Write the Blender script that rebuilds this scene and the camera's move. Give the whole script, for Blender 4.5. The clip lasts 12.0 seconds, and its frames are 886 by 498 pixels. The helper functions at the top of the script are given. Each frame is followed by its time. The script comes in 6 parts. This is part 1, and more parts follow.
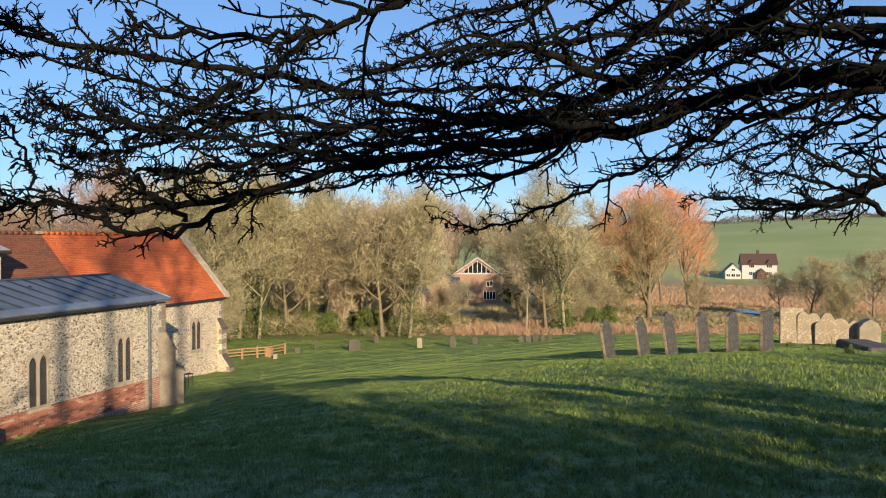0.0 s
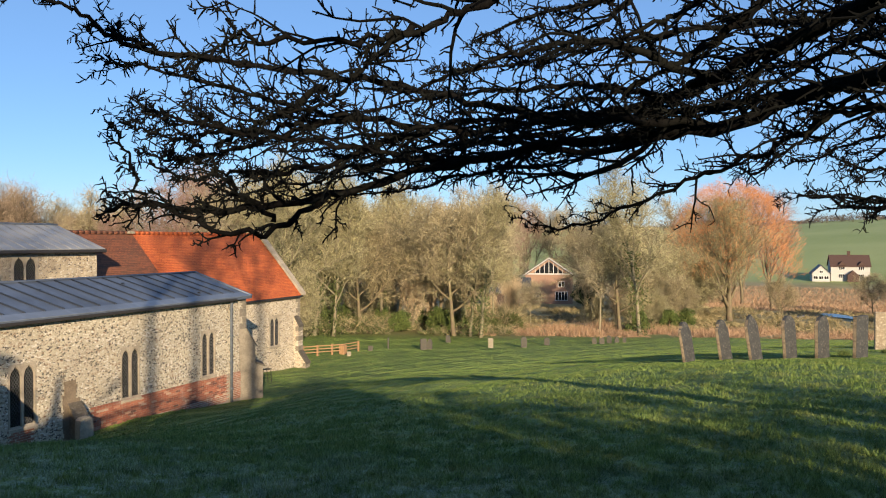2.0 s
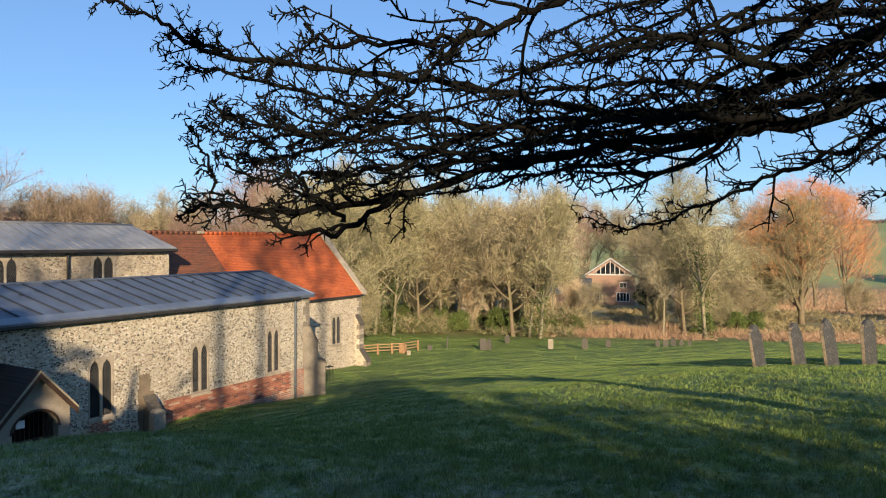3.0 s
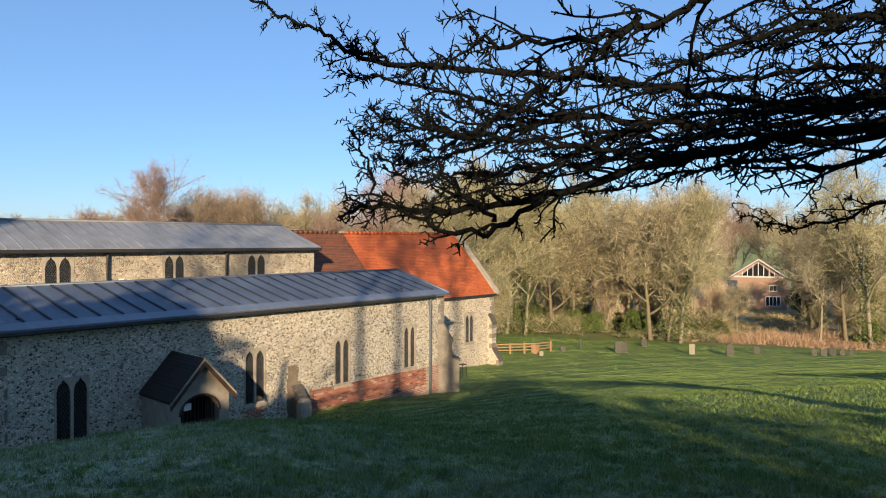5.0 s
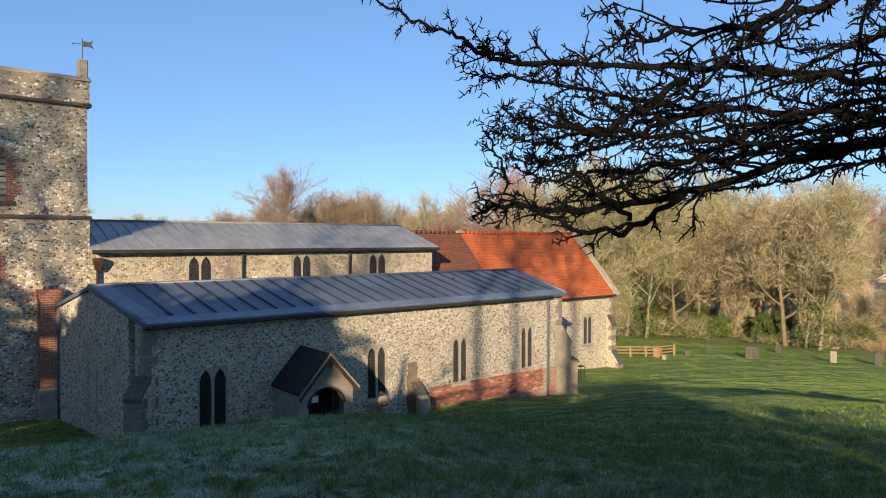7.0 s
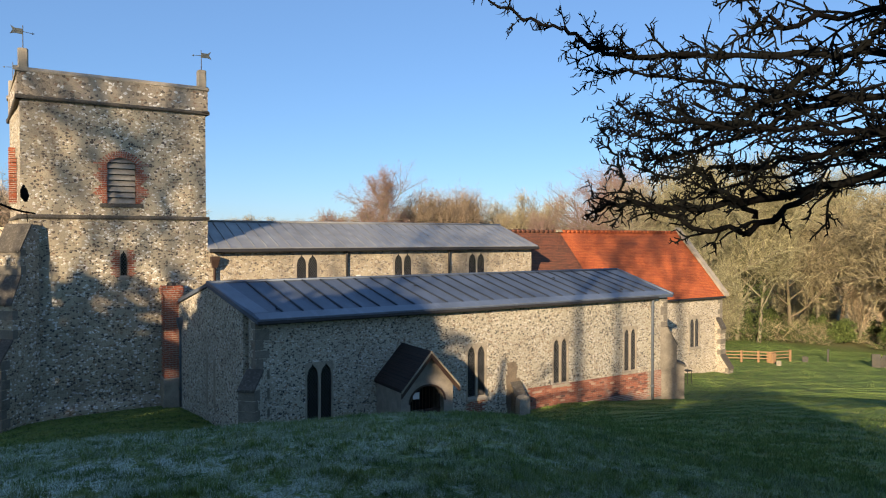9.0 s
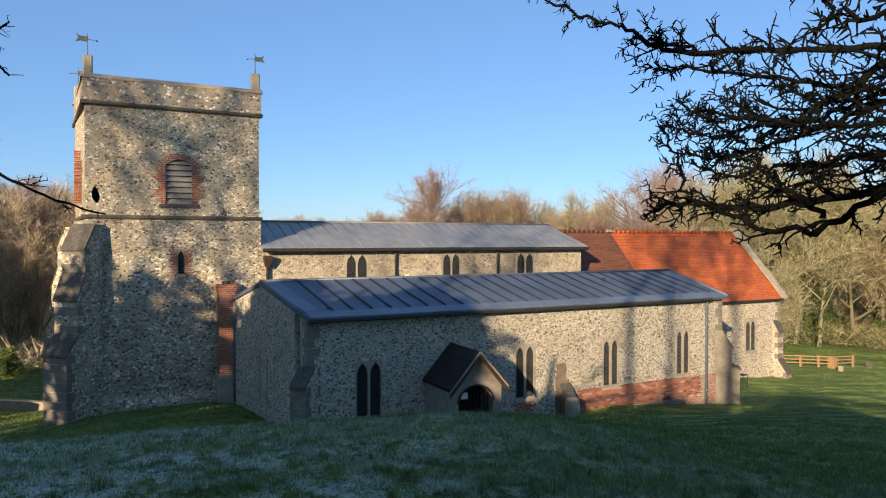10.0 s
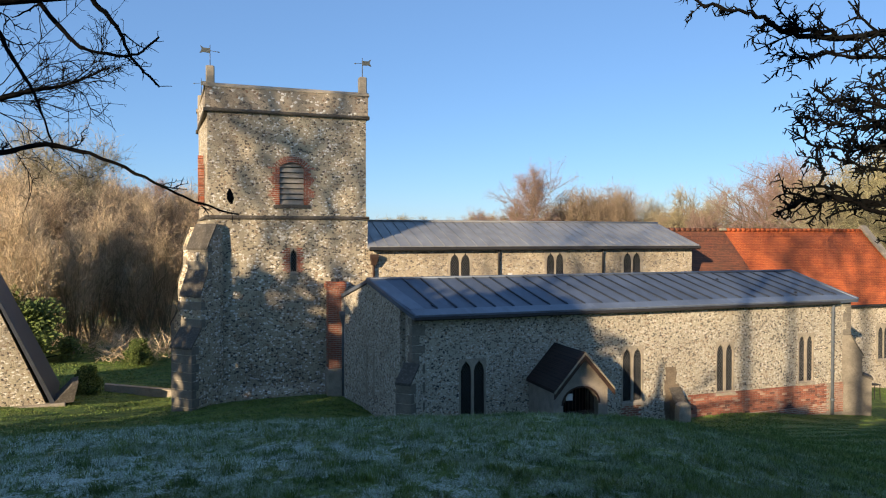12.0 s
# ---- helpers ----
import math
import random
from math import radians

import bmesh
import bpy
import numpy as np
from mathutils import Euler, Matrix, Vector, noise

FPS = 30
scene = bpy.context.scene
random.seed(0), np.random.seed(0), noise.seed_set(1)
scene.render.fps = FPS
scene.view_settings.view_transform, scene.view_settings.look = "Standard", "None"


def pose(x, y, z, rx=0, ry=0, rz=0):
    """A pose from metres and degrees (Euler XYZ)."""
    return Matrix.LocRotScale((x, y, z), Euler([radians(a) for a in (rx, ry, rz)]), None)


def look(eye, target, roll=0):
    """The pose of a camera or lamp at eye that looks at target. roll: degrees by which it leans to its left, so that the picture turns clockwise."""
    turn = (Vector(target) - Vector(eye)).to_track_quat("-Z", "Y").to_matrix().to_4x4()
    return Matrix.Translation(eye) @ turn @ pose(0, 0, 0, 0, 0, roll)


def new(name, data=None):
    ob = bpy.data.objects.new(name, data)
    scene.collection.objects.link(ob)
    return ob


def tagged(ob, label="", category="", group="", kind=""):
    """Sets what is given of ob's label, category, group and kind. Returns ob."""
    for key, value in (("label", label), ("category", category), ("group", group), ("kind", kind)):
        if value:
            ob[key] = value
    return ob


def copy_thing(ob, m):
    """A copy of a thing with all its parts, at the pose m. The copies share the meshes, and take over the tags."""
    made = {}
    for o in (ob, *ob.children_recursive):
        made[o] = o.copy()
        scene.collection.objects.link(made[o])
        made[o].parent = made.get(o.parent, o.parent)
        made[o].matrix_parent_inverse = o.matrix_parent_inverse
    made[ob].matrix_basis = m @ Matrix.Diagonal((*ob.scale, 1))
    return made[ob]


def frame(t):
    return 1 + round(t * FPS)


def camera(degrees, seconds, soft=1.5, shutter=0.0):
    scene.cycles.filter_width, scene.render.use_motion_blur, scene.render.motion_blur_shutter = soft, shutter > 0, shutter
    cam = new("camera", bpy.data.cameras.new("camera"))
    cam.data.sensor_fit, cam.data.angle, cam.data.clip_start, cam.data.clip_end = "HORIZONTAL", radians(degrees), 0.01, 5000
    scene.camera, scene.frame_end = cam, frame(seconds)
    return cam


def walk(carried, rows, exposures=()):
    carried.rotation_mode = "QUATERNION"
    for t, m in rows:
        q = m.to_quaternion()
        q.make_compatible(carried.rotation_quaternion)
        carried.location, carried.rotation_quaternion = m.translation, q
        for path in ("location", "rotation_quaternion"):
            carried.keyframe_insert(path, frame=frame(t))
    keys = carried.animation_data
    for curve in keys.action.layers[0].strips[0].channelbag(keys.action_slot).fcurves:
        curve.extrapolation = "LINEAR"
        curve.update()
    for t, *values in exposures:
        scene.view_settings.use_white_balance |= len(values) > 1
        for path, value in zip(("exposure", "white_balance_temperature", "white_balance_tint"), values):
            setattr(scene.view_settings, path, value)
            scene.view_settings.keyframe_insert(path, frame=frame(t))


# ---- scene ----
cam = camera(66.5, 12.0, soft=1.1)
EYE = 7.0          # height of the eye above the floor level of the church
ARM = 0.6          # the camera swings on an arm about the one who turns
FACE = -71.0       # x points east along the church, y north
ROWS = [
    (0, 0.00, -0.63, 0.09),
    (0.5, 1.28, -0.63, 0.10),
    (1, 2.72, -0.63, 0.06),
    (1.5, 4.30, -0.62, 0.04),
    (2, 5.98, -0.63, 0.00),
    (2.5, 8.24, -0.62, -0.02),
    (3, 10.95, -0.64, -0.05),
    (3.5, 13.87, -0.68, -0.08),
    (5.5, 24.57, -0.70, -0.10),
    (6, 27.06, -0.72, -0.04),
    (6.5, 29.46, -0.74, 0.01),
    (7, 31.73, -0.74, 0.00),
    (9, 39.96, -0.80, 0.06),
    (9.5, 41.98, -0.80, -0.03),
    (10, 43.98, -0.80, -0.03),
    (10.5, 46.21, -0.83, -0.01),
    (11, 48.48, -0.87, -0.02),
    (11.5, 50.64, -0.90, 0.00),
    (12, 52.51, -0.90, 0.02),
]


def arm_pose(yaw, pitch, roll):
    a, b = radians(FACE + yaw), radians(FACE)
    return pose(ARM * (math.sin(b) - math.sin(a)), ARM * (math.cos(a) - math.cos(b)), EYE, 90 + pitch, roll, FACE + yaw)


walk(cam, [(t, arm_pose(yaw, pitch, roll)) for t, yaw, pitch, roll in ROWS], [(0, 0.57, 6450, 10), (12, 0.57, 6450, 10)])

# ---- light ----
SUN_AZ, SUN_EL = 219.0, 15.0   # degrees from east, towards north; height
world = bpy.data.worlds.new("world")
scene.world = world
world.use_nodes = True
sky = world.node_tree.nodes.new("ShaderNodeTexSky")
sky.sky_type, sky.sun_disc = "NISHITA", False
sky.sun_elevation, sky.sun_rotation = radians(SUN_EL), radians(90 - SUN_AZ)
sky.altitude, sky.air_density, sky.dust_density, sky.ozone_density = 600, 1.0, 0.45, 4.6
back = world.node_tree.nodes["Background"]
back.inputs["Strength"].default_value = 0.12
# a dry winter sky: the blue fades slowly down to the horizon
even = world.node_tree.nodes.new("ShaderNodeMixRGB")
even.inputs["Fac"].default_value = 0.4
even.inputs["Color2"].default_value = (1.42, 2.55, 4.75, 1)
world.node_tree.links.new(sky.outputs["Color"], even.inputs["Color1"])
world.node_tree.links.new(even.outputs["Color"], back.inputs["Color"])
sun = new("sun", bpy.data.lights.new("sun", "SUN"))
sun.data.energy, sun.data.angle, sun.data.color = 6.5, radians(0.53), (1.0, 0.79, 0.54)
sun_dir = Vector((math.cos(radians(SUN_AZ)) * math.cos(radians(SUN_EL)), math.sin(radians(SUN_AZ)) * math.cos(radians(SUN_EL)), math.sin(radians(SUN_EL))))
sun.matrix_world = look(sun_dir * 60, (0, 0, 0))


# ---- materials ----
class Mat:
    """A small builder of node materials."""

    def __init__(self, name, rough=0.85, metal=0.0):
        self.m = bpy.data.materials.new(name)
        self.m.use_nodes = True
        self.nt = self.m.node_tree
        self.b = self.nt.nodes["Principled BSDF"]
        self.b.inputs["Roughness"].default_value = rough
        self.b.inputs["Metallic"].default_value = metal
        self.b.inputs["Specular IOR Level"].default_value = 0.3
        self.co = self.nt.nodes.new("ShaderNodeTexCoord").outputs["Object"]

    def link(self, a, b):
        self.nt.links.new(a, b)

    def node(self, kind):
        return self.nt.nodes.new(kind)

    def stretch(self, sx, sy, sz):
        n = self.node("ShaderNodeMapping")
        n.inputs["Scale"].default_value = (sx, sy, sz)
        self.link(self.co, n.inputs["Vector"])
        return n.outputs["Vector"]

    def noise(self, scale, detail=4.0, rough=0.55, co=None):
        n = self.node("ShaderNodeTexNoise")
        n.inputs["Scale"].default_value, n.inputs["Detail"].default_value, n.inputs["Roughness"].default_value = scale, detail, rough
        self.link(co or self.co, n.inputs["Vector"])
        return n.outputs["Fac"]

    def cells(self, scale, feature="F1", out="Distance", co=None, rand=1.0):
        n = self.node("ShaderNodeTexVoronoi")
        n.feature = feature
        n.inputs["Scale"].default_value = scale
        n.inputs["Randomness"].default_value = rand
        self.link(co or self.co, n.inputs["Vector"])
        return n.outputs[out]

    def ramp(self, fac, *stops):
        n = self.node("ShaderNodeValToRGB")
        e = n.color_ramp.elements
        while len(e) < len(stops):
            e.new(0.5)
        for i, (p, c) in enumerate(stops):
            e[i].position = p
            e[i].color = (*c, 1) if isinstance(c, tuple) else (c, c, c, 1)
        self.link(fac, n.inputs["Fac"])
        return n.outputs["Color"]

    def mix(self, fac, a, b, kind="MIX"):
        n = self.node("ShaderNodeMix")
        n.data_type, n.blend_type = "RGBA", kind
        for sock, val in ((n.inputs["Factor"], fac), (n.inputs["A"], a), (n.inputs["B"], b)):
            if isinstance(val, (int, float)):
                sock.default_value = val
            elif isinstance(val, tuple):
                sock.default_value = (*val, 1)
            else:
                self.link(val, sock)
        return n.outputs["Result"]

    def island(self):
        return self.node("ShaderNodeNewGeometry").outputs["Random Per Island"]

    def each(self):
        return self.node("ShaderNodeObjectInfo").outputs["Random"]

    def up(self):
        n = self.node("ShaderNodeSeparateXYZ")
        self.link(self.co, n.inputs[0])
        return n.outputs["Z"]

    def bump(self, height, dist, strength=0.6):
        n = self.node("ShaderNodeBump")
        n.inputs["Distance"].default_value, n.inputs["Strength"].default_value = dist, strength
        self.link(height, n.inputs["Height"])
        self.link(n.outputs["Normal"], self.b.inputs["Normal"])

    def done(self, col):
        if isinstance(col, tuple):
            self.b.inputs["Base Color"].default_value = (*col, 1)
        else:
            self.link(col, self.b.inputs["Base Color"])
        return self.m


def flint(name, scale, mortar, dark, pale, spread=0.42, stain=(0.16, 0.13, 0.10), stained=0.55):
    """Knapped and field flints of mixed colour bedded in lime mortar."""
    k = Mat(name, 0.8)
    wob = k.node("ShaderNodeVectorMath")
    wob.operation = "MULTIPLY_ADD"
    nz = k.node("ShaderNodeTexNoise")
    nz.inputs["Scale"].default_value = 9
    k.link(k.co, nz.inputs["Vector"])
    k.link(nz.outputs["Color"], wob.inputs[0])
    wob.inputs[1].default_value = (0.1, 0.1, 0.1)
    k.link(k.stretch(1, 1, 1.35), wob.inputs[2])
    co = wob.outputs[0]
    edge = k.cells(scale, "DISTANCE_TO_EDGE", "Distance", co)
    tone = k.cells(scale, "F1", "Color", co)
    sep = k.node("ShaderNodeSeparateColor")
    k.link(tone, sep.inputs[0])
    grey = tuple(c * 0.55 for c in mortar)
    stone = k.ramp(sep.outputs[0], (0.0, dark), (spread, tuple(c * 1.5 for c in dark)), (spread + 0.05, grey), (spread + 0.2, mortar), (0.8, mortar), (0.84, pale))
    # a few rust-brown stones among the grey
    stone = k.mix(k.ramp(sep.outputs[1], (0.9, 0.0), (0.92, 0.75)), stone, (0.22, 0.12, 0.065))
    m2 = k.mix(k.ramp(k.noise(45, 5), (0.3, 0.0), (0.75, 1.0)), tuple(c * 0.72 for c in mortar), tuple(min(1, c * 1.12) for c in mortar))
    base = k.mix(k.ramp(edge, (0.06, 0.0), (0.11, 1.0)), m2, stone)
    wide = k.noise(0.55, 6, 0.62)
    base = k.mix(k.ramp(wide, (0.46, 0.0), (0.72, stained)), base, stain)
    streak = k.noise(1.3, 4, 0.6, k.stretch(1.6, 1.6, 0.22))
    base = k.mix(k.ramp(streak, (0.52, 0.0), (0.8, 0.45)), base, tuple(c * 1.2 for c in stain))
    k.bump(k.ramp(edge, (0.02, 0.0), (0.22, 1.0)), 0.02, 0.7)
    return k.done(base)


FLINT_AISLE = flint("flint_aisle", 16.0, (0.5, 0.445, 0.335), (0.032, 0.03, 0.032), (0.68, 0.64, 0.55), 0.2, (0.24, 0.2, 0.15), 0.45)
FLINT_TOWER = flint("flint_tower", 12.0, (0.47, 0.4, 0.275), (0.06, 0.05, 0.043), (0.8, 0.76, 0.67), 0.15, (0.14, 0.11, 0.085), 0.65)
FLINT_PARAPET = flint("flint_parapet", 8.5, (0.4, 0.33, 0.235), (0.09, 0.075, 0.06), (0.82, 0.78, 0.7), 0.12, (0.11, 0.09, 0.07), 0.6)
FLINT_CHANCEL = flint("flint_chancel", 15.0, (0.52, 0.45, 0.335), (0.07, 0.06, 0.055), (0.68, 0.62, 0.53), 0.18, (0.28, 0.22, 0.16), 0.35)


def stone(name, col, lichen=(0.4, 0.36, 0.2), amount=0.5, rough=0.85):
    k = Mat(name, rough)
    a = k.mix(k.ramp(k.noise(3.2, 6), (0.3, 0.0), (0.7, 1.0)), tuple(c * 0.62 for c in col), col)
    a = k.mix(k.ramp(k.noise(14, 6, 0.7), (0.5, 0.0), (0.72, amount)), a, lichen)
    a = k.mix(k.ramp(k.noise(40, 3), (0.35, 0.45), (0.6, 0.0)), a, tuple(c * 0.35 for c in col))
    k.bump(k.noise(30, 6, 0.7), 0.012, 0.7)
    return k.done(a)


ASHLAR = stone("ashlar", (0.42, 0.36, 0.27), (0.5, 0.45, 0.34), 0.4)
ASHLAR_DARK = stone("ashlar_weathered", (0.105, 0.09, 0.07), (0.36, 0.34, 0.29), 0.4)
QUOIN = stone("quoin_stone", (0.27, 0.235, 0.18), (0.09, 0.08, 0.065), 0.6)
RENDER_CLERESTORY = flint("clerestory_render", 12.0, (0.48, 0.4, 0.275), (0.12, 0.1, 0.085), (0.6, 0.54, 0.43), 0.12, (0.13, 0.115, 0.095), 0.95)
RENDER_BROWN = stone("brown_render", (0.23, 0.18, 0.125), (0.11, 0.075, 0.05), 0.75)
PLASTER = stone("porch_render", (0.36, 0.31, 0.25), (0.28, 0.25, 0.2), 0.4)
HEADSTONE = stone("headstone", (0.085, 0.08, 0.07), (0.36, 0.28, 0.12), 0.45)
HEADSTONE_PALE = stone("headstone_pale", (0.31, 0.27, 0.2), (0.42, 0.34, 0.15), 0.55)


def bricks(name, col, old=0.5, w=0.225, h=0.075):
    k = Mat(name, 0.85)
    n = k.node("ShaderNodeTexBrick")
    sep = k.node("ShaderNodeSeparateXYZ")
    k.link(k.co, sep.inputs[0])
    add = k.node("ShaderNodeMath")
    k.link(sep.outputs["X"], add.inputs[0])
    k.link(sep.outputs["Y"], add.inputs[1])
    com = k.node("ShaderNodeCombineXYZ")
    k.link(add.outputs[0], com.inputs[0])
    k.link(sep.outputs["Z"], com.inputs[1])
    k.link(com.outputs[0], n.inputs["Vector"])
    n.inputs["Scale"].default_value = 1
    n.inputs["Brick Width"].default_value, n.inputs["Row Height"].default_value, n.inputs["Mortar Size"].default_value = w, h, 0.008
    n.inputs["Color1"].default_value = (*col, 1)
    n.inputs["Color2"].default_value = (*[c * 0.6 for c in col], 1)
    n.inputs["Mortar"].default_value = (0.4, 0.35, 0.28, 1)
    a = k.mix(k.ramp(k.noise(1.7, 6, 0.65), (0.45, 0.0), (0.7, old)), n.outputs["Color"], (0.42, 0.36, 0.29))
    a = k.mix(k.ramp(k.noise(9, 5), (0.52, 0.0), (0.75, 0.6)), a, (0.09, 0.05, 0.04))
    k.bump(n.outputs["Fac"], -0.008, 0.8)
    return k.done(a)


BRICK = bricks("plinth_brick", (0.33, 0.12, 0.07), 0.6)
MORTAR = stone("lime_mortar", (0.36, 0.31, 0.24), (0.45, 0.4, 0.32), 0.4)


def brick_piece():
    k = Mat("old_brick", 0.88)
    c = k.ramp(k.each(), (0.0, (0.10, 0.05, 0.04)), (0.2, (0.23, 0.085, 0.055)), (0.6, (0.32, 0.115, 0.068)), (0.93, (0.36, 0.145, 0.085)), (0.97, (0.4, 0.28, 0.2)))
    wash = k.noise(1.6, 6, 0.7, k.node("ShaderNodeNewGeometry").outputs["Position"])
    c = k.mix(k.ramp(wash, (0.54, 0.0), (0.7, 0.5)), c, (0.42, 0.36, 0.29))
    c = k.mix(k.ramp(k.noise(30, 5, 0.7), (0.45, 0.0), (0.75, 0.6)), c, (0.13, 0.07, 0.055))
    k.bump(k.noise(60, 4), 0.006, 0.6)
    return k.done(c)


BRICK_PIECE = brick_piece()
BRICK_RED = bricks("red_brick", (0.42, 0.105, 0.046), 0.2)


def tiles(name, a, b, old, row=0.11):
    """Plain clay tiles in courses, each one a little different."""
    k = Mat(name, 0.8)
    n = k.node("ShaderNodeTexBrick")
    sep = k.node("ShaderNodeSeparateXYZ")
    k.link(k.co, sep.inputs[0])
    com = k.node("ShaderNodeCombineXYZ")
    k.link(sep.outputs["X"], com.inputs[0])
    k.link(sep.outputs["Z"], com.inputs[1])
    k.link(com.outputs[0], n.inputs["Vector"])
    n.inputs["Scale"].default_value = 1
    n.inputs["Brick Width"].default_value, n.inputs["Row Height"].default_value, n.inputs["Mortar Size"].default_value = 0.17, row * 0.75, 0.006
    n.inputs["Color1"].default_value, n.inputs["Color2"].default_value = (*a, 1), (*b, 1)
    n.inputs["Mortar"].default_value = (*[c * 0.3 for c in b], 1)
    c = k.mix(k.ramp(k.noise(0.9, 6, 0.65), (0.42, 0.0), (0.75, 0.55)), n.outputs["Color"], old)
    c = k.mix(k.ramp(k.noise(1.8, 5, 0.6, k.stretch(0.25, 1, 2.2)), (0.5, 0.0), (0.75, 0.5)), c, tuple(min(1, x * 1.35) for x in a))
    k.bump(n.outputs["Fac"], -0.012, 0.9)
    return k.done(c)


TILE_RED = tiles("red_clay_tile", (0.50, 0.125, 0.035), (0.40, 0.085, 0.026), (0.30, 0.09, 0.04))
TILE_OLD = tiles("old_clay_tile", (0.20, 0.07, 0.035), (0.12, 0.05, 0.03), (0.08, 0.055, 0.035))
TILE_PORCH = tiles("porch_tile", (0.035, 0.021, 0.017), (0.022, 0.016, 0.014), (0.035, 0.033, 0.027))


def lead(name, col):
    k = Mat(name, 0.45, 0.35)
    c = k.mix(k.ramp(k.noise(0.7, 6, 0.6), (0.35, 0.0), (0.7, 1.0)), tuple(x * 0.72 for x in col), col)
    c = k.mix(k.ramp(k.noise(3.0, 5, 0.6, k.stretch(1, 0.2, 1)), (0.5, 0.0), (0.75, 0.5)), c, tuple(min(1, x * 1.35) for x in col))
    k.b.inputs["Roughness"].default_value = 0.5
    k.bump(k.noise(2.2, 4), 0.02, 0.4)
    return k.done(c)


LEAD = lead("lead_sheet", (0.125, 0.15, 0.19))
LEAD_APRON = lead("lead_apron", (0.19, 0.22, 0.26))
LEAD_PALE = lead("lead_sheet_pale", (0.33, 0.33, 0.32))
LEAD_ROLL = lead("lead_roll", (0.04, 0.048, 0.062))


def plain(name, col, rough=0.7, metal=0.0, var=0.35):
    k = Mat(name, rough, metal)
    return k.done(k.mix(k.ramp(k.noise(6, 5), (0.3, 0.0), (0.7, 1.0)), tuple(c * (1 - var) for c in col), col))


IRON = plain("cast_iron", (0.03, 0.028, 0.027), 0.5)
PIPE_GREY = plain("grey_pipe", (0.13, 0.15, 0.17), 0.5)
OAK_DARK = plain("dark_oak", (0.055, 0.032, 0.022), 0.6)
OAK_GREY = plain("weathered_oak", (0.33, 0.295, 0.24), 0.85)
FENCE_WOOD = plain("fence_wood", (0.34, 0.2, 0.1), 0.8)
WHITE_PAINT = plain("white_paint", (0.72, 0.7, 0.66), 0.6, 0, 0.15)
SLATE = plain("slate", (0.06, 0.065, 0.075), 0.55)
# near-black colour painted for the unlit space inside openings
VOID = plain("painted_inside_shade", (0.01, 0.01, 0.011), 0.9)
COPPER = plain("verdigris_vane", (0.12, 0.13, 0.12), 0.5, 0.3)
WALL_WHITE = plain("white_wall", (0.46, 0.45, 0.42), 0.8, 0, 0.3)
TILE_FAR = plain("far_roof_tile", (0.085, 0.05, 0.04), 0.85)


def glass_mat():
    k = Mat("old_window_glass", 0.12)
    k.b.inputs["Specular IOR Level"].default_value = 0.6
    k.bump(k.noise(9, 2), 0.01, 0.25)
    return k.done((0.012, 0.014, 0.018))


GLASS = glass_mat()
LEADING = plain("lead_came", (0.10, 0.10, 0.10), 0.5, 0.3)


def bark(name, col, moss=(0.2, 0.2, 0.08), amount=0.5, gloss=0.3):
    k = Mat(name, 0.9)
    k.b.inputs["Specular IOR Level"].default_value = gloss
    c = k.mix(k.ramp(k.noise(8, 6, 0.65, k.stretch(3, 3, 0.6)), (0.35, 0.0), (0.65, 1.0)), tuple(x * 0.5 for x in col), col)
    c = k.mix(k.ramp(k.noise(2.2, 5), (0.45, 0.0), (0.7, amount)), c, moss)
    k.bump(k.noise(22, 5, 0.7), 0.02, 0.7)
    return k.done(c)


def twig(name, a, b, gloss=0.3):
    k = Mat(name, 0.85)
    k.b.inputs["Specular IOR Level"].default_value = gloss
    return k.done(k.ramp(k.island(), (0.0, a), (0.55, tuple((x + y) / 2 for x, y in zip(a, b))), (1.0, b)))


BARK_OLIVE = bark("bark_lichened", (0.27, 0.225, 0.15), (0.24, 0.25, 0.13), 0.7)
BARK_BROWN = bark("bark_brown", (0.19, 0.145, 0.095))
# near-black bark: shade put into the colour so sunlit limbs stay dark
BARK_SHADED = bark("bark_shaded", (0.008, 0.0075, 0.007), (0.012, 0.014, 0.011), 0.5, 0.03)
TWIG_OLIVE = twig("twigs_olive", (0.07, 0.064, 0.032), (0.5, 0.45, 0.25))
TWIG_GREY = twig("twigs_grey", (0.08, 0.072, 0.046), (0.5, 0.43, 0.28))
TWIG_PALE = twig("twigs_pale", (0.3, 0.22, 0.135), (0.8, 0.64, 0.43))
TWIG_HEDGE = twig("twigs_hedge", (0.05, 0.042, 0.036), (0.13, 0.11, 0.085))
TWIG_TAN = twig("twigs_tan", (0.07, 0.06, 0.036), (0.48, 0.4, 0.23))
TWIG_BRUSH = twig("twigs_brush", (0.13, 0.095, 0.065), (0.42, 0.32, 0.22))
TWIG_PURPLE = twig("twigs_purple", (0.18, 0.115, 0.095), (0.36, 0.245, 0.2))
TWIG_ORANGE = twig("twigs_orange", (0.42, 0.16, 0.06), (0.66, 0.32, 0.14))
# overhead twigs and lichen take the same shade in their colour
TWIG_SHADED = twig("twigs_shaded", (0.004, 0.004, 0.004), (0.010, 0.011, 0.010), 0.03)
LEAF_GREEN = twig("leaves_green", (0.035, 0.06, 0.016), (0.16, 0.2, 0.05))
LEAF_IVY = twig("leaves_ivy", (0.035, 0.05, 0.014), (0.11, 0.13, 0.04))
LEAF_YEW = twig("leaves_yew", (0.012, 0.022, 0.008), (0.04, 0.06, 0.02))
REED_GREEN = twig("rough_grass_blades", (0.12, 0.11, 0.045), (0.36, 0.28, 0.15))
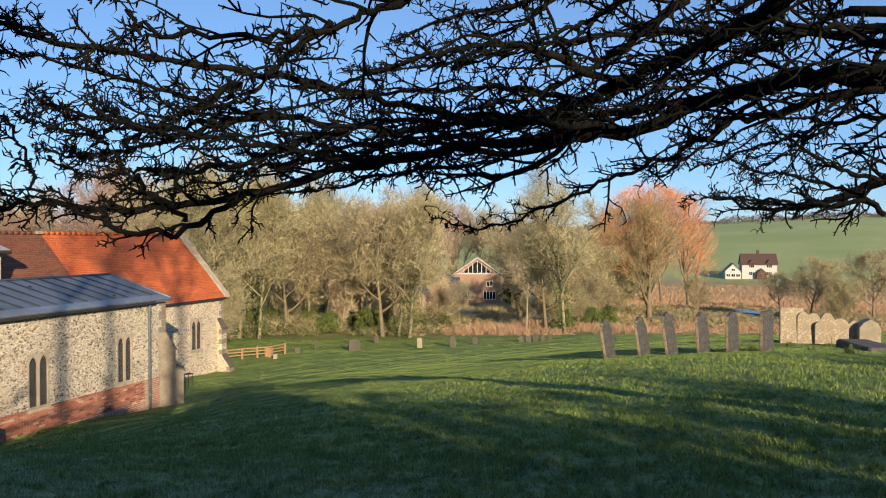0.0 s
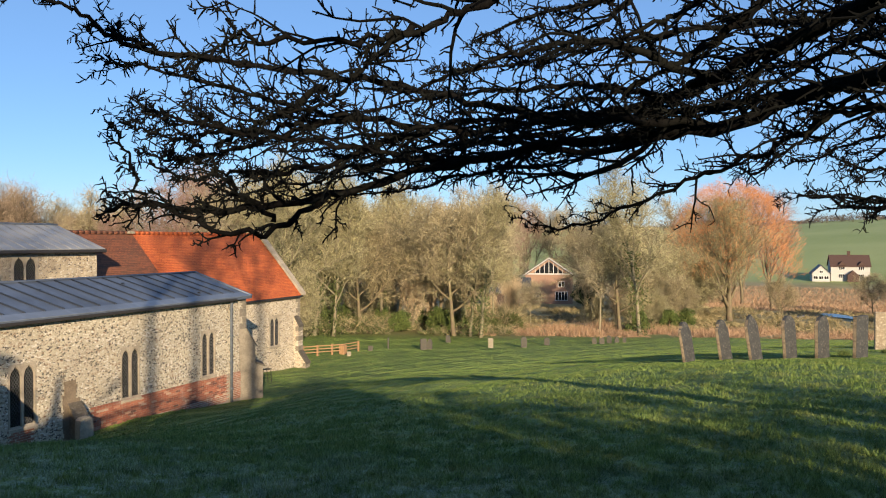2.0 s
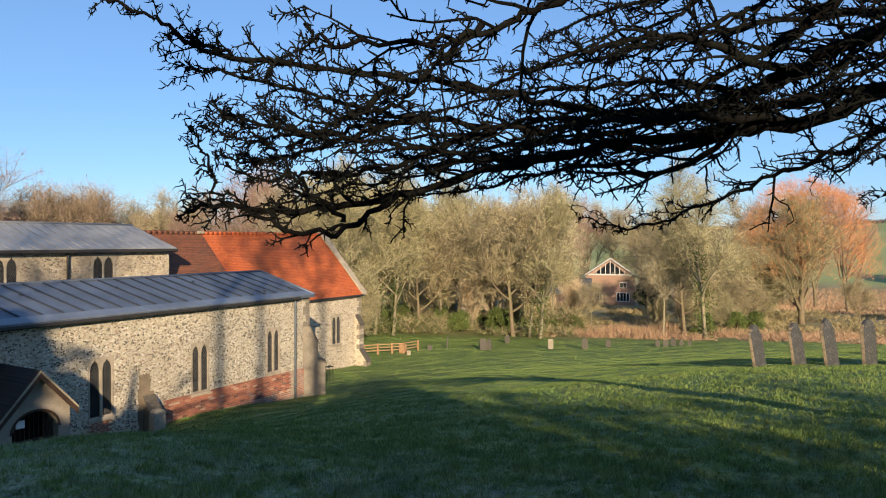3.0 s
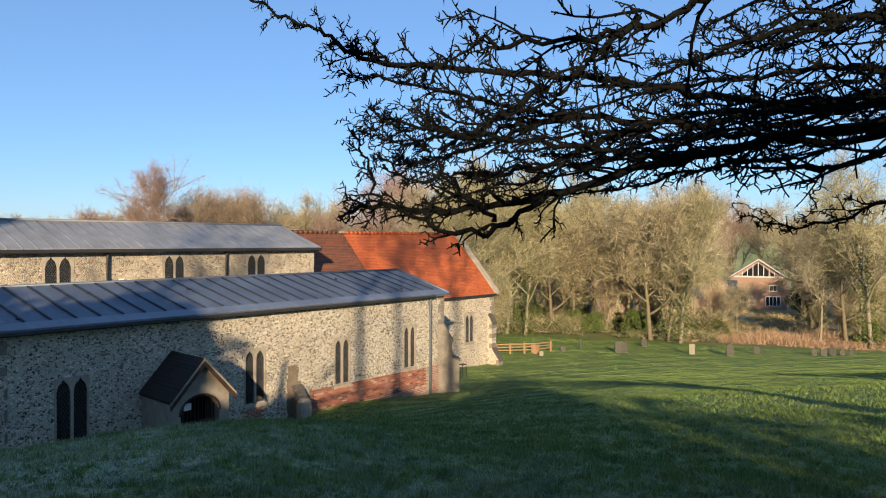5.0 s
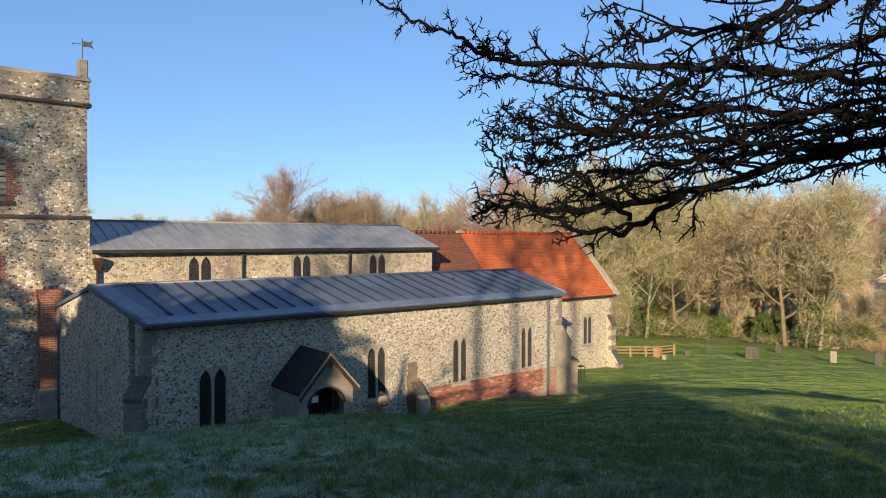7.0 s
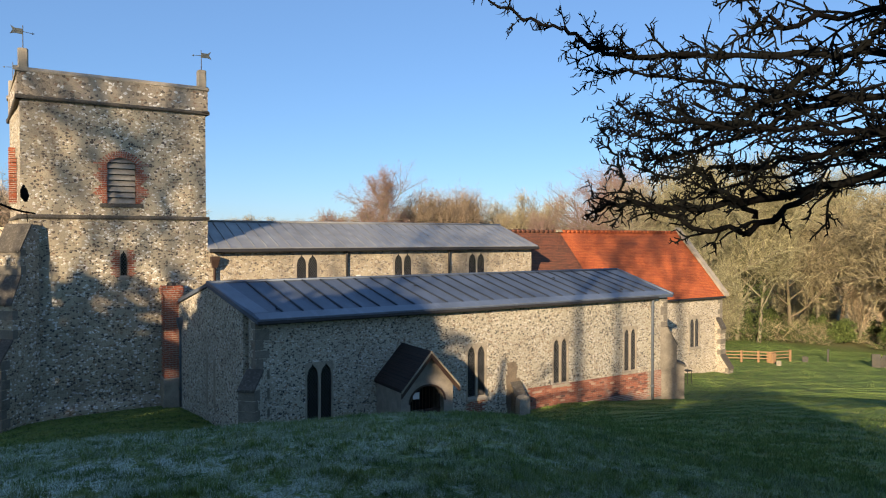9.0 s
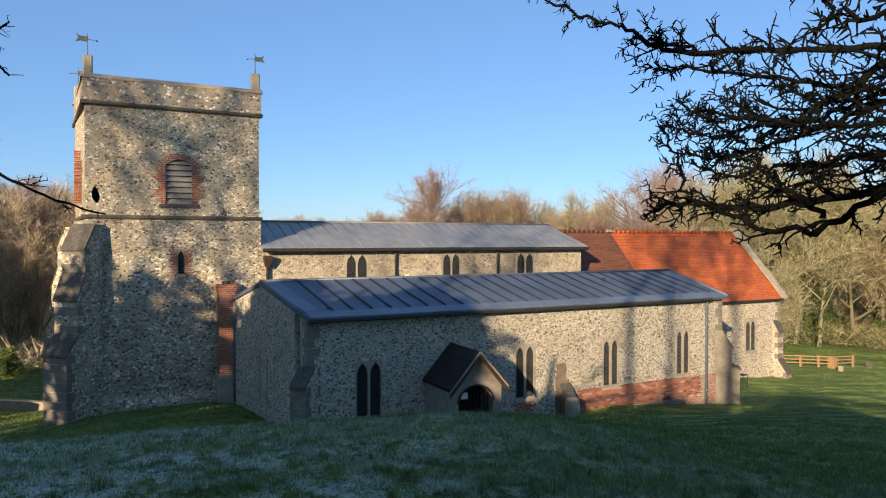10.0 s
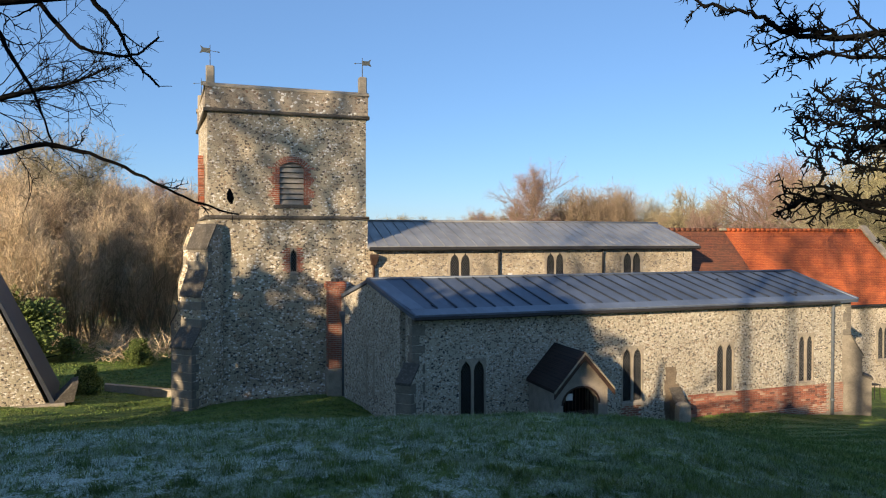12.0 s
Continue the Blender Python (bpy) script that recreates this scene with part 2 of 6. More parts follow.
REED = twig("dry_reeds", (0.20, 0.115, 0.065), (0.46, 0.31, 0.19))


def grass_mat(name, blades=False):
    k = Mat(name, 0.75)
    big = k.noise(0.22, 5, 0.6)
    mid = k.noise(1.6, 6, 0.65)
    fine = k.noise(26, 5, 0.7)
    c = k.mix(k.ramp(big, (0.35, 0.0), (0.65, 1.0)), (0.14, 0.215, 0.038), (0.215, 0.29, 0.06))
    c = k.mix(k.ramp(mid, (0.44, 0.0), (0.66, 0.7)), c, (0.3, 0.29, 0.085))
    c = k.mix(k.ramp(k.noise(6.5, 6, 0.75), (0.36, 0.75), (0.56, 0.0)), c, (0.05, 0.105, 0.024))
    c = k.mix(k.ramp(k.noise(2.6, 7, 0.72), (0.38, 0.8), (0.52, 0.0)), c, (0.04, 0.085, 0.02))
    c = k.mix(k.ramp(fine, (0.35, 0.4), (0.6, 0.0)), c, (0.055, 0.105, 0.022))
    # hoar frost lies in patches, thickest on the west bank
    sep = k.node("ShaderNodeSeparateXYZ")
    k.link(k.co, sep.inputs[0])
    west = k.node("ShaderNodeMapRange")
    west.inputs["From Min"].default_value, west.inputs["From Max"].default_value = 7.0, -1.5
    west.inputs["To Min"].default_value, west.inputs["To Max"].default_value = 0.0, 1.0
    k.link(sep.outputs["X"], west.inputs["Value"])
    near = k.node("ShaderNodeMapRange")
    near.inputs["From Min"].default_value, near.inputs["From Max"].default_value = 19.0, 15.0
    k.link(sep.outputs["Y"], near.inputs["Value"])
    both = k.node("ShaderNodeMath")
    both.operation = "MULTIPLY"
    k.link(west.outputs[0], both.inputs[0])
    k.link(near.outputs[0], both.inputs[1])
    patch = k.ramp(k.noise(4.5, 8, 0.8), (0.47, 0.0), (0.52, 1.0))
    amount = k.mix(1.0, patch, both.outputs[0], "MULTIPLY")
    drift = k.ramp(k.noise(0.8, 4, 0.6, k.stretch(0.6, 1.3, 1)), (0.36, 0.35), (0.54, 1.0))
    amount = k.mix(1.0, amount, drift, "MULTIPLY")
    grain = k.ramp(k.noise(60, 3), (0.38, 0.15), (0.55, 1.0))
    amount = k.mix(1.0, amount, grain, "MULTIPLY")
    c = k.mix(amount, c, (0.82, 0.9, 0.8))
    if blades:
        c = k.mix(k.ramp(k.island(), (0.25, 0.4), (0.4, 0.0)), c, (0.04, 0.07, 0.018))
        c = k.mix(k.ramp(k.island(), (0.6, 0.0), (1.0, 0.5)), c, (0.24, 0.31, 0.095))
    else:
        c = k.mix(0.12, c, (0.035, 0.07, 0.018))
        k.bump(k.noise(11, 8, 0.8), 0.06, 1.0)
    return k, c


def ground_mat():
    k, lawn = grass_mat("ground_grass")
    # dry marsh in the valley, green pasture on the far hill
    geo = k.node("ShaderNodeVectorMath")
    geo.operation = "LENGTH"
    k.link(k.co, geo.inputs[0])
    r = geo.outputs["Value"]
    wob = k.node("ShaderNodeMath")
    wob.operation = "MULTIPLY_ADD"
    k.link(k.noise(0.06, 5), wob.inputs[0])
    wob.inputs[1].default_value = 26
    k.link(r, wob.inputs[2])

    def band(a, b):
        n = k.node("ShaderNodeMapRange")
        n.inputs["From Min"].default_value, n.inputs["From Max"].default_value = a, b
        k.link(wob.outputs[0], n.inputs["Value"])
        return n.outputs[0]

    marsh = k.mix(k.ramp(k.noise(0.15, 6, 0.65), (0.35, 0.0), (0.65, 1.0)), (0.17, 0.155, 0.06), (0.29, 0.24, 0.115))
    pasture = k.mix(k.ramp(k.noise(0.02, 5), (0.35, 0.0), (0.65, 1.0)), (0.21, 0.26, 0.08), (0.275, 0.31, 0.115))
    c = k.mix(band(74, 82), lawn, marsh)
    c = k.mix(band(232, 246), c, pasture)
    return k.done(c)


GROUND = ground_mat()
kb, cb = grass_mat("grass_blades", True)
GRASS = kb.done(cb)


def water_mat():
    k = Mat("river_water", 0.2)
    k.b.inputs["Specular IOR Level"].default_value = 0.6
    k.bump(k.noise(1.2, 4), 0.02, 0.2)
    return k.done((0.03, 0.045, 0.06))


WATER = water_mat()
BRICK_FAR = plain("far_brick", (0.32, 0.2, 0.14), 0.9)


# ---- geometry helpers ----
class Geo:
    """Plain lists of corners and faces that become one mesh."""

    def __init__(self):
        self.v, self.f = [], []

    def face(self, pts):
        n = len(self.v)
        self.v += [tuple(p) for p in pts]
        self.f.append(tuple(range(n, n + len(pts))))

    def box(self, x0, y0, z0, x1, y1, z1, c=0.0):
        """A box with its upright and upper edges cut off by c."""
        if c <= 0:
            ring = [(x0, y0), (x1, y0), (x1, y1), (x0, y1)]
            self.loft([[(x, y, z0) for x, y in ring], [(x, y, z1) for x, y in ring]])
            return
        ring = [(x0 + c, y0), (x1 - c, y0), (x1, y0 + c), (x1, y1 - c), (x1 - c, y1), (x0 + c, y1), (x0, y1 - c), (x0, y0 + c)]
        mx, my = (x0 + x1) / 2, (y0 + y1) / 2
        fx, fy = 1 - 2 * c / (x1 - x0), 1 - 2 * c / (y1 - y0)
        self.loft([[(x, y, z0) for x, y in ring], [(x, y, z1 - c) for x, y in ring], [(mx + (x - mx) * fx, my + (y - my) * fy, z1) for x, y in ring]])

    def loft(self, rings, cap=True):
        n, k = len(self.v), len(rings[0])
        for r in rings:
            self.v += [tuple(p) for p in r]
        for j in range(len(rings) - 1):
            for i in range(k):
                a, b = n + j * k + i, n + j * k + (i + 1) % k
                self.f.append((a, b, b + k, a + k))
        if cap:
            self.f.append(tuple(range(n + k - 1, n - 1, -1)))
            self.f.append(tuple(range(n + (len(rings) - 1) * k, n + len(rings) * k)))

    def prism(self, poly, d):
        """A flat outline pushed along d."""
        d = Vector(d)
        self.loft([[tuple(p) for p in poly], [tuple(Vector(p) + d) for p in poly]])

    def tube(self, pts, rad, sides=6, cap=True):
        pts = [Vector(p) for p in pts]
        rings = []
        for i, p in enumerate(pts):
            d = (pts[min(i + 1, len(pts) - 1)] - pts[max(i - 1, 0)])
            if d.length < 1e-6:
                d = Vector((0, 0, 1))
            d.normalize()
            u = d.cross(Vector((0, 0, 1)) if abs(d.z) < 0.9 else Vector((1, 0, 0))).normalized()
            w = d.cross(u)
            r = rad[i]
            rings.append([p + (u * math.cos(2 * math.pi * k / sides) + w * math.sin(2 * math.pi * k / sides)) * r for k in range(sides)])
        self.loft(rings, cap)

    def sliver(self, p, d, w):
        """One thin twig: a long narrow three-sided spike."""
        u = d.cross(Vector((random.uniform(-1, 1), random.uniform(-1, 1), random.uniform(-1, 1))))
        if u.length < 1e-6:
            return
        u.normalize()
        n = len(self.v)
        self.v += [tuple(p - u * w), tuple(p + u * w), tuple(p + d)]
        self.f.append((n, n + 1, n + 2))

    def leaf(self, p, size):
        a = Vector((random.gauss(0, 1), random.gauss(0, 1), random.gauss(0, 1))).normalized() * size
        b = a.orthogonal().normalized() * size * 0.6
        n = len(self.v)
        self.v += [tuple(p - a), tuple(p + b), tuple(p + a), tuple(p - b)]
        self.f.append((n, n + 1, n + 2, n + 3))

    def mesh(self, name, material, smooth=False):
        me = bpy.data.meshes.new(name)
        me.from_pydata(self.v, [], self.f)
        me.materials.append(material)
        if smooth:
            me.polygons.foreach_set("use_smooth", [True] * len(me.polygons))
        me.update()
        return me


def origin(ob):
    p = Vector((0, 0, 0))
    while ob:
        p += ob.location
        ob = ob.parent
    return p


def thing(name, at, label, category, group="", kind=""):
    ob = new(name)
    ob.location = at
    ob.empty_display_size = 0.2
    return tagged(ob, label, category, group, kind)


def part(name, g, material, parent, label="", kind="", smooth=False, world_coords=True):
    """One mesh under a thing; its corners are given in the place's own metres."""
    ob = new(name, g.mesh(name, material, smooth))
    ob.parent = parent
    if world_coords:
        root = parent
        while root.parent:
            root = root.parent
        if parent is root:
            ob.matrix_parent_inverse = Matrix.Translation(-root.location)
    return tagged(ob, label, kind=kind)


def single(name, g, material, label, category, group="", kind="", smooth=False):
    return tagged(new(name, g.mesh(name, material, smooth)), label, category, group, kind)


# ---- the lie of the land ----
HEIGHTS = []   # x, y, z


def polar(az, r, z):
    HEIGHTS.append((r * math.cos(radians(az)), r * math.sin(radians(az)), z))


HEIGHTS += [(0, 0, 5.42), (0, -14, 6.3), (-14, -10, 6.6), (-14, 4, 5.0), (14, -14, 5.4), (-32, -30, 7.5), (20, -38, 6.0), (-34, 8, 3.6),
            (8, 16.5, 0.95), (12, 18, 0.75), (5, 18.5, 1.15), (15, 19.6, 0.78), (21.8, 19.6, 0.3), (0, 25, 1.2), (-3, 23, 1.25), (3.8, 25, 1.2), (24, 24, 0.1), (34, 25, -0.78),
            (30, 22, -0.3), (20, 34, 0.0), (0, 36, 1.0), (-8, 28, 1.2), (-14, 30, 1.4)]
for az, slope, r in ((104, -0.2412, 13), (98, -0.2546, 13), (87, -0.2656, 12.5), (74, -0.2725, 12.5), (63, -0.268, 13.0), (55, -0.272, 14), (42, -0.275, 12), (42, -0.246, 20), (20, -0.19, 25), (19, -0.25, 12), (0, -0.235, 10), (30, -0.255, 14), (30, -0.205, 26),
                     (5, -0.1665, 19.4), (-6.6, -0.1474, 19.4), (-10, -0.1303, 28), (-14, -0.139, 24), (36.4, -0.165, 46), (26.6, -0.157, 52), (18, -0.1543, 52), (11, -0.1456, 55), (3, -0.134, 58),
                     (-4.4, -0.127, 60), (-14, -0.115, 60), (-30, -0.1, 60), (100, -0.19, 32), (92, -0.2, 33)):
    polar(az, r, 7 + slope * r)
for az in (-60, -30, -12, -4, 4, 12, 20, 30, 40, 52):
    polar(az, 84, -2.6)
    polar(az, 120, -4.0)
    polar(az, 225, -5.2)
for az, z1, z2 in ((-60, 20, 40), (-30, 20, 40), (-12, 23, 40), (-4, 20, 36), (4, 16, 34), (16, 14, 36), (30, 8, 36), (45, 4, 30), (60, 4, 26), (75, 6, 26), (90, 14, 40), (105, 18, 45), (130, 20, 40), (170, 20, 40), (210, 20, 40), (260, 22, 40)):
    polar(az, 560, z1)
    polar(az, 1400, z2)
for az in (66, 80, 94, 108, 125, 150, 180, 215, 250, 280):
    polar(az, 75, 1.0 if az < 100 else 2.2 if az < 170 else 8.0)
    polar(az, 200, 0.5 if az < 85 else 5.0 if az < 170 else 12.0)
_h = np.array(HEIGHTS)


def _warp(x, y):
    r = np.hypot(x, y)
    s = np.log1p(r / 12.0) * 12.0 / np.maximum(r, 1e-6)
    return x * s, y * s


def _tps(d2):
    return 0.5 * d2 * np.log(d2 + 1e-9)


_hx, _hy = _warp(_h[:, 0], _h[:, 1])
_n = len(_h)
_A = np.zeros((_n + 3, _n + 3))
_A[:_n, :_n] = _tps((_hx[:, None] - _hx) ** 2 + (_hy[:, None] - _hy) ** 2) + np.eye(_n) * 0.25
_A[:_n, _n], _A[:_n, _n + 1], _A[:_n, _n + 2] = 1, _hx, _hy
_A[_n:, :_n] = _A[:_n, _n:].T
_w = np.linalg.solve(_A, np.concatenate([_h[:, 2], np.zeros(3)]))


def land(x, y):
    """The height of the ground, for arrays or single places."""
    x, y = np.atleast_1d(np.asarray(x, float)), np.atleast_1d(np.asarray(y, float))
    wx, wy = _warp(x, y)
    z = _tps((wx[:, None] - _hx) ** 2 + (wy[:, None] - _hy) ** 2) @ _w[:_n] + _w[_n] + _w[_n + 1] * wx + _w[_n + 2] * wy
    near = np.exp(-np.hypot(x, y) / 60)
    z += near * (0.05 * np.sin(x * 0.9 + 1.3 * np.sin(y * 0.7)) * np.cos(y * 1.1) + 0.025 * np.sin(2.3 * x + y) * np.sin(2.9 * y - 0.7 * x))
    return z


def at(x, y):
    return float(land(x, y)[0])


def spot(az, r):
    return r * math.cos(radians(az)), r * math.sin(radians(az))


def make_ground():
    sectors = 360
    radii = [0.0]
    r = 0.6
    while r < 3500:
        radii.append(r)
        r *= 1.045 if r < 90 else 1.07
    rr = np.array(radii[1:])
    a = np.linspace(0, 2 * np.pi, sectors, endpoint=False)
    X, Y = np.outer(rr, np.cos(a)).ravel(), np.outer(rr, np.sin(a)).ravel()
    Z = land(X, Y)
    g = Geo()
    g.v = [(0, 0, at(0, 0))] + list(zip(X.tolist(), Y.tolist(), Z.tolist()))
    g.f = [(0, 1 + i, 1 + (i + 1) % sectors) for i in range(sectors)]
    for j in range(len(rr) - 1):
        b = 1 + j * sectors
        for i in range(sectors):
            k = (i + 1) % sectors
            g.f.append((b + i, b + sectors + i, b + sectors + k, b + k))
    single("ground", g, GROUND, "sloping churchyard lawn with frost running out to valley and hill", "ground", kind="structure", smooth=True)


make_ground()

# ---- the church ----
church = thing("church", (12, 26, 0.5), "medieval flint parish church with square tower, lead and red-tiled roofs", "church")


def slab(g, a, b, z0, z1, thick, openings=(), top=None):
    """An upright wall from a to b, thick to its left, with openings (from, to, sill, head) along it; top(s): height there."""
    a, b = Vector((*a, 0)), Vector((*b, 0))
    d = (b - a)
    n = d.length
    d.normalize()
    q = Vector((-d.y, d.x, 0)) * thick
    cuts = sorted({0.0, n, *[s for o in openings for s in o[:2]]})
    zs = sorted({z0, z1, *[s for o in openings for s in o[2:]]})
    base, nz = len(g.v), len(zs)
    for s in cuts:
        for k, z in enumerate(zs):
            h = top(s) if top and k == nz - 1 else z
            p = a + d * s + Vector((0, 0, h))
            g.v += [tuple(p), tuple(p + q)]

    def at_corner(i, k, back):
        return base + (i * nz + k) * 2 + back

    def solid(i, k):
        if not (0 <= i < len(cuts) - 1 and 0 <= k < nz - 1):
            return False
        m, mz = (cuts[i] + cuts[i + 1]) / 2, (zs[k] + zs[k + 1]) / 2
        return not any(o[0] < m < o[1] and o[2] < mz < o[3] for o in openings)

    for i in range(len(cuts) - 1):
        for k in range(nz - 1):
            if not solid(i, k):
                continue
            c = at_corner
            g.f.append((c(i, k, 0), c(i + 1, k, 0), c(i + 1, k + 1, 0), c(i, k + 1, 0)))
            g.f.append((c(i, k, 1), c(i, k + 1, 1), c(i + 1, k + 1, 1), c(i + 1, k, 1)))
            if not solid(i - 1, k):
                g.f.append((c(i, k, 0), c(i, k + 1, 0), c(i, k + 1, 1), c(i, k, 1)))
            if not solid(i + 1, k):
                g.f.append((c(i + 1, k, 0), c(i + 1, k, 1), c(i + 1, k + 1, 1), c(i + 1, k + 1, 0)))
            if not solid(i, k - 1):
                g.f.append((c(i, k, 0), c(i, k, 1), c(i + 1, k, 1), c(i + 1, k, 0)))
            if not solid(i, k + 1):
                g.f.append((c(i, k + 1, 0), c(i + 1, k + 1, 0), c(i + 1, k + 1, 1), c(i, k + 1, 1)))


def arch_head(u, w, rise):
    """Height of a pointed arch above its springing at u in 0..w."""
    h = w / 2
    x = min(u, w - u)
    rad = (h * h + rise * rise) / (2 * h)
    return math.sqrt(max(0, rad * rad - (rad - x) ** 2))


def lancets(wall, x0, x1, z0, z1, y, n=2, depth=0.08, border=0.11, name="window", stone_mat=ASHLAR):
    """A window of n pointed lights in a stone surround, set in a south wall whose face is at y; x0..x1, z0..z1 clear opening."""
    mull = 0.08
    w = (x1 - x0 - mull * (n - 1)) / n
    rise = w * 0.8
    spring = z1 - rise - 0.05
    face, back = y - 0.012, y + depth
    g = Geo()
    steps = 8
    for i in range(n):
        a = x0 + i * (w + mull)
        for k in range(steps):
            u0, u1 = w * k / steps, w * (k + 1) / steps
            h0, h1 = spring + arch_head(u0, w, rise), spring + arch_head(u1, w, rise)
            top = z1 + border
            if k == steps // 2 - 1:
                h1 += 0.07
            if k == steps // 2:
                h0 += 0.07
            g.face([(a + u0, face, h0), (a + u1, face, h1), (a + u1, face, top), (a + u0, face, top)])
            g.face([(a + u0, face, h0), (a + u0, back, h0), (a + u1, back, h1), (a + u1, face, h1)])
        for xx in (a, a + w):
            g.face([(xx, face, z0), (xx, back, z0), (xx, back, spring), (xx, face, spring)])
    for a, b in [(x0 - border, x0)] + [(x0 + w + i * (w + mull), x0 + (i + 1) * (w + mull)) for i in range(n - 1)] + [(x1, x1 + border)]:
        g.face([(a, face, z0), (b, face, z0), (b, face, z1 + border), (a, face, z1 + border)])
    # outer returns and a sloping sill
    for xx in (x0 - border, x1 + border):
        g.face([(xx, face, z0 - 0.1), (xx, back, z0 - 0.1), (xx, back, z1 + border), (xx, face, z1 + border)])
    g.face([(x0 - border, face, z1 + border), (x1 + border, face, z1 + border), (x1 + border, back, z1 + border), (x0 - border, back, z1 + border)])
    win = part(name, g, stone_mat, church, "paired pointed lights in a stone surround")
    s = Geo()
    s.prism([(x0 - border - 0.02, face - 0.05, z0 - 0.12), (x0 - border - 0.02, face - 0.05, z0 - 0.03), (x0 - border - 0.02, back, z0 + 0.05), (x0 - border - 0.02, back, z0 - 0.12)], (x1 - x0 + 2 * border + 0.04, 0, 0))
    part("sill", s, stone_mat, win)
    for i in range(n):
        a = x0 + i * (w + mull)
        p = Geo()
        p.box(a - 0.01, back - 0.03, z0 - 0.02, a + w + 0.01, back - 0.015, z1)
        part("pane", p, GLASS, win)
        c = Geo()
        pitch = 0.13
        yy = back - 0.045
        k = -12
        while k * pitch < (z1 - z0) + w:
            for sx in (1, -1):
                # diagonal cames of the leaded lattice, clipped to the light
                zs = z0 + k * pitch
                pts = []
                for m in range(9):
                    u = w * m / 8
                    zz = zs + 1.5 * (u if sx > 0 else w - u)
                    if z0 <= zz <= spring + arch_head(u, w, rise):
                        pts.append((a + u, yy, zz))
                if len(pts) > 1:
                    c.tube([pts[0], pts[-1]], [0.008, 0.008], 3, False)
            k += 1
        part("leading", c, LEADING, win, kind="stuff")
    return win


def stepped_buttress(name, corner, direction, width, stages, mat, parent, base=0.0):
    """A buttress in stages: each (length out at its foot, top of its upright face, top of its slope)."""
    d = Vector((*direction, 0)).normalized()
    s = Vector((-d.y, d.x, 0)) * width / 2
    c = Vector((*corner, 0)) - d * 0.3
    prof, z = [(0, base)], base
    for k, (out, up, slope_top) in enumerate(stages):
        prof += [(out + 0.3, z), (out + 0.3, up)]
        z = slope_top
        nxt = stages[k + 1][0] if k + 1 < len(stages) else 0.0
        if slope_top == up:
            z = up
        prof.append((nxt + 0.3, slope_top))
    prof.append((0, prof[-1][1]))
    clean = [prof[0]]
    for p in prof[1:]:
        if (Vector(p) - Vector(clean[-1])).length > 1e-4:
            clean.append(p)
    g = Geo()
    g.prism([c - s + d * u + Vector((0, 0, h)) for u, h in clean], s * 2)
    b = part(name, g, mat, parent)
    # stone weatherings and quoins
    for k, (out, up, slope_top) in enumerate(stages):
        nxt = stages[k + 1][0] if k + 1 < len(stages) else 0.0
        w = Geo()
        e = s * 1.06
        p0, p1 = c + d * (out + 0.36) + Vector((0, 0, up - 0.02)), c + d * (nxt + 0.3) + Vector((0, 0, slope_top + 0.03))
        w.prism([p0 - e, p1 - e, p1 - e + Vector((0, 0, -0.09)), p0 - e + Vector((0, 0, -0.08))], e * 2)
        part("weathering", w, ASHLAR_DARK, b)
        z = base if k == 0 else stages[k - 1][2]
        i = 0
        while z < up - 0.15:
            h = min(0.3, up - z)
            if k > 0 and i % 2:
                z += h
                i += 1
                continue
            q = Geo()
            u1 = out + 0.312
            u0 = u1 - (0.32 if i % 2 else 0.2)
            e2 = s * 1.03
            q.prism([c - e2 + d * u0 + Vector((0, 0, z + 0.01)), c - e2 + d * u1 + Vector((0, 0, z + 0.01)), c - e2 + d * u1 + Vector((0, 0, z + h - 0.01)), c - e2 + d * u0 + Vector((0, 0, z + h - 0.01))], e2 * 2)
            part("quoin", q, QUOIN, b)
            z += h
            i += 1
    return b


def quoins(parent, x, y, z0, z1, sx, sy, mat=QUOIN):
    """Corner stones laid long and short, a little proud of both faces."""
    z, i = z0, 0
    while z < z1 - 0.12:
        h = min(0.24 + 0.1 * ((i * 7) % 3) / 2, z1 - z)
        lx, ly = ((0.42, 0.24) if i % 2 else (0.24, 0.42))
        g = Geo()
        xs, ys = sorted((x - sx * 0.012, x + sx * lx)), sorted((y - sy * 0.012, y + sy * ly))
        g.box(xs[0], ys[0], z + 0.008, xs[1], ys[1], z + h - 0.008, 0.012)
        part("quoin", g, mat, parent)
        z += h
        i += 1


def pipe(parent, x, y, z0, z1, mat=IRON, r=0.05, hopper=False):
    g = Geo()
    g.tube([(x, y, z0), (x, y, z1 - 0.25), (x, y - 0.02, z1 - 0.12), (x, y + 0.06, z1)], [r] * 4, 8)
    p = part("downpipe", g, mat, parent, smooth=True)
    z = z0 + 0.6
    while z < z1 - 0.4:
        c = Geo()
        c.tube([(x, y, z), (x, y, z + 0.07)], [r * 1.4] * 2, 8)
        part("bracket", c, mat, p)
        z += 1.1
    if hopper:
        c = Geo()
        c.loft([[(x - 0.08, y - 0.1, z1 - 0.3), (x + 0.08, y - 0.1, z1 - 0.3), (x + 0.08, y + 0.05, z1 - 0.3), (x - 0.08, y + 0.05, z1 - 0.3)],
                [(x - 0.15, y - 0.2, z1), (x + 0.15, y - 0.2, z1), (x + 0.15, y + 0.05, z1), (x - 0.15, y + 0.05, z1)],
                [(x - 0.15, y - 0.2, z1 + 0.12), (x + 0.15, y - 0.2, z1 + 0.12), (x + 0.15, y + 0.05, z1 + 0.12), (x - 0.15, y + 0.05, z1 + 0.12)]])
        part("hopper_head", c, mat, p)
    return p


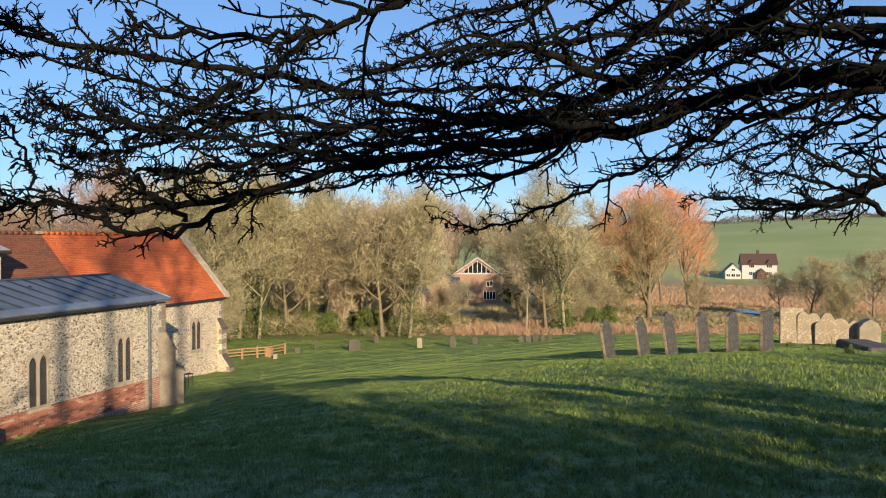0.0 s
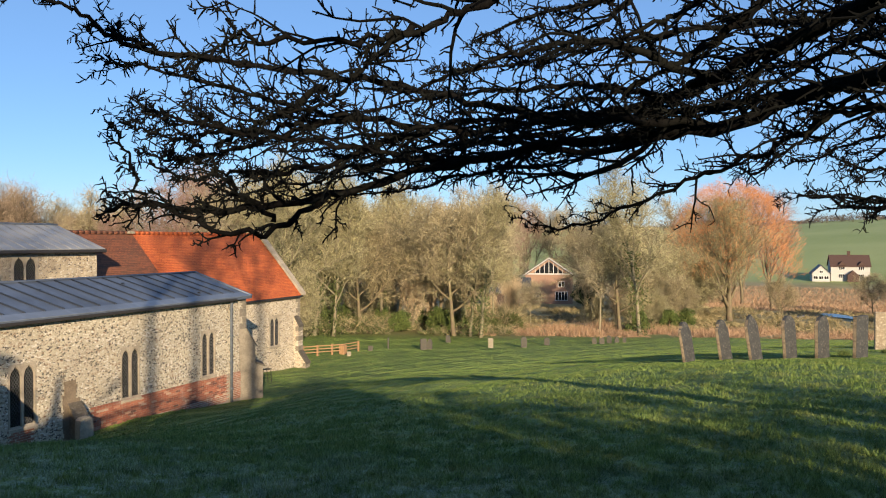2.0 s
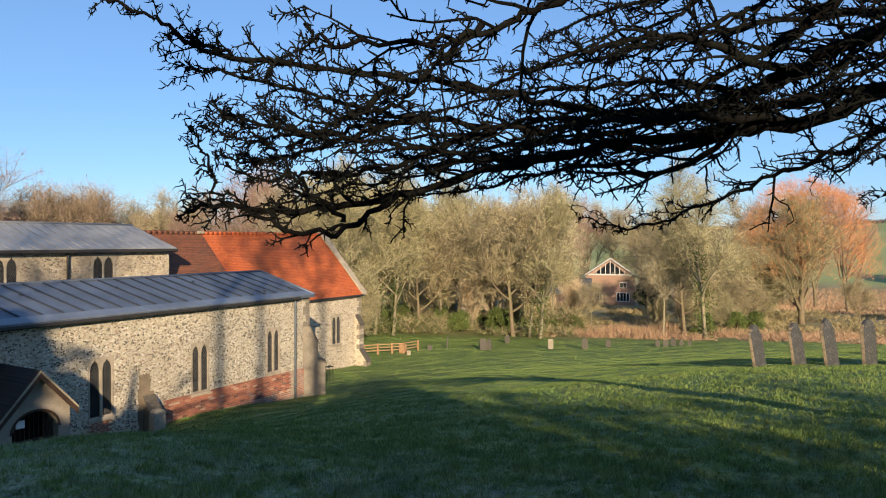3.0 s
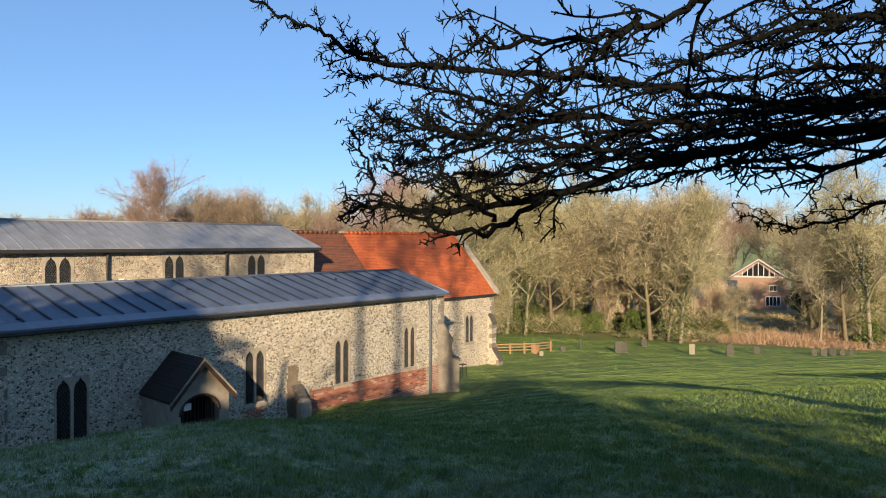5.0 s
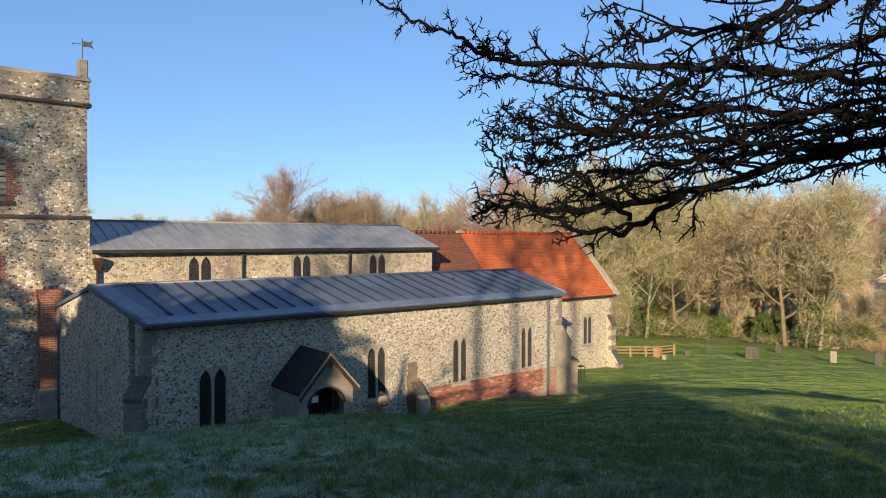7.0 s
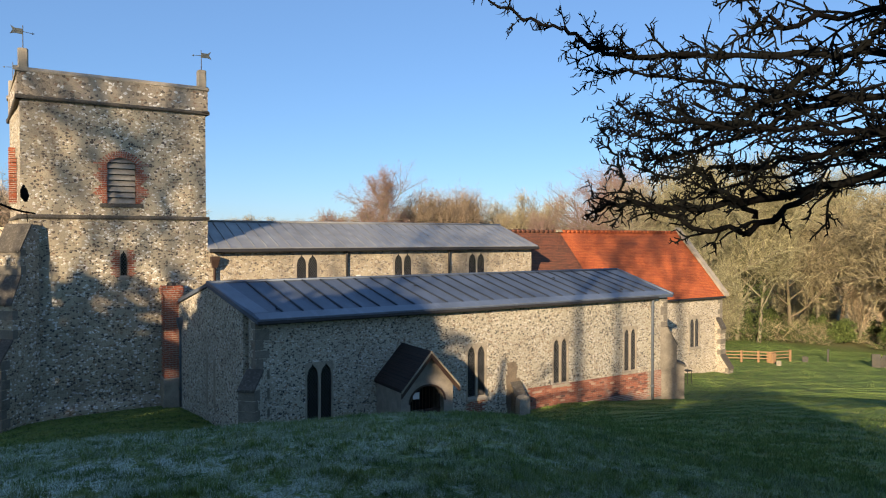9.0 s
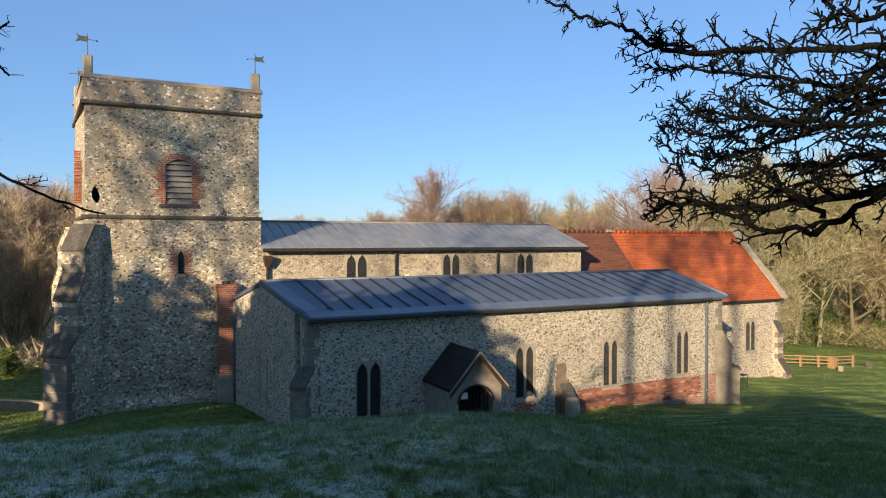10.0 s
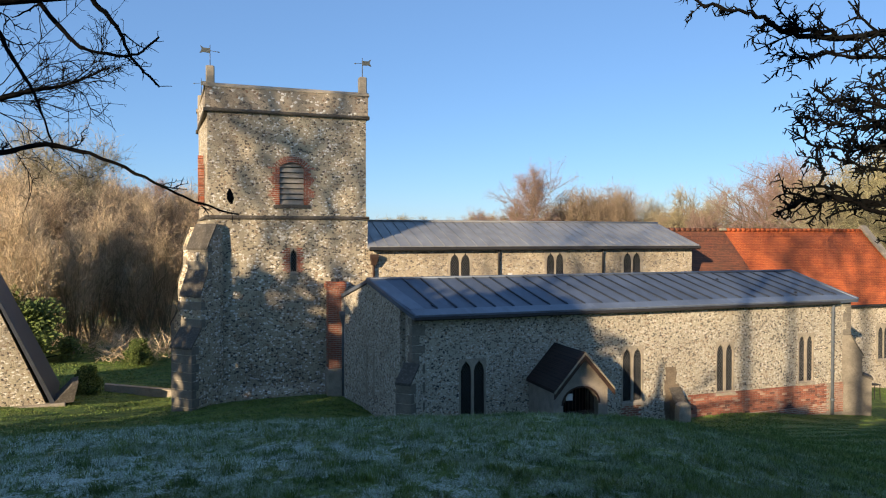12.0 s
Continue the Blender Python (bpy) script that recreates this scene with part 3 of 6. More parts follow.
# tower: a square with its west side a little out of true
TX0, TX1, TY0, TY1, TZ0 = -0.74, 5.13, 26.0, 31.8, 1.0
TWX = -1.15
LED, STR, TOP = 7.72, 11.58, 12.56
g = Geo()
slab(g, (TX0, TY0), (TX1, TY0), TZ0, LED, 0.9, [(2.92, 3.18, 5.72, 6.64)])
tower = part("tower_wall", g, FLINT_TOWER, church, "mottled flint tower wall with dappled stains")
g = Geo()
slab(g, (TX1, TY0 + 0.9), (TX1, TY1), TZ0, LED, 0.9)
part("tower_wall", g, FLINT_TOWER, church, "mottled flint tower wall with dappled stains")
g = Geo()
slab(g, (TX1, TY1), (TWX, TY1), TZ0, LED, 0.9)
part("tower_wall", g, FLINT_TOWER, church, "mottled flint tower wall with dappled stains")
g = Geo()
slab(g, (TWX, TY1 - 0.9), (TX0, TY0 + 0.9), TZ0, LED, 0.9)
part("tower_wall", g, FLINT_TOWER, church, "mottled flint tower wall with dappled stains")
g = Geo()
e = 0.05
slab(g, (TX0 + e, TY0 + e), (TX1 - e, TY0 + e), LED, STR, 0.8, [(1.83 - TX0 - e, 2.73 - TX0 - e, 8.26, 9.84)])
belfry = part("belfry_wall", g, FLINT_TOWER, church, "flint belfry stage")
g = Geo()
slab(g, (TX1 - e, TY0 + 0.85), (TX1 - e, TY1 - e), LED, STR, 0.8)
part("belfry_wall", g, FLINT_TOWER, church, "flint belfry stage")
g = Geo()
slab(g, (TX1 - e, TY1 - e), (TWX + e, TY1 - e), LED, STR, 0.8)
part("belfry_wall", g, FLINT_TOWER, church, "flint belfry stage")
g = Geo()
slab(g, (TWX + e, TY1 - 0.85), (TX0 + e, TY0 + 0.85), LED, STR, 0.8, [(2.0, 2.8, 8.3, 9.9)])
part("belfry_wall", g, FLINT_TOWER, church, "flint belfry stage")
for zz, grow in ((LED, 0.06), (STR, 0.075)):
    for a, b in (((TX0, TY0), (TX1, TY0)), ((TX1, TY0), (TX1, TY1)), ((TX1, TY1), (TWX, TY1)), ((TWX, TY1), (TX0, TY0))):
        g = Geo()
        d = (Vector(b) - Vector(a)).normalized()
        o = Vector((d.y, -d.x))
        prof = [(-0.2, -0.02), (grow * 0.6, -0.02), (grow, 0.02), (grow, 0.06), (0.0, 0.12), (-0.2, 0.12)]
        s0 = Vector(a) - d * grow
        g.prism([(s0.x + o.x * u, s0.y + o.y * u, zz + h) for u, h in prof], Vector((*(d * ((Vector(b) - Vector(a)).length + 2 * grow)), 0)))
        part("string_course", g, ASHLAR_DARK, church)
g = Geo()
for a, b in (((TX0 - 0.02, TY0 - 0.02), (TX1 + 0.02, TY0 - 0.02)), ((TX1 + 0.02, TY0 + 0.43), (TX1 + 0.02, TY1)), ((TX1 + 0.02, TY1), (TWX, TY1)), ((TWX, TY1 - 0.45), (TX0 - 0.02, TY0 + 0.43))):
    slab(g, a, b, STR + 0.1, TOP - 0.12, 0.45)
part("parapet", g, FLINT_PARAPET, church, "parapet of large pale flints")
for a, b in (((TX0 - 0.02, TY0 - 0.02), (TX1 + 0.02, TY0 - 0.02)), ((TX1 + 0.02, TY0 - 0.02), (TX1 + 0.02, TY1)), ((TX1 + 0.02, TY1), (TWX, TY1)), ((TWX, TY1), (TX0 - 0.02, TY0 - 0.02))):
    g = Geo()
    a, b = Vector((*a, 0)), Vector((*b, 0))
    d = (b - a).normalized()
    o = Vector((d.y, -d.x, 0))
    prof = [(-0.5, -0.12), (0.025, -0.12), (0.025, -0.06), (-0.2, 0.06), (-0.5, -0.06)]
    g.prism([a - d * 0.05 + o * u + Vector((0, 0, TOP + h)) for u, h in prof], d * ((b - a).length + 0.1))
    part("coping", g, ASHLAR, church)
roof = Geo()
roof.box(TX0, TY0 + 0.3, STR, TX1 - 0.3, TY1 - 0.3, STR + 0.2)
part("tower_roof", roof, LEAD, church)
for px, py in ((TX0 + 0.16, TY0 + 0.16), (TX1 - 0.16, TY0 + 0.16), (TWX + 0.16, TY1 - 0.16), (TX1 - 0.16, TY1 - 0.16)):
    g = Geo()
    g.box(px - 0.15, py - 0.15, TOP - 0.4, px + 0.15, py + 0.15, 13.2, 0.035)
    pin = part("pinnacle", g, ASHLAR, church, "plain square stone pinnacle")
    if px > 3 and py > 30:
        continue
    v = Geo()
    v.tube([(px, py, 13.15), (px, py, 13.95)], [0.018, 0.012], 6)
    part("vane_rod", v, IRON, pin)
    v = Geo()
    # a swallow-tailed banner with a counterweight arm
    s = -1 if px < 3 and py < 30 else 1
    out = [(0.0, 0.42), (0.22, 0.42), (0.34, 0.5), (0.28, 0.36), (0.36, 0.22), (0.22, 0.26), (0.0, 0.24)]
    v.prism([(px + s * u, py - 0.012, 13.42 + h) for u, h in out], (0, 0.024, 0))
    v.tube([(px, py, 13.75), (px - s * 0.28, py, 13.72)], [0.012, 0.008], 5)
    v.tube([(px - s * 0.26, py, 13.72), (px - s * 0.33, py, 13.715)], [0.035, 0.005], 6)
    part("weather_vane", v, COPPER, pin)

# belfry opening: brick jambs, arch and louvres
g = Geo()
for k in range(24):
    z = 8.26 + k * 0.066
    if z > 9.62:
        break
    ext = 0.16 + 0.16 * ((k // 4) % 2) + 0.05 * ((k * 7) % 3)
    g.box(1.83 - ext, TY0 + 0.025, z, 1.835, TY0 + 0.3, z + 0.058, 0.006)
    g.box(2.725, TY0 + 0.025, z, 2.73 + ext, TY0 + 0.3, z + 0.058, 0.006)
cx = 2.28
rise, half = 0.2, 0.45
rad = (half * half + rise * rise) / (2 * rise)
for k in range(17):
    t = -1 + 2 * (k + 0.5) / 17
    ang = math.asin(half * t * 1.12 / rad)
    c = Vector((cx, 0, 9.84 - rad))
    n = Vector((math.sin(ang), 0, math.cos(ang)))
    tang = Vector((n.z, 0, -n.x)) * 0.026
    p0, p1 = c + n * (rad - 0.01), c + n * (rad + 0.22)
    g.prism([(p.x, TY0 + 0.02, p.z) for p in (p0 - tang, p0 + tang, p1 + tang, p1 - tang)], (0, 0.3, 0))
part("brick_surround", g, BRICK_RED, belfry, "red brick jambs and arch", kind="stuff")
g = Geo()
for k in range(12):
    u0, u1 = -half + 2 * half * k / 12, -half + 2 * half * (k + 1) / 12
    h0, h1 = [9.84 - rad + math.sqrt(rad * rad - u * u) for u in (u0, u1)]
    g.prism([(cx + u0, TY0 + 0.04, h0), (cx + u1, TY0 + 0.04, h1), (cx + u1, TY0 + 0.04, 9.9), (cx + u0, TY0 + 0.04, 9.9)], (0, 0.5, 0))
part("arch_filling", g, FLINT_TOWER, belfry)
# black sheet added as the shade behind the louvres
g = Geo()
g.box(1.8, TY0 + 0.5, 8.2, 2.76, TY0 + 0.55, 9.9)
part("dark_backing", g, VOID, belfry)
for k in range(8):
    z = 8.27 + k * 0.2
    g = Geo()
    g.prism([(1.84, TY0 + 0.07, z), (1.84, TY0 + 0.1, z - 0.01), (1.84, TY0 + 0.2, z + 0.17), (1.84, TY0 + 0.17, z + 0.18)], (0.88, 0, 0))
    part("louvre", g, OAK_GREY, belfry)
g = Geo()
g.box(1.6, TY0 - 0.0, 8.12, 2.96, TY0 + 0.3, 8.25, 0.02)
part("sill", g, ASHLAR_DARK, belfry)
# west belfry opening is brick edged too
g = Geo()
for k in range(30):
    z = 8.3 + k * 0.066
    g.box(TX0 - 0.34, TY0 + 2.6 + (0.05 if k % 2 else 0), z, TX0 - 0.1, TY0 + 2.85, z + 0.055)
part("brick_surround", g, BRICK_RED, belfry, kind="stuff")
# slit window with brick edging
g = Geo()
for k in range(13):
    z = 5.74 + k * 0.07
    ext = 0.14 + 0.1 * ((k * 5) % 3) / 1.5
    g.box(2.18 - ext, TY0 - 0.012, z, 2.21, TY0 + 0.2, z + 0.06, 0.005)
    ext = 0.14 + 0.1 * ((k * 7 + 1) % 3) / 1.5
    g.box(2.42, TY0 - 0.012, z, 2.44 + ext, TY0 + 0.2, z + 0.06, 0.005)
part("brick_surround", g, BRICK_RED, tower, "red brick edging", kind="stuff")
lancets(tower, 2.22, 2.42, 5.74, 6.62, TY0, 1, 0.08, 0.03, "slit_window")

stepped_buttress("buttress", (TX0, TY0), (-1, -1), 0.95, [(1.15, 3.3, 3.9), (0.72, 5.05, 5.9), (0.4, 6.7, 7.5)], FLINT_TOWER, church, 0.9)
stepped_buttress("buttress", (TWX, TY1), (-1, 1), 0.95, [(1.15, 3.3, 3.9), (0.72, 5.05, 5.9), (0.4, 6.7, 7.5)], FLINT_TOWER, church, 0.6)
g = Geo()
g.prism([(-1.4, TY0 + 0.1, 0.7), (-1.4, TY0 - 0.28, 0.7), (-1.4, TY0 - 0.24, 1.32), (-1.4, TY0 - 0.02, 1.56), (-1.4, TY0 + 0.1, 1.56)], (4.9, 0, 0))
part("plinth", g, FLINT_TOWER, church, "sloping flint plinth at the tower foot")

# nave with clerestory
NX0, NX1, NY0, NY1, NEAVE, NRIDGE, NRY = 5.14, 20.16, 26.0, 31.7, 6.62, 7.74, 28.86
nave_windows = [(8.5, 9.34), (12.8, 13.6), (16.56, 17.42)]
g = Geo()
slab(g, (NX0, NY0), (NX1, NY0), 0.0, NEAVE, 0.7, [(a - NX0 - 0.1, b - NX0 + 0.1, 5.0, 6.5) for a, b in nave_windows])
nave = part("nave_wall", g, RENDER_CLERESTORY, church, "buff rendered clerestory wall over grey flint")
g = Geo()
slab(g, (NX1, NY1), (NX0, NY1), 0.0, NEAVE, 0.7)
part("nave_wall", g, RENDER_CLERESTORY, church, "buff rendered clerestory wall over grey flint")
g = Geo()
slab(g, (NX1, NY0 + 0.7), (NX1, NRY), 0.0, NEAVE, 0.6, top=lambda s: NEAVE + s * 0.36)
part("nave_wall", g, RENDER_CLERESTORY, church, "buff rendered clerestory wall over grey flint")
g = Geo()
slab(g, (NX1, NRY), (NX1, NY1 - 0.7), 0.0, NEAVE + 0.7, 0.6, top=lambda s: NEAVE + 0.78 - s * 0.36)
part("nave_wall", g, RENDER_CLERESTORY, church, "buff rendered clerestory wall over grey flint")
for a, b in nave_windows:
    lancets(nave, a, b, 5.12, 6.4, NY0, 2, 0.05, 0.1)
SLOPE_N = (NRIDGE - NEAVE - 0.06) / (NRY - NY0 + 0.25)


def pitched(g, x0, x1, ye, ze, yr, zr, t=0.12):
    """One roof slope as a slab from eave to ridge."""
    g.prism([(x0, ye, ze), (x0, yr, zr), (x0, yr, zr - t), (x0, ye, ze - t)], (x1 - x0, 0, 0))


g = Geo()
pitched(g, NX0 - 0.05, NX1 + 0.22, NY0 - 0.25, NEAVE + 0.08, NRY, NRIDGE)
pitched(g, NX0 - 0.05, NX1 + 0.22, NY1 + 0.25, NEAVE + 0.08, NRY, NRIDGE)
nave_roof = part("nave_roof", g, LEAD_PALE, church, "low-pitched pale grey lead roof")


def roll(parent, x, ye, ze, yr, zr, mat, r=0.032):
    g = Geo()
    g.tube([(x, ye - 0.01, ze - 0.02), (x, ye + 0.02, ze + 0.015), (x, yr, zr + 0.015)], [r] * 3, 6)
    part("lead_roll", g, mat, parent, smooth=True)


x = NX0 + 0.3
while x < NX1 + 0.15:
    roll(nave_roof, x, NY0 - 0.25, NEAVE + 0.08, NRY, NRIDGE, LEAD_PALE, 0.018)
    x += 0.46
g = Geo()
g.tube([(NX0 - 0.05, NRY, NRIDGE + 0.02), (NX1 + 0.22, NRY, NRIDGE + 0.02)], [0.05, 0.05], 8)
part("ridge_roll", g, LEAD_PALE, nave_roof, smooth=True)
g = Geo()
g.prism([(NX0, NY0 - 0.36, NEAVE + 0.05), (NX0, NY0 - 0.38, NEAVE - 0.06), (NX0, NY0 - 0.3, NEAVE - 0.1), (NX0, NY0 - 0.22, NEAVE - 0.06), (NX0, NY0 - 0.22, NEAVE + 0.02)], (NX1 - NX0 + 0.2, 0, 0))
part("gutter", g, IRON, church)
for x in (10.58, 15.47):
    pipe(church, x, NY0 - 0.08, 4.6, NEAVE - 0.05)
pipe(church, 5.34, NY0 - 0.12, 4.4, NEAVE - 0.35, OAK_DARK, 0.05, True)
g = Geo()
g.box(11.0, NY0 - 0.06, 5.32, 11.2, NY0, 5.55, 0.01)
part("notice_plate", g, WHITE_PAINT, church, "small white plate on the wall")

# south aisle under its own low gabled lead roof
AX0, AX1, AY0, AEAVE, ARY, ARZ, ANY = 5.19, 22.72, 20.0, 4.62, 23.0, 5.52, 26.0
AWX = 4.5          # west end of the ridge: the west wall runs askew
aisle_windows = [(6.76, 7.55, 1.15, 3.2), (12.58, 13.33, 1.46, 3.3), (16.45, 17.15, 1.52, 3.26), (20.18, 20.85, 1.62, 3.4)]
g = Geo()
slab(g, (AX0, AY0), (AX1, AY0), -0.4, AEAVE, 0.75, [(a - AX0 - 0.04, b - AX0 + 0.04, c - 0.04, d + 0.05) for a, b, c, d in aisle_windows])
aisle = part("aisle_wall", g, FLINT_AISLE, church, "aisle wall of black and white flints in cream mortar")
k = (ARZ - AEAVE) / (ARY - AY0)
g = Geo()
slab(g, (AX1, AY0 + 0.75), (AX1, ARY), -0.4, AEAVE + 0.5, 0.7, top=lambda s: AEAVE + (s + 0.75) * k - 0.06)
part("aisle_wall", g, FLINT_AISLE, church, "aisle wall of black and white flints in cream mortar")
g = Geo()
slab(g, (AX1, ARY), (AX1, ANY), -0.4, AEAVE + 0.5, 0.7, top=lambda s: ARZ - s * k - 0.06)
part("aisle_wall", g, FLINT_AISLE, church, "aisle wall of black and white flints in cream mortar")
d = (Vector((AWX, ARY)) - Vector((AX0, AY0))).normalized()
b1 = Vector((AX0, AY0)) + d * 0.76
g = Geo()
slab(g, (AWX, ARY), tuple(b1), 0.3, AEAVE + 0.5, 0.7, top=lambda s: ARZ - s * k - 0.06)
part("aisle_wall", g, FLINT_AISLE, church, "aisle wall of black and white flints in cream mortar")
nw = Vector((AWX, ARY)) + d * 3.0
g = Geo()
slab(g, tuple(nw), (AWX, ARY), 0.3, AEAVE + 0.5, 0.7, top=lambda s: AEAVE + s * k - 0.06)
part("aisle_wall", g, FLINT_AISLE, church, "aisle wall of black and white flints in cream mortar")
for a, b, c, dd in aisle_windows:
    lancets(aisle, a, b, c, dd, AY0, 2, 0.09, 0.055)
# brick plinth under the eastern windows
g = Geo()
slab(g, (15.2, AY0 - 0.018), (AX1 - 0.05, AY0 - 0.018), -0.4, 1.5, 0.1, top=None)
brick_plinth = part("brick_plinth", g, MORTAR, church, "patched red brick footing, limewashed in places")
g = Geo()
for j in range(9):
    for i in range(3):
        g.box(12.5 + i * 0.24 + (0.12 if j % 2 else 0), AY0 - 0.014, 0.75 + j * 0.075, 12.72 + i * 0.24 + (0.12 if j % 2 else 0), AY0 + 0.05, 0.815 + j * 0.075, 0.005)
part("brick_patch", g, BRICK, aisle, "brick patch below a window", kind="stuff")


g = Geo()
dirx = (AWX - AX0) / (ARY - AY0)
ye, yn = AY0 - 0.22, ANY
xe = AX0 + 0.22 * -dirx - 0.06
for sgn in (1,):
    lo = [(xe, ye, AEAVE + 0.06), (AX1 + 0.12, ye, AEAVE + 0.06), (AX1 + 0.12, ARY, ARZ + 0.08), (AWX - 0.06, ARY, ARZ + 0.08)]
    g.loft([[(x, y, z - 0.12) for x, y, z in lo], lo])
    lo = [(AWX - 0.06, ARY, ARZ + 0.08), (AX1 + 0.12, ARY, ARZ + 0.08), (AX1 + 0.12, yn, AEAVE + 0.1), (AWX - 0.7, yn, AEAVE + 0.1)]
    g.loft([[(x, y, z - 0.12) for x, y, z in lo], lo])
aisle_roof = part("aisle_roof", g, LEAD, church, "blue-grey lead roof with raised rolls")
x = AX0 + 0.52
ye2 = ye + 0.5
ze2 = AEAVE + 0.06 + (ARZ + 0.02 - AEAVE) * 0.5 / (ARY - ye)
while x < AX1 - 0.4:
    g = Geo()
    g.tube([(x + 0.38, ye2 - 0.03, ze2 - 0.02), (x + 0.375, ye2, ze2 + 0.012), (x, ARY - 0.04, ARZ + 0.08)], [0.03, 0.036, 0.032], 6)
    part("lead_roll", g, LEAD_ROLL, aisle_roof, smooth=True)
    x += 0.648
# paler aprons along the eave and the west verge
g = Geo()
g.prism([(xe + 0.05, ye - 0.012, AEAVE + 0.05), (xe + 0.05, ye - 0.012, AEAVE + 0.075), (xe + 0.05, ye2 - 0.06, ze2 + 0.005), (xe + 0.05, ye2 - 0.06, ze2 - 0.02)], (AX1 - xe + 0.05, 0, 0))
part("eaves_apron", g, LEAD_APRON, aisle_roof)
g = Geo()
lo = [(xe + 0.03, ye2 - 0.05, ze2 + 0.012), (xe + 0.5, ye2 - 0.05, ze2 + 0.012), (AWX + 0.55, ARY - 0.03, ARZ + 0.09), (AWX - 0.04, ARY - 0.03, ARZ + 0.09)]
g.loft([[(x, y, z - 0.03) for x, y, z in lo], lo])
part("verge_apron", g, LEAD_APRON, aisle_roof)
g = Geo()
g.tube([(AWX - 0.06, ARY, ARZ + 0.1), (AX1 + 0.12, ARY, ARZ + 0.1)], [0.05, 0.05], 8)
g.tube([(AX1 + 0.1, ye, AEAVE + 0.07), (AX1 + 0.1, ARY, ARZ + 0.1)], [0.055, 0.055], 6)
g.tube([(xe + 0.03, ye, AEAVE + 0.07), (AWX - 0.03, ARY, ARZ + 0.1)], [0.05, 0.05], 6)
part("ridge_roll", g, LEAD, aisle_roof, smooth=True)
for x, dy in ((6.0, 0.7), (8.4, 2.3), (9.7, 2.4), (11.6, 2.2), (14.9, 2.3), (18.3, 2.4), (20.6, 0.8), (22.2, 0.9)):
    # small dark patches where the lead has been dressed
    g = Geo()
    z = AEAVE + 0.06 + (ARZ + 0.02 - AEAVE) * dy / (ARY - ye)
    g.tube([(x, ye + dy, z), (x + 0.06, ye + dy + 0.03, z + 0.05)], [0.07, 0.02], 6)
    part("lead_dressing", g, LEAD_ROLL, aisle_roof)
g = Geo()
g.prism([(AX0, ye - 0.1, AEAVE + 0.02), (AX0, ye - 0.11, AEAVE - 0.06), (AX0, ye - 0.05, AEAVE - 0.1), (AX0, ye + 0.02, AEAVE - 0.06), (AX0, ye + 0.02, AEAVE + 0.0)], (AX1 - AX0 - 0.9, 0, 0))
part("gutter", g, IRON, church)
pipe(church, 21.72, AY0 - 0.09, 0.25, AEAVE - 0.05, PIPE_GREY, 0.055)
quoins(aisle, AX1, AY0, 2.4, AEAVE - 0.1, -1, 1)
quoins(aisle, AX0, AY0, 0.9, AEAVE - 0.05, 1, 1)
# body in dark mottled quoin stone, its colour standing in for shade here
stepped_buttress("buttress", (AX1, AY0), (1, -1), 0.6, [(0.66, 1.75, 1.85), (0.36, 2.6, 3.3)], QUOIN, church, -0.4)
stepped_buttress("buttress", (AX0, AY0), (-1, -1), 0.5, [(0.5, 2.75, 3.2)], FLINT_AISLE, church, 0.3)
# worn-down rendered stump of a buttress between the windows
random.seed(71)
g = Geo()
edge_l, edge_r = [], []
for k in range(14):
    lo_l, lo_r = 14.27 + random.uniform(-0.035, 0.035), 14.83 + random.uniform(-0.035, 0.035) - (0.12 if k > 9 else 0.0)
    edge_l += [(lo_l, AY0 - 0.022, 0.45 + k * 0.15), (lo_l, AY0 - 0.022, 0.598 + k * 0.15)]
    edge_r += [(lo_r, AY0 - 0.022, 0.45 + k * 0.15), (lo_r, AY0 - 0.022, 0.598 + k * 0.15)]
g.prism(edge_l + edge_r[::-1], (0, 0.06, 0))
stump = part("buttress", g, RENDER_BROWN, church, "worn rendered stump of a buttress")
g = Geo()
g.prism([(14.44, AY0 - 0.03, 0.4), (14.44, AY0 - 0.42, 0.4), (14.44, AY0 - 0.4, 1.2), (14.44, AY0 - 0.1, 1.66), (14.44, AY0 - 0.03, 1.72)], (0.42, 0, 0))
part("stump_core", g, RENDER_BROWN, stump)
for k in range(5):
    g = Geo()
    y, z = AY0 - 0.46 + k * 0.075, 1.18 + k * 0.115
    g.prism([(14.4 + 0.02 * (k % 2), y, z), (14.4 + 0.02 * (k % 2), y + 0.12, z + 0.17), (14.4 + 0.02 * (k % 2), y + 0.12, z + 0.2), (14.4 + 0.02 * (k % 2), y, z + 0.03)], (0.48, 0, 0))
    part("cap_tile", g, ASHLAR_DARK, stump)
g = Geo()
g.loft([[(14.6 + dx * w, AY0 - 0.54 + dy * 0.14, z) for dx, dy in ((-1, -0.8), (-0.6, -1), (0.6, -1), (1, -0.8), (1, 1), (-1, 1))] for z, w in ((0.3, 0.22), (1.1, 0.24), (1.34, 0.21), (1.42, 0.12))])
part("stone_block", g, ASHLAR, stump, "pale stone block at the buttress foot")
# blocked west window of the aisle
g = Geo()
p = Vector((AX0, AY0)) + d * 2.6
o = Vector((-d.y, d.x)) * 0.02
for u, w in ((0, 0.09), (0.55, 0.09)):
    a = p + d * u + o
    b = p + d * (u + w) + o
    g.prism([(a.x, a.y, 1.6), (b.x, b.y, 1.6), (b.x, b.y, 3.2), (a.x, a.y, 3.2)], (-o.x * 3, -o.y * 3, 0))
part("window_jamb", g, ASHLAR, aisle)
pipe(church, 4.02, 25.1, 1.2, 4.2, PIPE_GREY, 0.06, True)

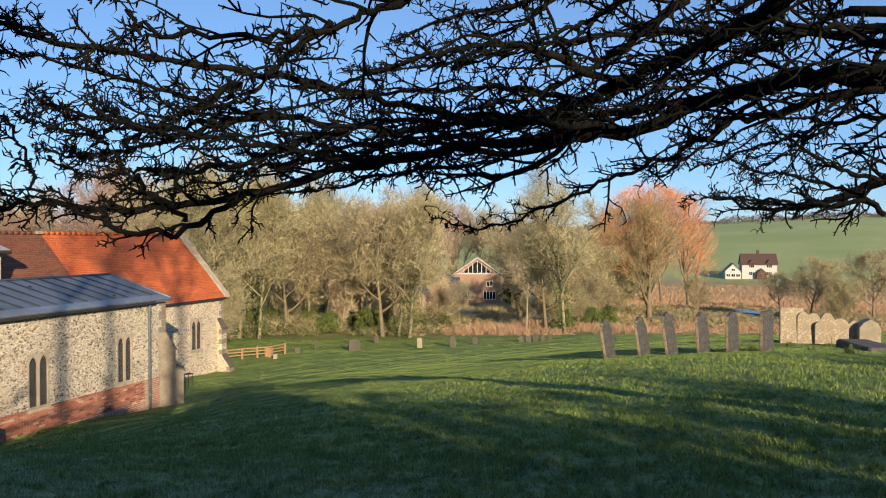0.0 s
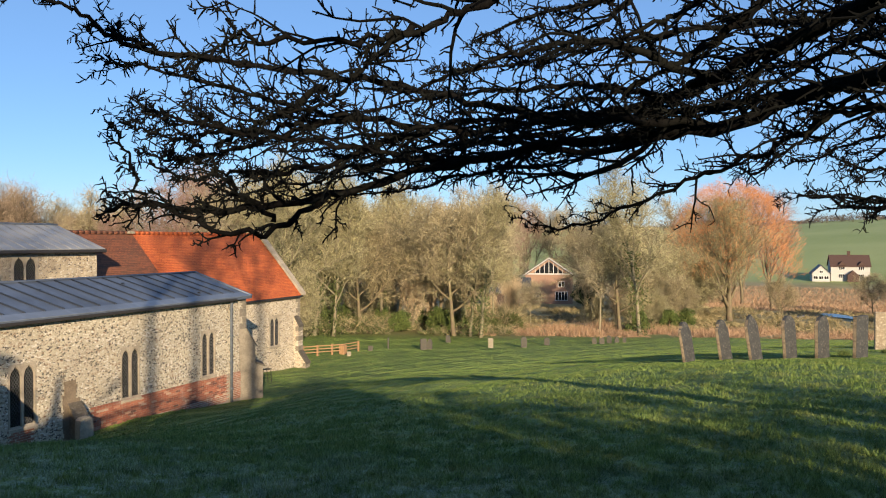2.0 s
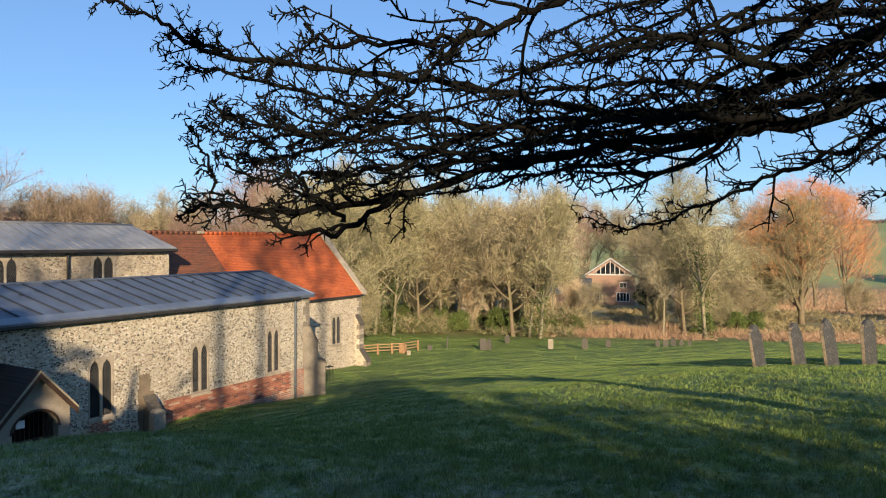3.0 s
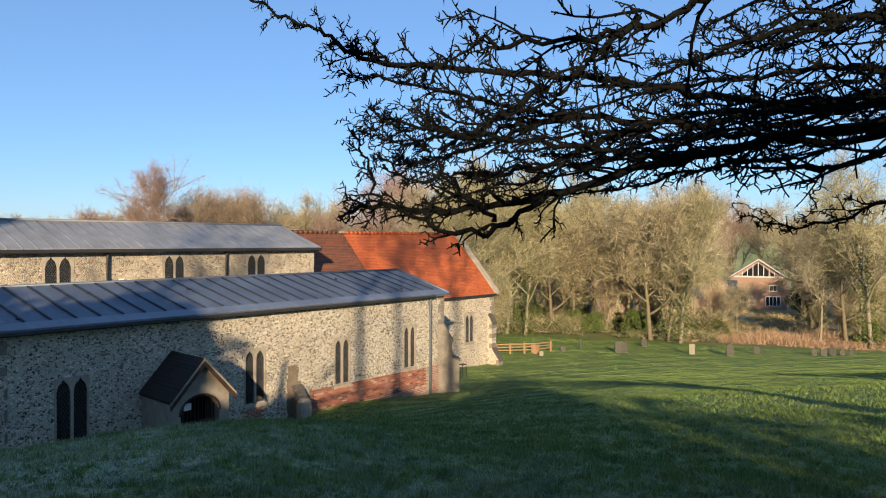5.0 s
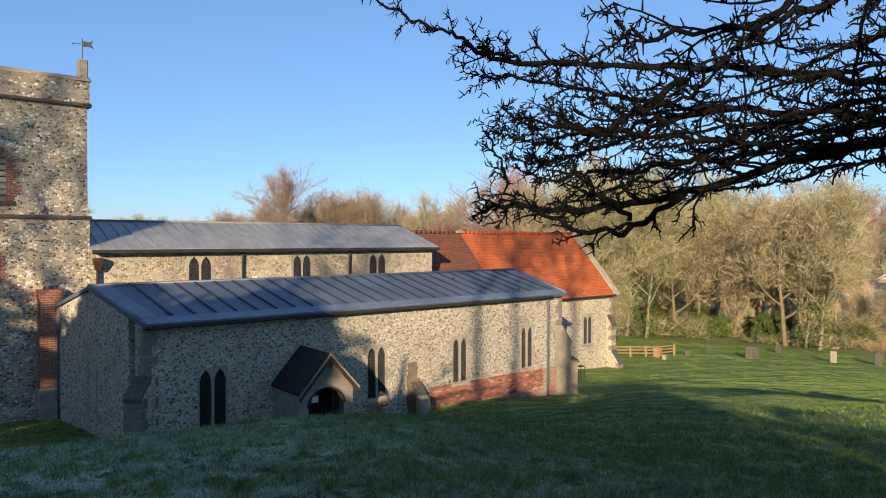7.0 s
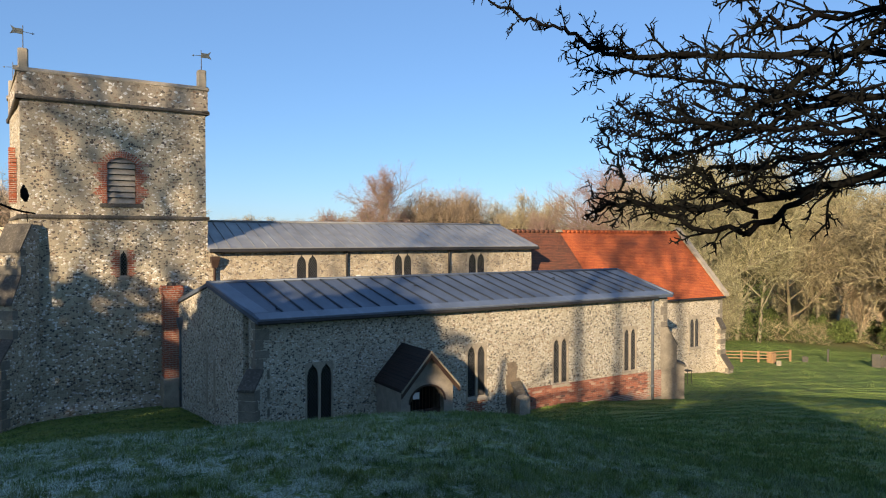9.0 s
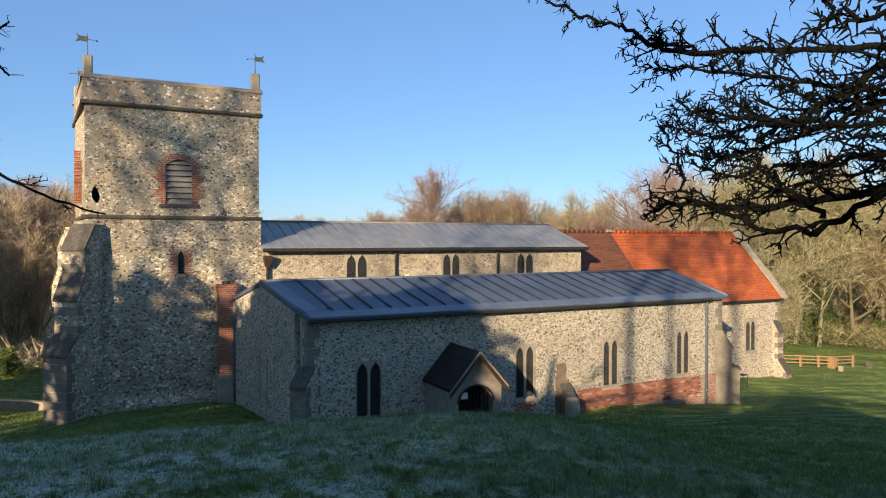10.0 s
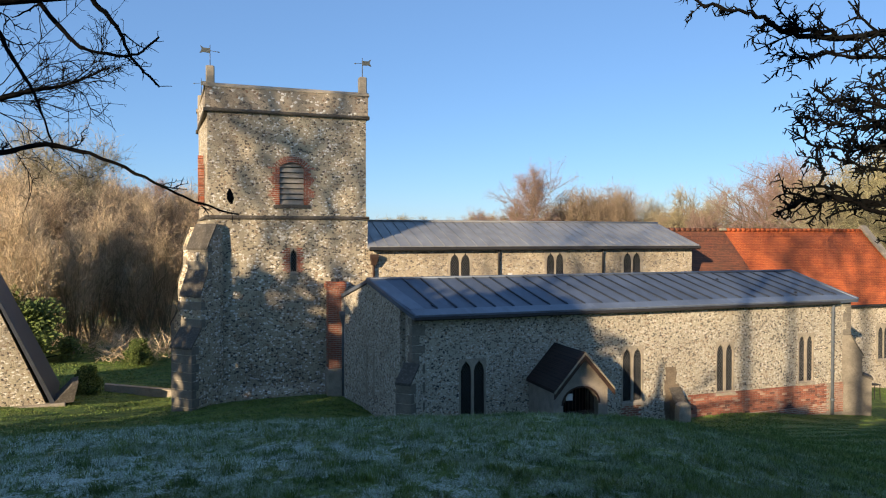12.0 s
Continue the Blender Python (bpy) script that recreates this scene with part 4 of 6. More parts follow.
# porch
PX0, PX1, PY0, PEAVE, PRIDGE, PCX = 9.08, 10.92, 18.3, 2.5, 3.6, 10.0
g = Geo()
half, spring, rise = 0.6, 2.0, 0.5
for k in range(14):
    u0, u1 = -half + 2 * half * k / 14, -half + 2 * half * (k + 1) / 14
    hh = [spring + rise * math.sqrt(max(0, 1 - (u / half) ** 2)) for u in (u0, u1)]
    tt = [PRIDGE - 0.1 - abs(u) * (PRIDGE - PEAVE) / 0.99 for u in (u0, u1)]
    g.prism([(PCX + u0, PY0, hh[0]), (PCX + u1, PY0, hh[1]), (PCX + u1, PY0, tt[1]), (PCX + u0, PY0, tt[0])], (0, 0.3, 0))
for a, b in ((PX0, PCX - half), (PCX + half, PX1)):
    ta, tb = [PRIDGE - 0.1 - abs(u - PCX) * (PRIDGE - PEAVE) / 0.99 for u in (a, b)]
    g.prism([(a, PY0, 0.2), (b, PY0, 0.2), (b, PY0, tb), (a, PY0, ta)], (0, 0.3, 0))
g.box(PX0, PY0 + 0.3, 0.2, PX0 + 0.25, AY0, PEAVE - 0.05)
g.box(PX1 - 0.25, PY0 + 0.3, 0.2, PX1, AY0, PEAVE - 0.05)
porch = part("porch", g, PLASTER, church, "small gabled rendered south porch")
g = Geo()
for sgn in (-1, 1):
    xe2 = PCX + sgn * 1.0
    ze2 = PRIDGE - 1.0 * (PRIDGE - PEAVE) / 0.99 + 0.02
    g.prism([(PCX, PY0 - 0.25, PRIDGE + 0.02), (xe2, PY0 - 0.25, ze2 + 0.02), (xe2, PY0 - 0.25, ze2 - 0.08), (PCX, PY0 - 0.25, PRIDGE - 0.08)], (0, AY0 - PY0 + 0.25, 0))
part("porch_roof", g, TILE_PORCH, porch, "dark mossy tiled porch roof")
for sgn in (-1, 1):
    for (off, w, mat, nm, pr) in ((0.0, 0.07, HEADSTONE_PALE, "verge_mortar", 0.275), (0.075, 0.15, OAK_DARK, "bargeboard", 0.262)):
        g = Geo()
        sl = (PRIDGE - PEAVE) / 0.99
        g.prism([(PCX, PY0 - pr, PRIDGE + 0.02 - off), (PCX + sgn * 1.02, PY0 - pr, PRIDGE + 0.02 - 1.02 * sl - off), (PCX + sgn * 1.02, PY0 - pr, PRIDGE + 0.02 - 1.02 * sl - off - w), (PCX, PY0 - pr, PRIDGE + 0.02 - off - w)], (0, 0.05, 0))
        part(nm, g, mat, porch)
# black sheet added in place of the porch's shaded inside
g = Geo()
g.box(PX0 + 0.25, PY0 + 0.9, 0.2, PX1 - 0.25, PY0 + 0.95, 2.6)
part("dark_interior", g, VOID, porch)
for k, a in enumerate((PCX - half, PCX)):
    g = Geo()
    g.box(a + 0.02, PY0 + 0.18, 0.75, a + half - 0.02, PY0 + 0.22, 1.75, 0.01)
    for q in range(5):
        xx = a + 0.06 + q * 0.12
        g.tube([(xx, PY0 + 0.2, 1.7), (xx, PY0 + 0.2, spring + rise * math.sqrt(max(0, 1 - ((xx - PCX) / half) ** 2)) - 0.03)], [0.012, 0.012], 5)
    part("porch_door", g, OAK_DARK, porch, "dark porch gate")
g = Geo()
for k in range(13):
    a0, a1 = math.pi * k / 13, math.pi * (k + 1) / 13
    p = [(PCX + math.cos(t) * (half + w), spring + math.sin(t) * (rise + w)) for t, w in ((a0, 0), (a1, 0), (a1, 0.06), (a0, 0.06))]
    g.prism([(u, PY0 - 0.015, h) for u, h in p], (0, 0.06, 0))
part("arch_moulding", g, OAK_DARK, porch)
g = Geo()
g.box(PCX - 0.42, PY0 + 0.15, 2.1, PCX - 0.2, PY0 + 0.165, 2.3, 0.0)
part("paper_notice", g, WHITE_PAINT, porch, "pale paper notice")

# chancel and the older bay west of it
CX0, CX1, CY0, CEAVE, CRIDGE, CRY, CN = 24.4, 34.0, 25.65, 3.72, 7.38, 28.86, 32.1
g = Geo()
slab(g, (20.7, CY0), (CX1, CY0), -1.2, CEAVE, 0.75, [(31.2 - 20.7 - 0.08, 31.92 - 20.7 + 0.08, 0.82, 2.66)])
chancel = part("chancel_wall", g, FLINT_CHANCEL, church, "creamy flint chancel wall")
kc = (CRIDGE - CEAVE) / (CRY - CY0 + 0.1)
g = Geo()
slab(g, (CX1, CY0 + 0.75), (CX1, CRY), -1.2, CEAVE + 1, 0.7, top=lambda s: CEAVE + (s + 0.75) * kc - 0.1)
part("chancel_wall", g, FLINT_CHANCEL, church, "creamy flint chancel wall")
g = Geo()
slab(g, (CX1, CRY), (CX1, CN), -1.2, CEAVE + 1, 0.7, top=lambda s: CRIDGE - 0.15 - s * kc)
part("chancel_wall", g, FLINT_CHANCEL, church, "creamy flint chancel wall")
g = Geo()
slab(g, (CX1, CN), (20.7, CN), -1.2, CEAVE, 0.7)
part("chancel_wall", g, FLINT_CHANCEL, church, "creamy flint chancel wall")
lancets(chancel, 31.2, 31.92, 0.9, 2.56, CY0, 2, 0.05, 0.13)
g = Geo()
pitched(g, CX0, CX1 - 0.1, CY0 - 0.22, CEAVE + 0.02, CRY, CRIDGE, 0.14)
pitched(g, CX0, CX1 - 0.1, CN + 0.2, CEAVE + 0.02, CRY, CRIDGE, 0.14)
chancel_roof = part("chancel_roof", g, TILE_RED, church, "steep bright red clay tile roof")
g = Geo()
zo = CRIDGE - (CRY - 26.65) * (CRIDGE - CEAVE) / (CRY - CY0 + 0.22) + 0.05
pitched(g, NX1 + 0.02, CX0, 26.62, zo, CRY, CRIDGE + 0.03, 0.14)
pitched(g, NX1 + 0.02, CX0, CN, CEAVE, CRY, CRIDGE + 0.03, 0.14)
part("old_roof", g, TILE_OLD, church, "older brown mossy tile roof bay")
g = Geo()
g.box(NX1 + 0.02, 26.75, 3.0, CX0 - 0.02, 27.0, zo - 0.02)
part("bay_wall", g, PLASTER, church)
g = Geo()
g.box(NX1, 26.55, zo - 0.16, CX0 + 0.05, 26.66, zo - 0.04)
part("eaves_board", g, IRON, church)
x = NX1 + 0.3
while x < CX1 - 0.3:
    g = Geo()
    g.tube([(x, CRY, CRIDGE + 0.05), (x + 0.3, CRY, CRIDGE + 0.055)], [0.1, 0.1], 8)
    part("ridge_tile", g, TILE_RED if x > CX0 - 0.4 else TILE_OLD, chancel_roof, smooth=True)
    x += 0.315
g = Geo()
g.box(CX0 - 0.35, CRY - 0.2, CRIDGE + 0.02, CX0 + 0.1, CRY + 0.2, CRIDGE + 0.16, 0.06)
part("ridge_mortar", g, HEADSTONE_PALE, chancel_roof)
g = Geo()
g.prism([(CX0 - 0.6, CY0 - 0.3, CEAVE + 0.0), (CX0 - 0.6, CY0 - 0.32, CEAVE - 0.08), (CX0 - 0.6, CY0 - 0.24, CEAVE - 0.13), (CX0 - 0.6, CY0 - 0.16, CEAVE - 0.08), (CX0 - 0.6, CY0 - 0.16, CEAVE - 0.02)], (CX1 - CX0 + 0.5, 0, 0))
part("gutter", g, IRON, church)
# raised gable coping of stone slabs
for sgn in (1,):
    n = 9
    for k in range(n):
        t0, t1 = k / n, (k + 1) / n - 0.006
        y0, y1 = [CY0 - 0.3 + (CRY - CY0 + 0.3) * t for t in (t0, t1)]
        z0, z1 = [CEAVE - 0.02 + (CRIDGE + 0.2 - CEAVE) * t for t in (t0, t1)]
        g = Geo()
        g.prism([(CX1 - 0.22, y0, z0), (CX1 - 0.22, y1, z1), (CX1 - 0.22, y1, z1 + 0.16), (CX1 - 0.22, y0, z0 + 0.16)], (0.42, 0, 0))
        part("coping_stone", g, ASHLAR, chancel)
g = Geo()
g.prism([(CX1 - 0.22, CRY, CRIDGE + 0.18), (CX1 - 0.22, CN + 0.3, CEAVE - 0.02), (CX1 - 0.22, CN + 0.3, CEAVE + 0.14), (CX1 - 0.22, CRY, CRIDGE + 0.36)], (0.42, 0, 0))
part("coping_stone", g, ASHLAR, chancel)
stepped_buttress("buttress", (CX1 - 0.35, CY0), (0.15, -1), 0.55, [(0.75, -0.35, 0.35), (0.28, 1.9, 2.45)], FLINT_CHANCEL, church, -1.2)
quoins(chancel, CX1, CY0, 2.4, CEAVE - 0.1, -1, 1)

# brick chimney in the angle of tower and aisle
g = Geo()
g.box(3.51, 25.262, 2.2, 4.09, 25.9, 5.1)
chim = part("chimney", g, PLASTER, church, "red brick stove chimney on a stone base")
g = Geo()
z = 2.2
while z < 5.1:
    i = int((z - 2.2) / 0.075 + 0.5)
    for k in range(3):
        a = 3.5 + k * 0.2 + (0.0 if i % 2 else -0.0)
        if i % 2 and k == 2:
            continue
        w = 0.19 if i % 2 == 0 else 0.29
        a = 3.5 + k * (0.2 if i % 2 == 0 else 0.3)
        g.box(a, 25.25, z, a + w, 25.36, z + 0.066, 0.006)
        g.box(3.5, 25.27 + k * 0.2, z, 3.6, 25.46 + k * 0.2, z + 0.066, 0.006)
        g.box(4.0, 25.27 + k * 0.2, z, 4.1, 25.46 + k * 0.2, z + 0.066, 0.006)
    z += 0.075
part("brickwork", g, BRICK_RED, chim, kind="stuff")
for zz, e in ((5.08, 0.03), (5.16, 0.06), (5.24, 0.06), (5.32, 0.03)):
    g = Geo()
    g.box(3.5 - e, 25.25 - e, zz, 4.1 + e, 25.9, zz + 0.072, 0.008)
    part("brick_course", g, BRICK_RED, chim)
g = Geo()
g.tube([(3.8, 25.6, 5.38), (3.8, 25.6, 5.5)], [0.16, 0.14], 10)
part("flue_cap", g, IRON, chim)
g = Geo()
g.box(3.46, 25.2, 0.9, 4.14, 26.0, 2.2, 0.03)
part("chimney_base", g, ASHLAR, chim)


# ---- trees ----
def wander(p, d, length, n, bend, lift):
    """A crooked line from p along d."""
    pts = [p.copy()]
    d = d.normalized()
    for _ in range(n):
        d = (d + Vector((random.gauss(0, bend), random.gauss(0, bend), random.gauss(0, bend) + lift))).normalized()
        p = p + d * (length / n)
        pts.append(p.copy())
    return pts


def side_way(d, spread):
    """A way that leaves d by about spread (0 along, 1 square to it)."""
    u = Vector((random.gauss(0, 1), random.gauss(0, 1), random.gauss(0, 1)))
    u = (u - d * u.dot(d))
    u.normalize()
    return (d * (1 - spread) + u * spread).normalized()


def bare_tree(name, seed, height, trunk_r, clear, limb_n, spread, lift, twig_n, twig_len, twig_w, bark_mat, twig_mat, label, category="tree", stems=1, lean=0.05, ivy=0, droop=0.0, levels=2):
    """A leafless tree at the origin: stems, limbs and branches in one mesh, fine twigs in another."""
    random.seed(seed)
    wood, fine, leaves = Geo(), Geo(), Geo()

    def fringe(pts, count, ln):
        for _ in range(count):
            i = random.randrange(len(pts) - 1)
            p = pts[i].lerp(pts[i + 1], random.random())
            d = (pts[i + 1] - pts[i]).normalized()
            w = side_way(d, random.uniform(0.35, 0.75))
            w.z += lift * 0.6 - droop
            l1 = ln * random.uniform(0.5, 1.2)
            q = p + w * l1
            fine.sliver(p, w * l1, twig_w)
            for _k in range(3):
                w2 = side_way(w.normalized(), random.uniform(0.3, 0.6))
                w2.z -= droop
                fine.sliver(p.lerp(q, random.uniform(0.3, 0.9)), w2 * l1 * random.uniform(0.4, 0.8), twig_w * 0.8)

    for s in range(stems):
        a0 = random.uniform(0, 6.283)
        off = Vector((math.cos(a0), math.sin(a0), 0)) * (0.25 * trunk_r * 8 * (stems > 1) * random.random())
        d0 = Vector((random.gauss(0, lean), random.gauss(0, lean), 1)) + off * 0.12
        h = height * (random.uniform(0.65, 0.9) if stems > 1 else 0.74)
        r0 = trunk_r * (random.uniform(0.5, 1.0) if stems > 1 else 1.0)
        trunk = wander(off + Vector((0, 0, -0.25)), d0, h, 9, 0.05, 0.02)
        wood.tube(trunk, [r0 * (1.25 if i == 0 else 1 - 0.86 * i / 9) for i in range(10)], 8)
        for k in range(limb_n):
            t = clear + (1 - clear) * (k + random.random()) / limb_n
            i = min(8, int(t * 9))
            p = trunk[i].lerp(trunk[i + 1], t * 9 - i)
            az = k * 2.4 + random.uniform(-0.5, 0.5)
            d = Vector((math.cos(az) * spread, math.sin(az) * spread, 0.55 + 0.7 * t + lift))
            ln = height * 0.36 * (0.45 + 0.75 * math.sin(math.pi * min(1.0, 0.12 + 0.83 * t))) * random.uniform(0.75, 1.2)
            r = r0 * (1 - 0.8 * t) * 0.5
            limb = wander(p, d, ln, 6, 0.13, lift * 0.35 - droop * 0.3)
            wood.tube(limb, [r * 1.15 * (1 - 0.8 * j / 6) + 0.012 for j in range(7)], 5, False)
            for m in range(8 if levels > 1 else 4):
                u = random.uniform(0.25, 1.0) * 5.99
                j = int(u)
                b = wander(limb[j].lerp(limb[j + 1], u - j), side_way((limb[j + 1] - limb[j]).normalized(), random.uniform(0.35, 0.65)) + Vector((0, 0, lift - droop * 0.5)), ln * random.uniform(0.3, 0.55), 4, 0.16, lift * 0.3 - droop)
                wood.tube(b, [r * 0.5 * (1 - 0.75 * q / 4) + 0.01 for q in range(5)], 4, False)
                fringe(b, twig_n, twig_len)
            fringe(limb[2:], twig_n, twig_len)
        for _ in range(ivy):
            t = random.random() ** 1.2 * 0.75
            i = min(8, int(t * 9))
            p = trunk[i].lerp(trunk[i + 1], t * 9 - i)
            leaves.leaf(p + Vector((random.gauss(0, 1), random.gauss(0, 1), random.gauss(0, 1))) * (0.28 + r0), random.uniform(0.06, 0.13))
    root = thing(name, (0, 0, 0), label, category)
    part("trunk", wood, bark_mat, root, smooth=True)
    part("crown", fine, twig_mat, root)
    if ivy:
        part("ivy", leaves, LEAF_IVY, root, "dark green ivy up the trunk")
    return root


def leafy(name, seed, height, width, count, size, mat, bark_mat, label, category="shrub", squash=1.0):
    """An evergreen: a short trunk with clumps of small leaves over an uneven outline."""
    random.seed(seed)
    wood, lv = Geo(), Geo()
    wood.tube(wander(Vector((0, 0, -0.2)), Vector((0, 0, 1)), height * 0.85, 5, 0.06, 0.05), [0.06 * height * (1 - 0.16 * i) * 0.5 for i in range(6)], 7)
    lobes = []
    for _ in range(26):
        a, t = random.uniform(0, 6.283), random.random()
        r = width / 2 * math.sqrt(max(0.05, 1 - (t * 1.05) ** 2.2)) * random.uniform(0.3, 0.85)
        c = Vector((math.cos(a) * r, math.sin(a) * r, height * (0.12 + 0.78 * t)))
        lobes.append((c, width * random.uniform(0.1, 0.2)))
        wood.tube([Vector((0, 0, c.z * 0.6)), c], [0.012 * height, 0.01], 4, False)
    for _ in range(count):
        c, r = random.choice(lobes)
        n = Vector((random.gauss(0, 1), random.gauss(0, 1), random.gauss(0, 1) * squash)).normalized()
        lv.leaf(c + n * r * random.uniform(0.55, 1.1), size * random.uniform(0.6, 1.3))
    root = thing(name, (0, 0, 0), label, category)
    part("trunk", wood, bark_mat, root)
    part("crown", lv, mat, root)
    return root


def plant(proto, az, r, scale=1.0, turn=None, label="", sink=0.1, group="", at_xy=None):
    x, y = at_xy if at_xy else spot(az, r)
    m = Matrix.LocRotScale((x, y, at(x, y) - sink), Euler((0, 0, turn if turn is not None else random.uniform(0, 6.28))), (scale, scale, scale * random.uniform(0.94, 1.06)))
    ob = copy_thing(proto, Matrix())
    ob.matrix_basis = m
    return tagged(ob, label, group=group)


def retire(*protos):
    """Take the pattern trees away once their copies stand."""
    for p in protos:
        for o in (*p.children_recursive, p):
            bpy.data.objects.remove(o)


ash = bare_tree("bare_tree", 3, 13, 0.17, 0.4, 13, 0.95, 0.12, 24, 1.15, 0.016, BARK_OLIVE, TWIG_GREY, "tall bare ash with lichened olive-brown branches")
oak = bare_tree("bare_tree", 5, 12, 0.2, 0.24, 14, 1.2, 0.05, 26, 1.1, 0.016, BARK_BROWN, TWIG_TAN, "spreading bare oak with tan twigs")
ivied = bare_tree("bare_tree", 8, 14, 0.18, 0.26, 12, 0.8, 0.16, 24, 1.15, 0.016, BARK_OLIVE, TWIG_OLIVE, "bare tree with ivy climbing its trunk", ivy=900)
sallow = bare_tree("sallow", 11, 8.5, 0.075, 0.1, 7, 0.8, 0.14, 17, 0.75, 0.014, BARK_OLIVE, TWIG_OLIVE, "many-stemmed bare sallow thicket", "thicket", stems=9, lean=0.3, levels=1)
pale_sallow = bare_tree("sallow", 12, 9, 0.075, 0.15, 8, 0.38, 0.5, 15, 0.9, 0.011, BARK_OLIVE, TWIG_PALE, "many-stemmed pale bare sallow thicket", "thicket", stems=8, lean=0.2, levels=1)
osier = bare_tree("osier", 13, 9, 0.06, 0.12, 8, 0.6, 0.3, 16, 0.8, 0.011, BARK_BROWN, TWIG_BRUSH, "rounded bare osier thicket with fawn twigs", "thicket", stems=9, lean=0.24, levels=1)
purple = bare_tree("bare_tree", 14, 14, 0.2, 0.16, 15, 0.8, 0.25, 28, 0.9, 0.011, BARK_BROWN, TWIG_PURPLE, "bare beech with purple-brown twigs")
birch = bare_tree("birch", 17, 14, 0.13, 0.22, 20, 0.5, 0.3, 40, 0.7, 0.009, BARK_OLIVE, TWIG_PURPLE, "bare silver birch with drooping reddish twigs", droop=0.1)
willow = bare_tree("willow", 21, 15, 0.34, 0.1, 20, 0.9, 0.3, 50, 1.1, 0.014, BARK_BROWN, TWIG_OLIVE, "wide willow, its upper twigs glowing orange", lean=0.03)
yew = leafy("yew", 23, 6, 4.5, 5200, 0.16, LEAF_YEW, BARK_SHADED, "dark evergreen yew standing alone", "tree")
laurel = leafy("evergreen_shrub", 27, 2.4, 2.8, 5200, 0.075, LEAF_GREEN, BARK_SHADED, "green leafy evergreen shrub on the rough grass")

random.seed(77)
# belt of trees beyond the east end of the lawn
for az in np.arange(9.0, 37.5, 1.55):
    if 11.8 < az < 20.4:
        continue
    kind = random.choice((ash, oak, ivied, ivied, oak))
    r = random.uniform(60, 70)
    plant(kind, az + random.uniform(-0.5, 0.5), r, random.uniform(0.92, 1.16), group="belt of trees beyond the lawn")
for az in np.arange(4.0, 40.0, 1.9):
    if 11.6 < az < 20.6:
        continue
    kind = random.choice((oak, ash, oak, sallow))
    plant(kind, az + random.uniform(-0.6, 0.6), random.uniform(78, 96), random.uniform(1.05, 1.35), group="belt of trees beyond the lawn")
for az in np.arange(-1.0, 44.0, 2.1):
    plant(random.choice((oak, ash, purple)), az, random.uniform(125, 150), random.uniform(1.3, 1.55), group="wood behind the belt")
for az in np.arange(9.0, 39, 1.7):
    if not 13.2 < az < 18.6:
        plant(random.choice((sallow, pale_sallow)), az, random.uniform(66, 82), random.uniform(0.3, 0.65), group="undergrowth along the lawn")
for az in np.arange(19.0, 40, 1.6):
    plant(laurel, az, random.uniform(64, 76), random.uniform(0.5, 1.1), label="dark ivy-grown bush among the trees", group="undergrowth along the lawn")
for az, r, s in ((12.0, 66, 0.75), (20.8, 70, 0.8), (21.6, 64, 0.95), (19.2, 84, 0.5), (13.2, 82, 0.55), (17.6, 72, 0.4)):
    plant(ash, az, r, s, group="belt of trees beyond the lawn")
# the trees beside the chancel and beyond the nave
for az, r, k, s in ((39.0, 62, ivied, 1.1), (37.8, 56, ivied, 1.0), (36.6, 60, ivied, 1.05), (35.4, 63, ivied, 0.95), (38.4, 66, ivied, 1.2), (40.4, 58, sallow, 1.0), (37.0, 54, sallow, 0.7), (41.5, 66, ash, 1.15), (47.0, 74, purple, 1.3), (44.2, 78, purple, 1.12), (50, 80, purple, 0.9), (53, 92, ash, 0.95), (55.5, 95, oak, 0.9), (58.0, 84, osier, 1.5), (60.0, 86, osier, 1.5), (59.0, 82, osier, 1.55), (64.5, 78, birch, 1.12), (62.9, 84, birch, 0.8), (68.7, 84, birch, 0.72), (65.6, 82, birch, 0.78), (61.4, 96, oak, 0.95), (59.4, 98, oak, 1.0), (57.0, 100, oak, 0.95), (51.5, 96, purple, 0.85), (45.6, 70, purple, 1.22), (48.6, 84, purple, 0.9), (43, 100, oak, 1.1), (48, 105, oak, 1.1), (75.5, 200, sallow, 0.9)):
    plant(k, az, r, s, group="trees beyond the church")
plant(yew, 72.5, 110, 1.05)
plant(yew, 12.8, 100, 1.1)
for az in np.arange(50.5, 63.5, 0.95):
    plant(random.choice((oak, ash, osier, osier)), az, random.uniform(84, 98), random.uniform(1.12, 1.32) if az < 61 else 0.9, group="trees beyond the church")
for az in np.arange(46, 82, 1.2):
    plant(random.choice((osier, oak)), az, random.uniform(150, 190), random.uniform(1.1, 1.4) if az < 62 else random.uniform(1.1, 1.3), group="hedgerow beyond the church")
# the wood west of the tower
for az in np.arange(89.0, 112.0, 1.3):
    plant(random.choice((pale_sallow, pale_sallow, pale_sallow, osier)), az, random.uniform(42, 56), random.uniform(0.85, 1.05), group="thicket west of the tower")
for az in np.arange(88.5, 112.0, 1.5):
    plant(random.choice((pale_sallow, osier)), az, random.uniform(70, 100), random.uniform(1.05, 1.3), group="thicket west of the tower")
plant(ash, 101.2, 50, 1.02, group="thicket west of the tower")
for az in np.arange(88, 112, 1.4):
    plant(purple, az, random.uniform(170, 230), random.uniform(1.1, 1.3), group="wood on the western hill")
for az in np.arange(94.5, 106, 1.25):
    plant(pale_sallow, az, random.uniform(38, 44), random.uniform(0.55, 0.8), group="thicket west of the tower")
for az, r, s in ((103, 38, 1.3), (104.9, 39, 1.5), (99.9, 30.5, 0.5), (96.3, 37, 0.6)):
    plant(laurel, az, r, s, group="evergreen shrubs west of the tower")
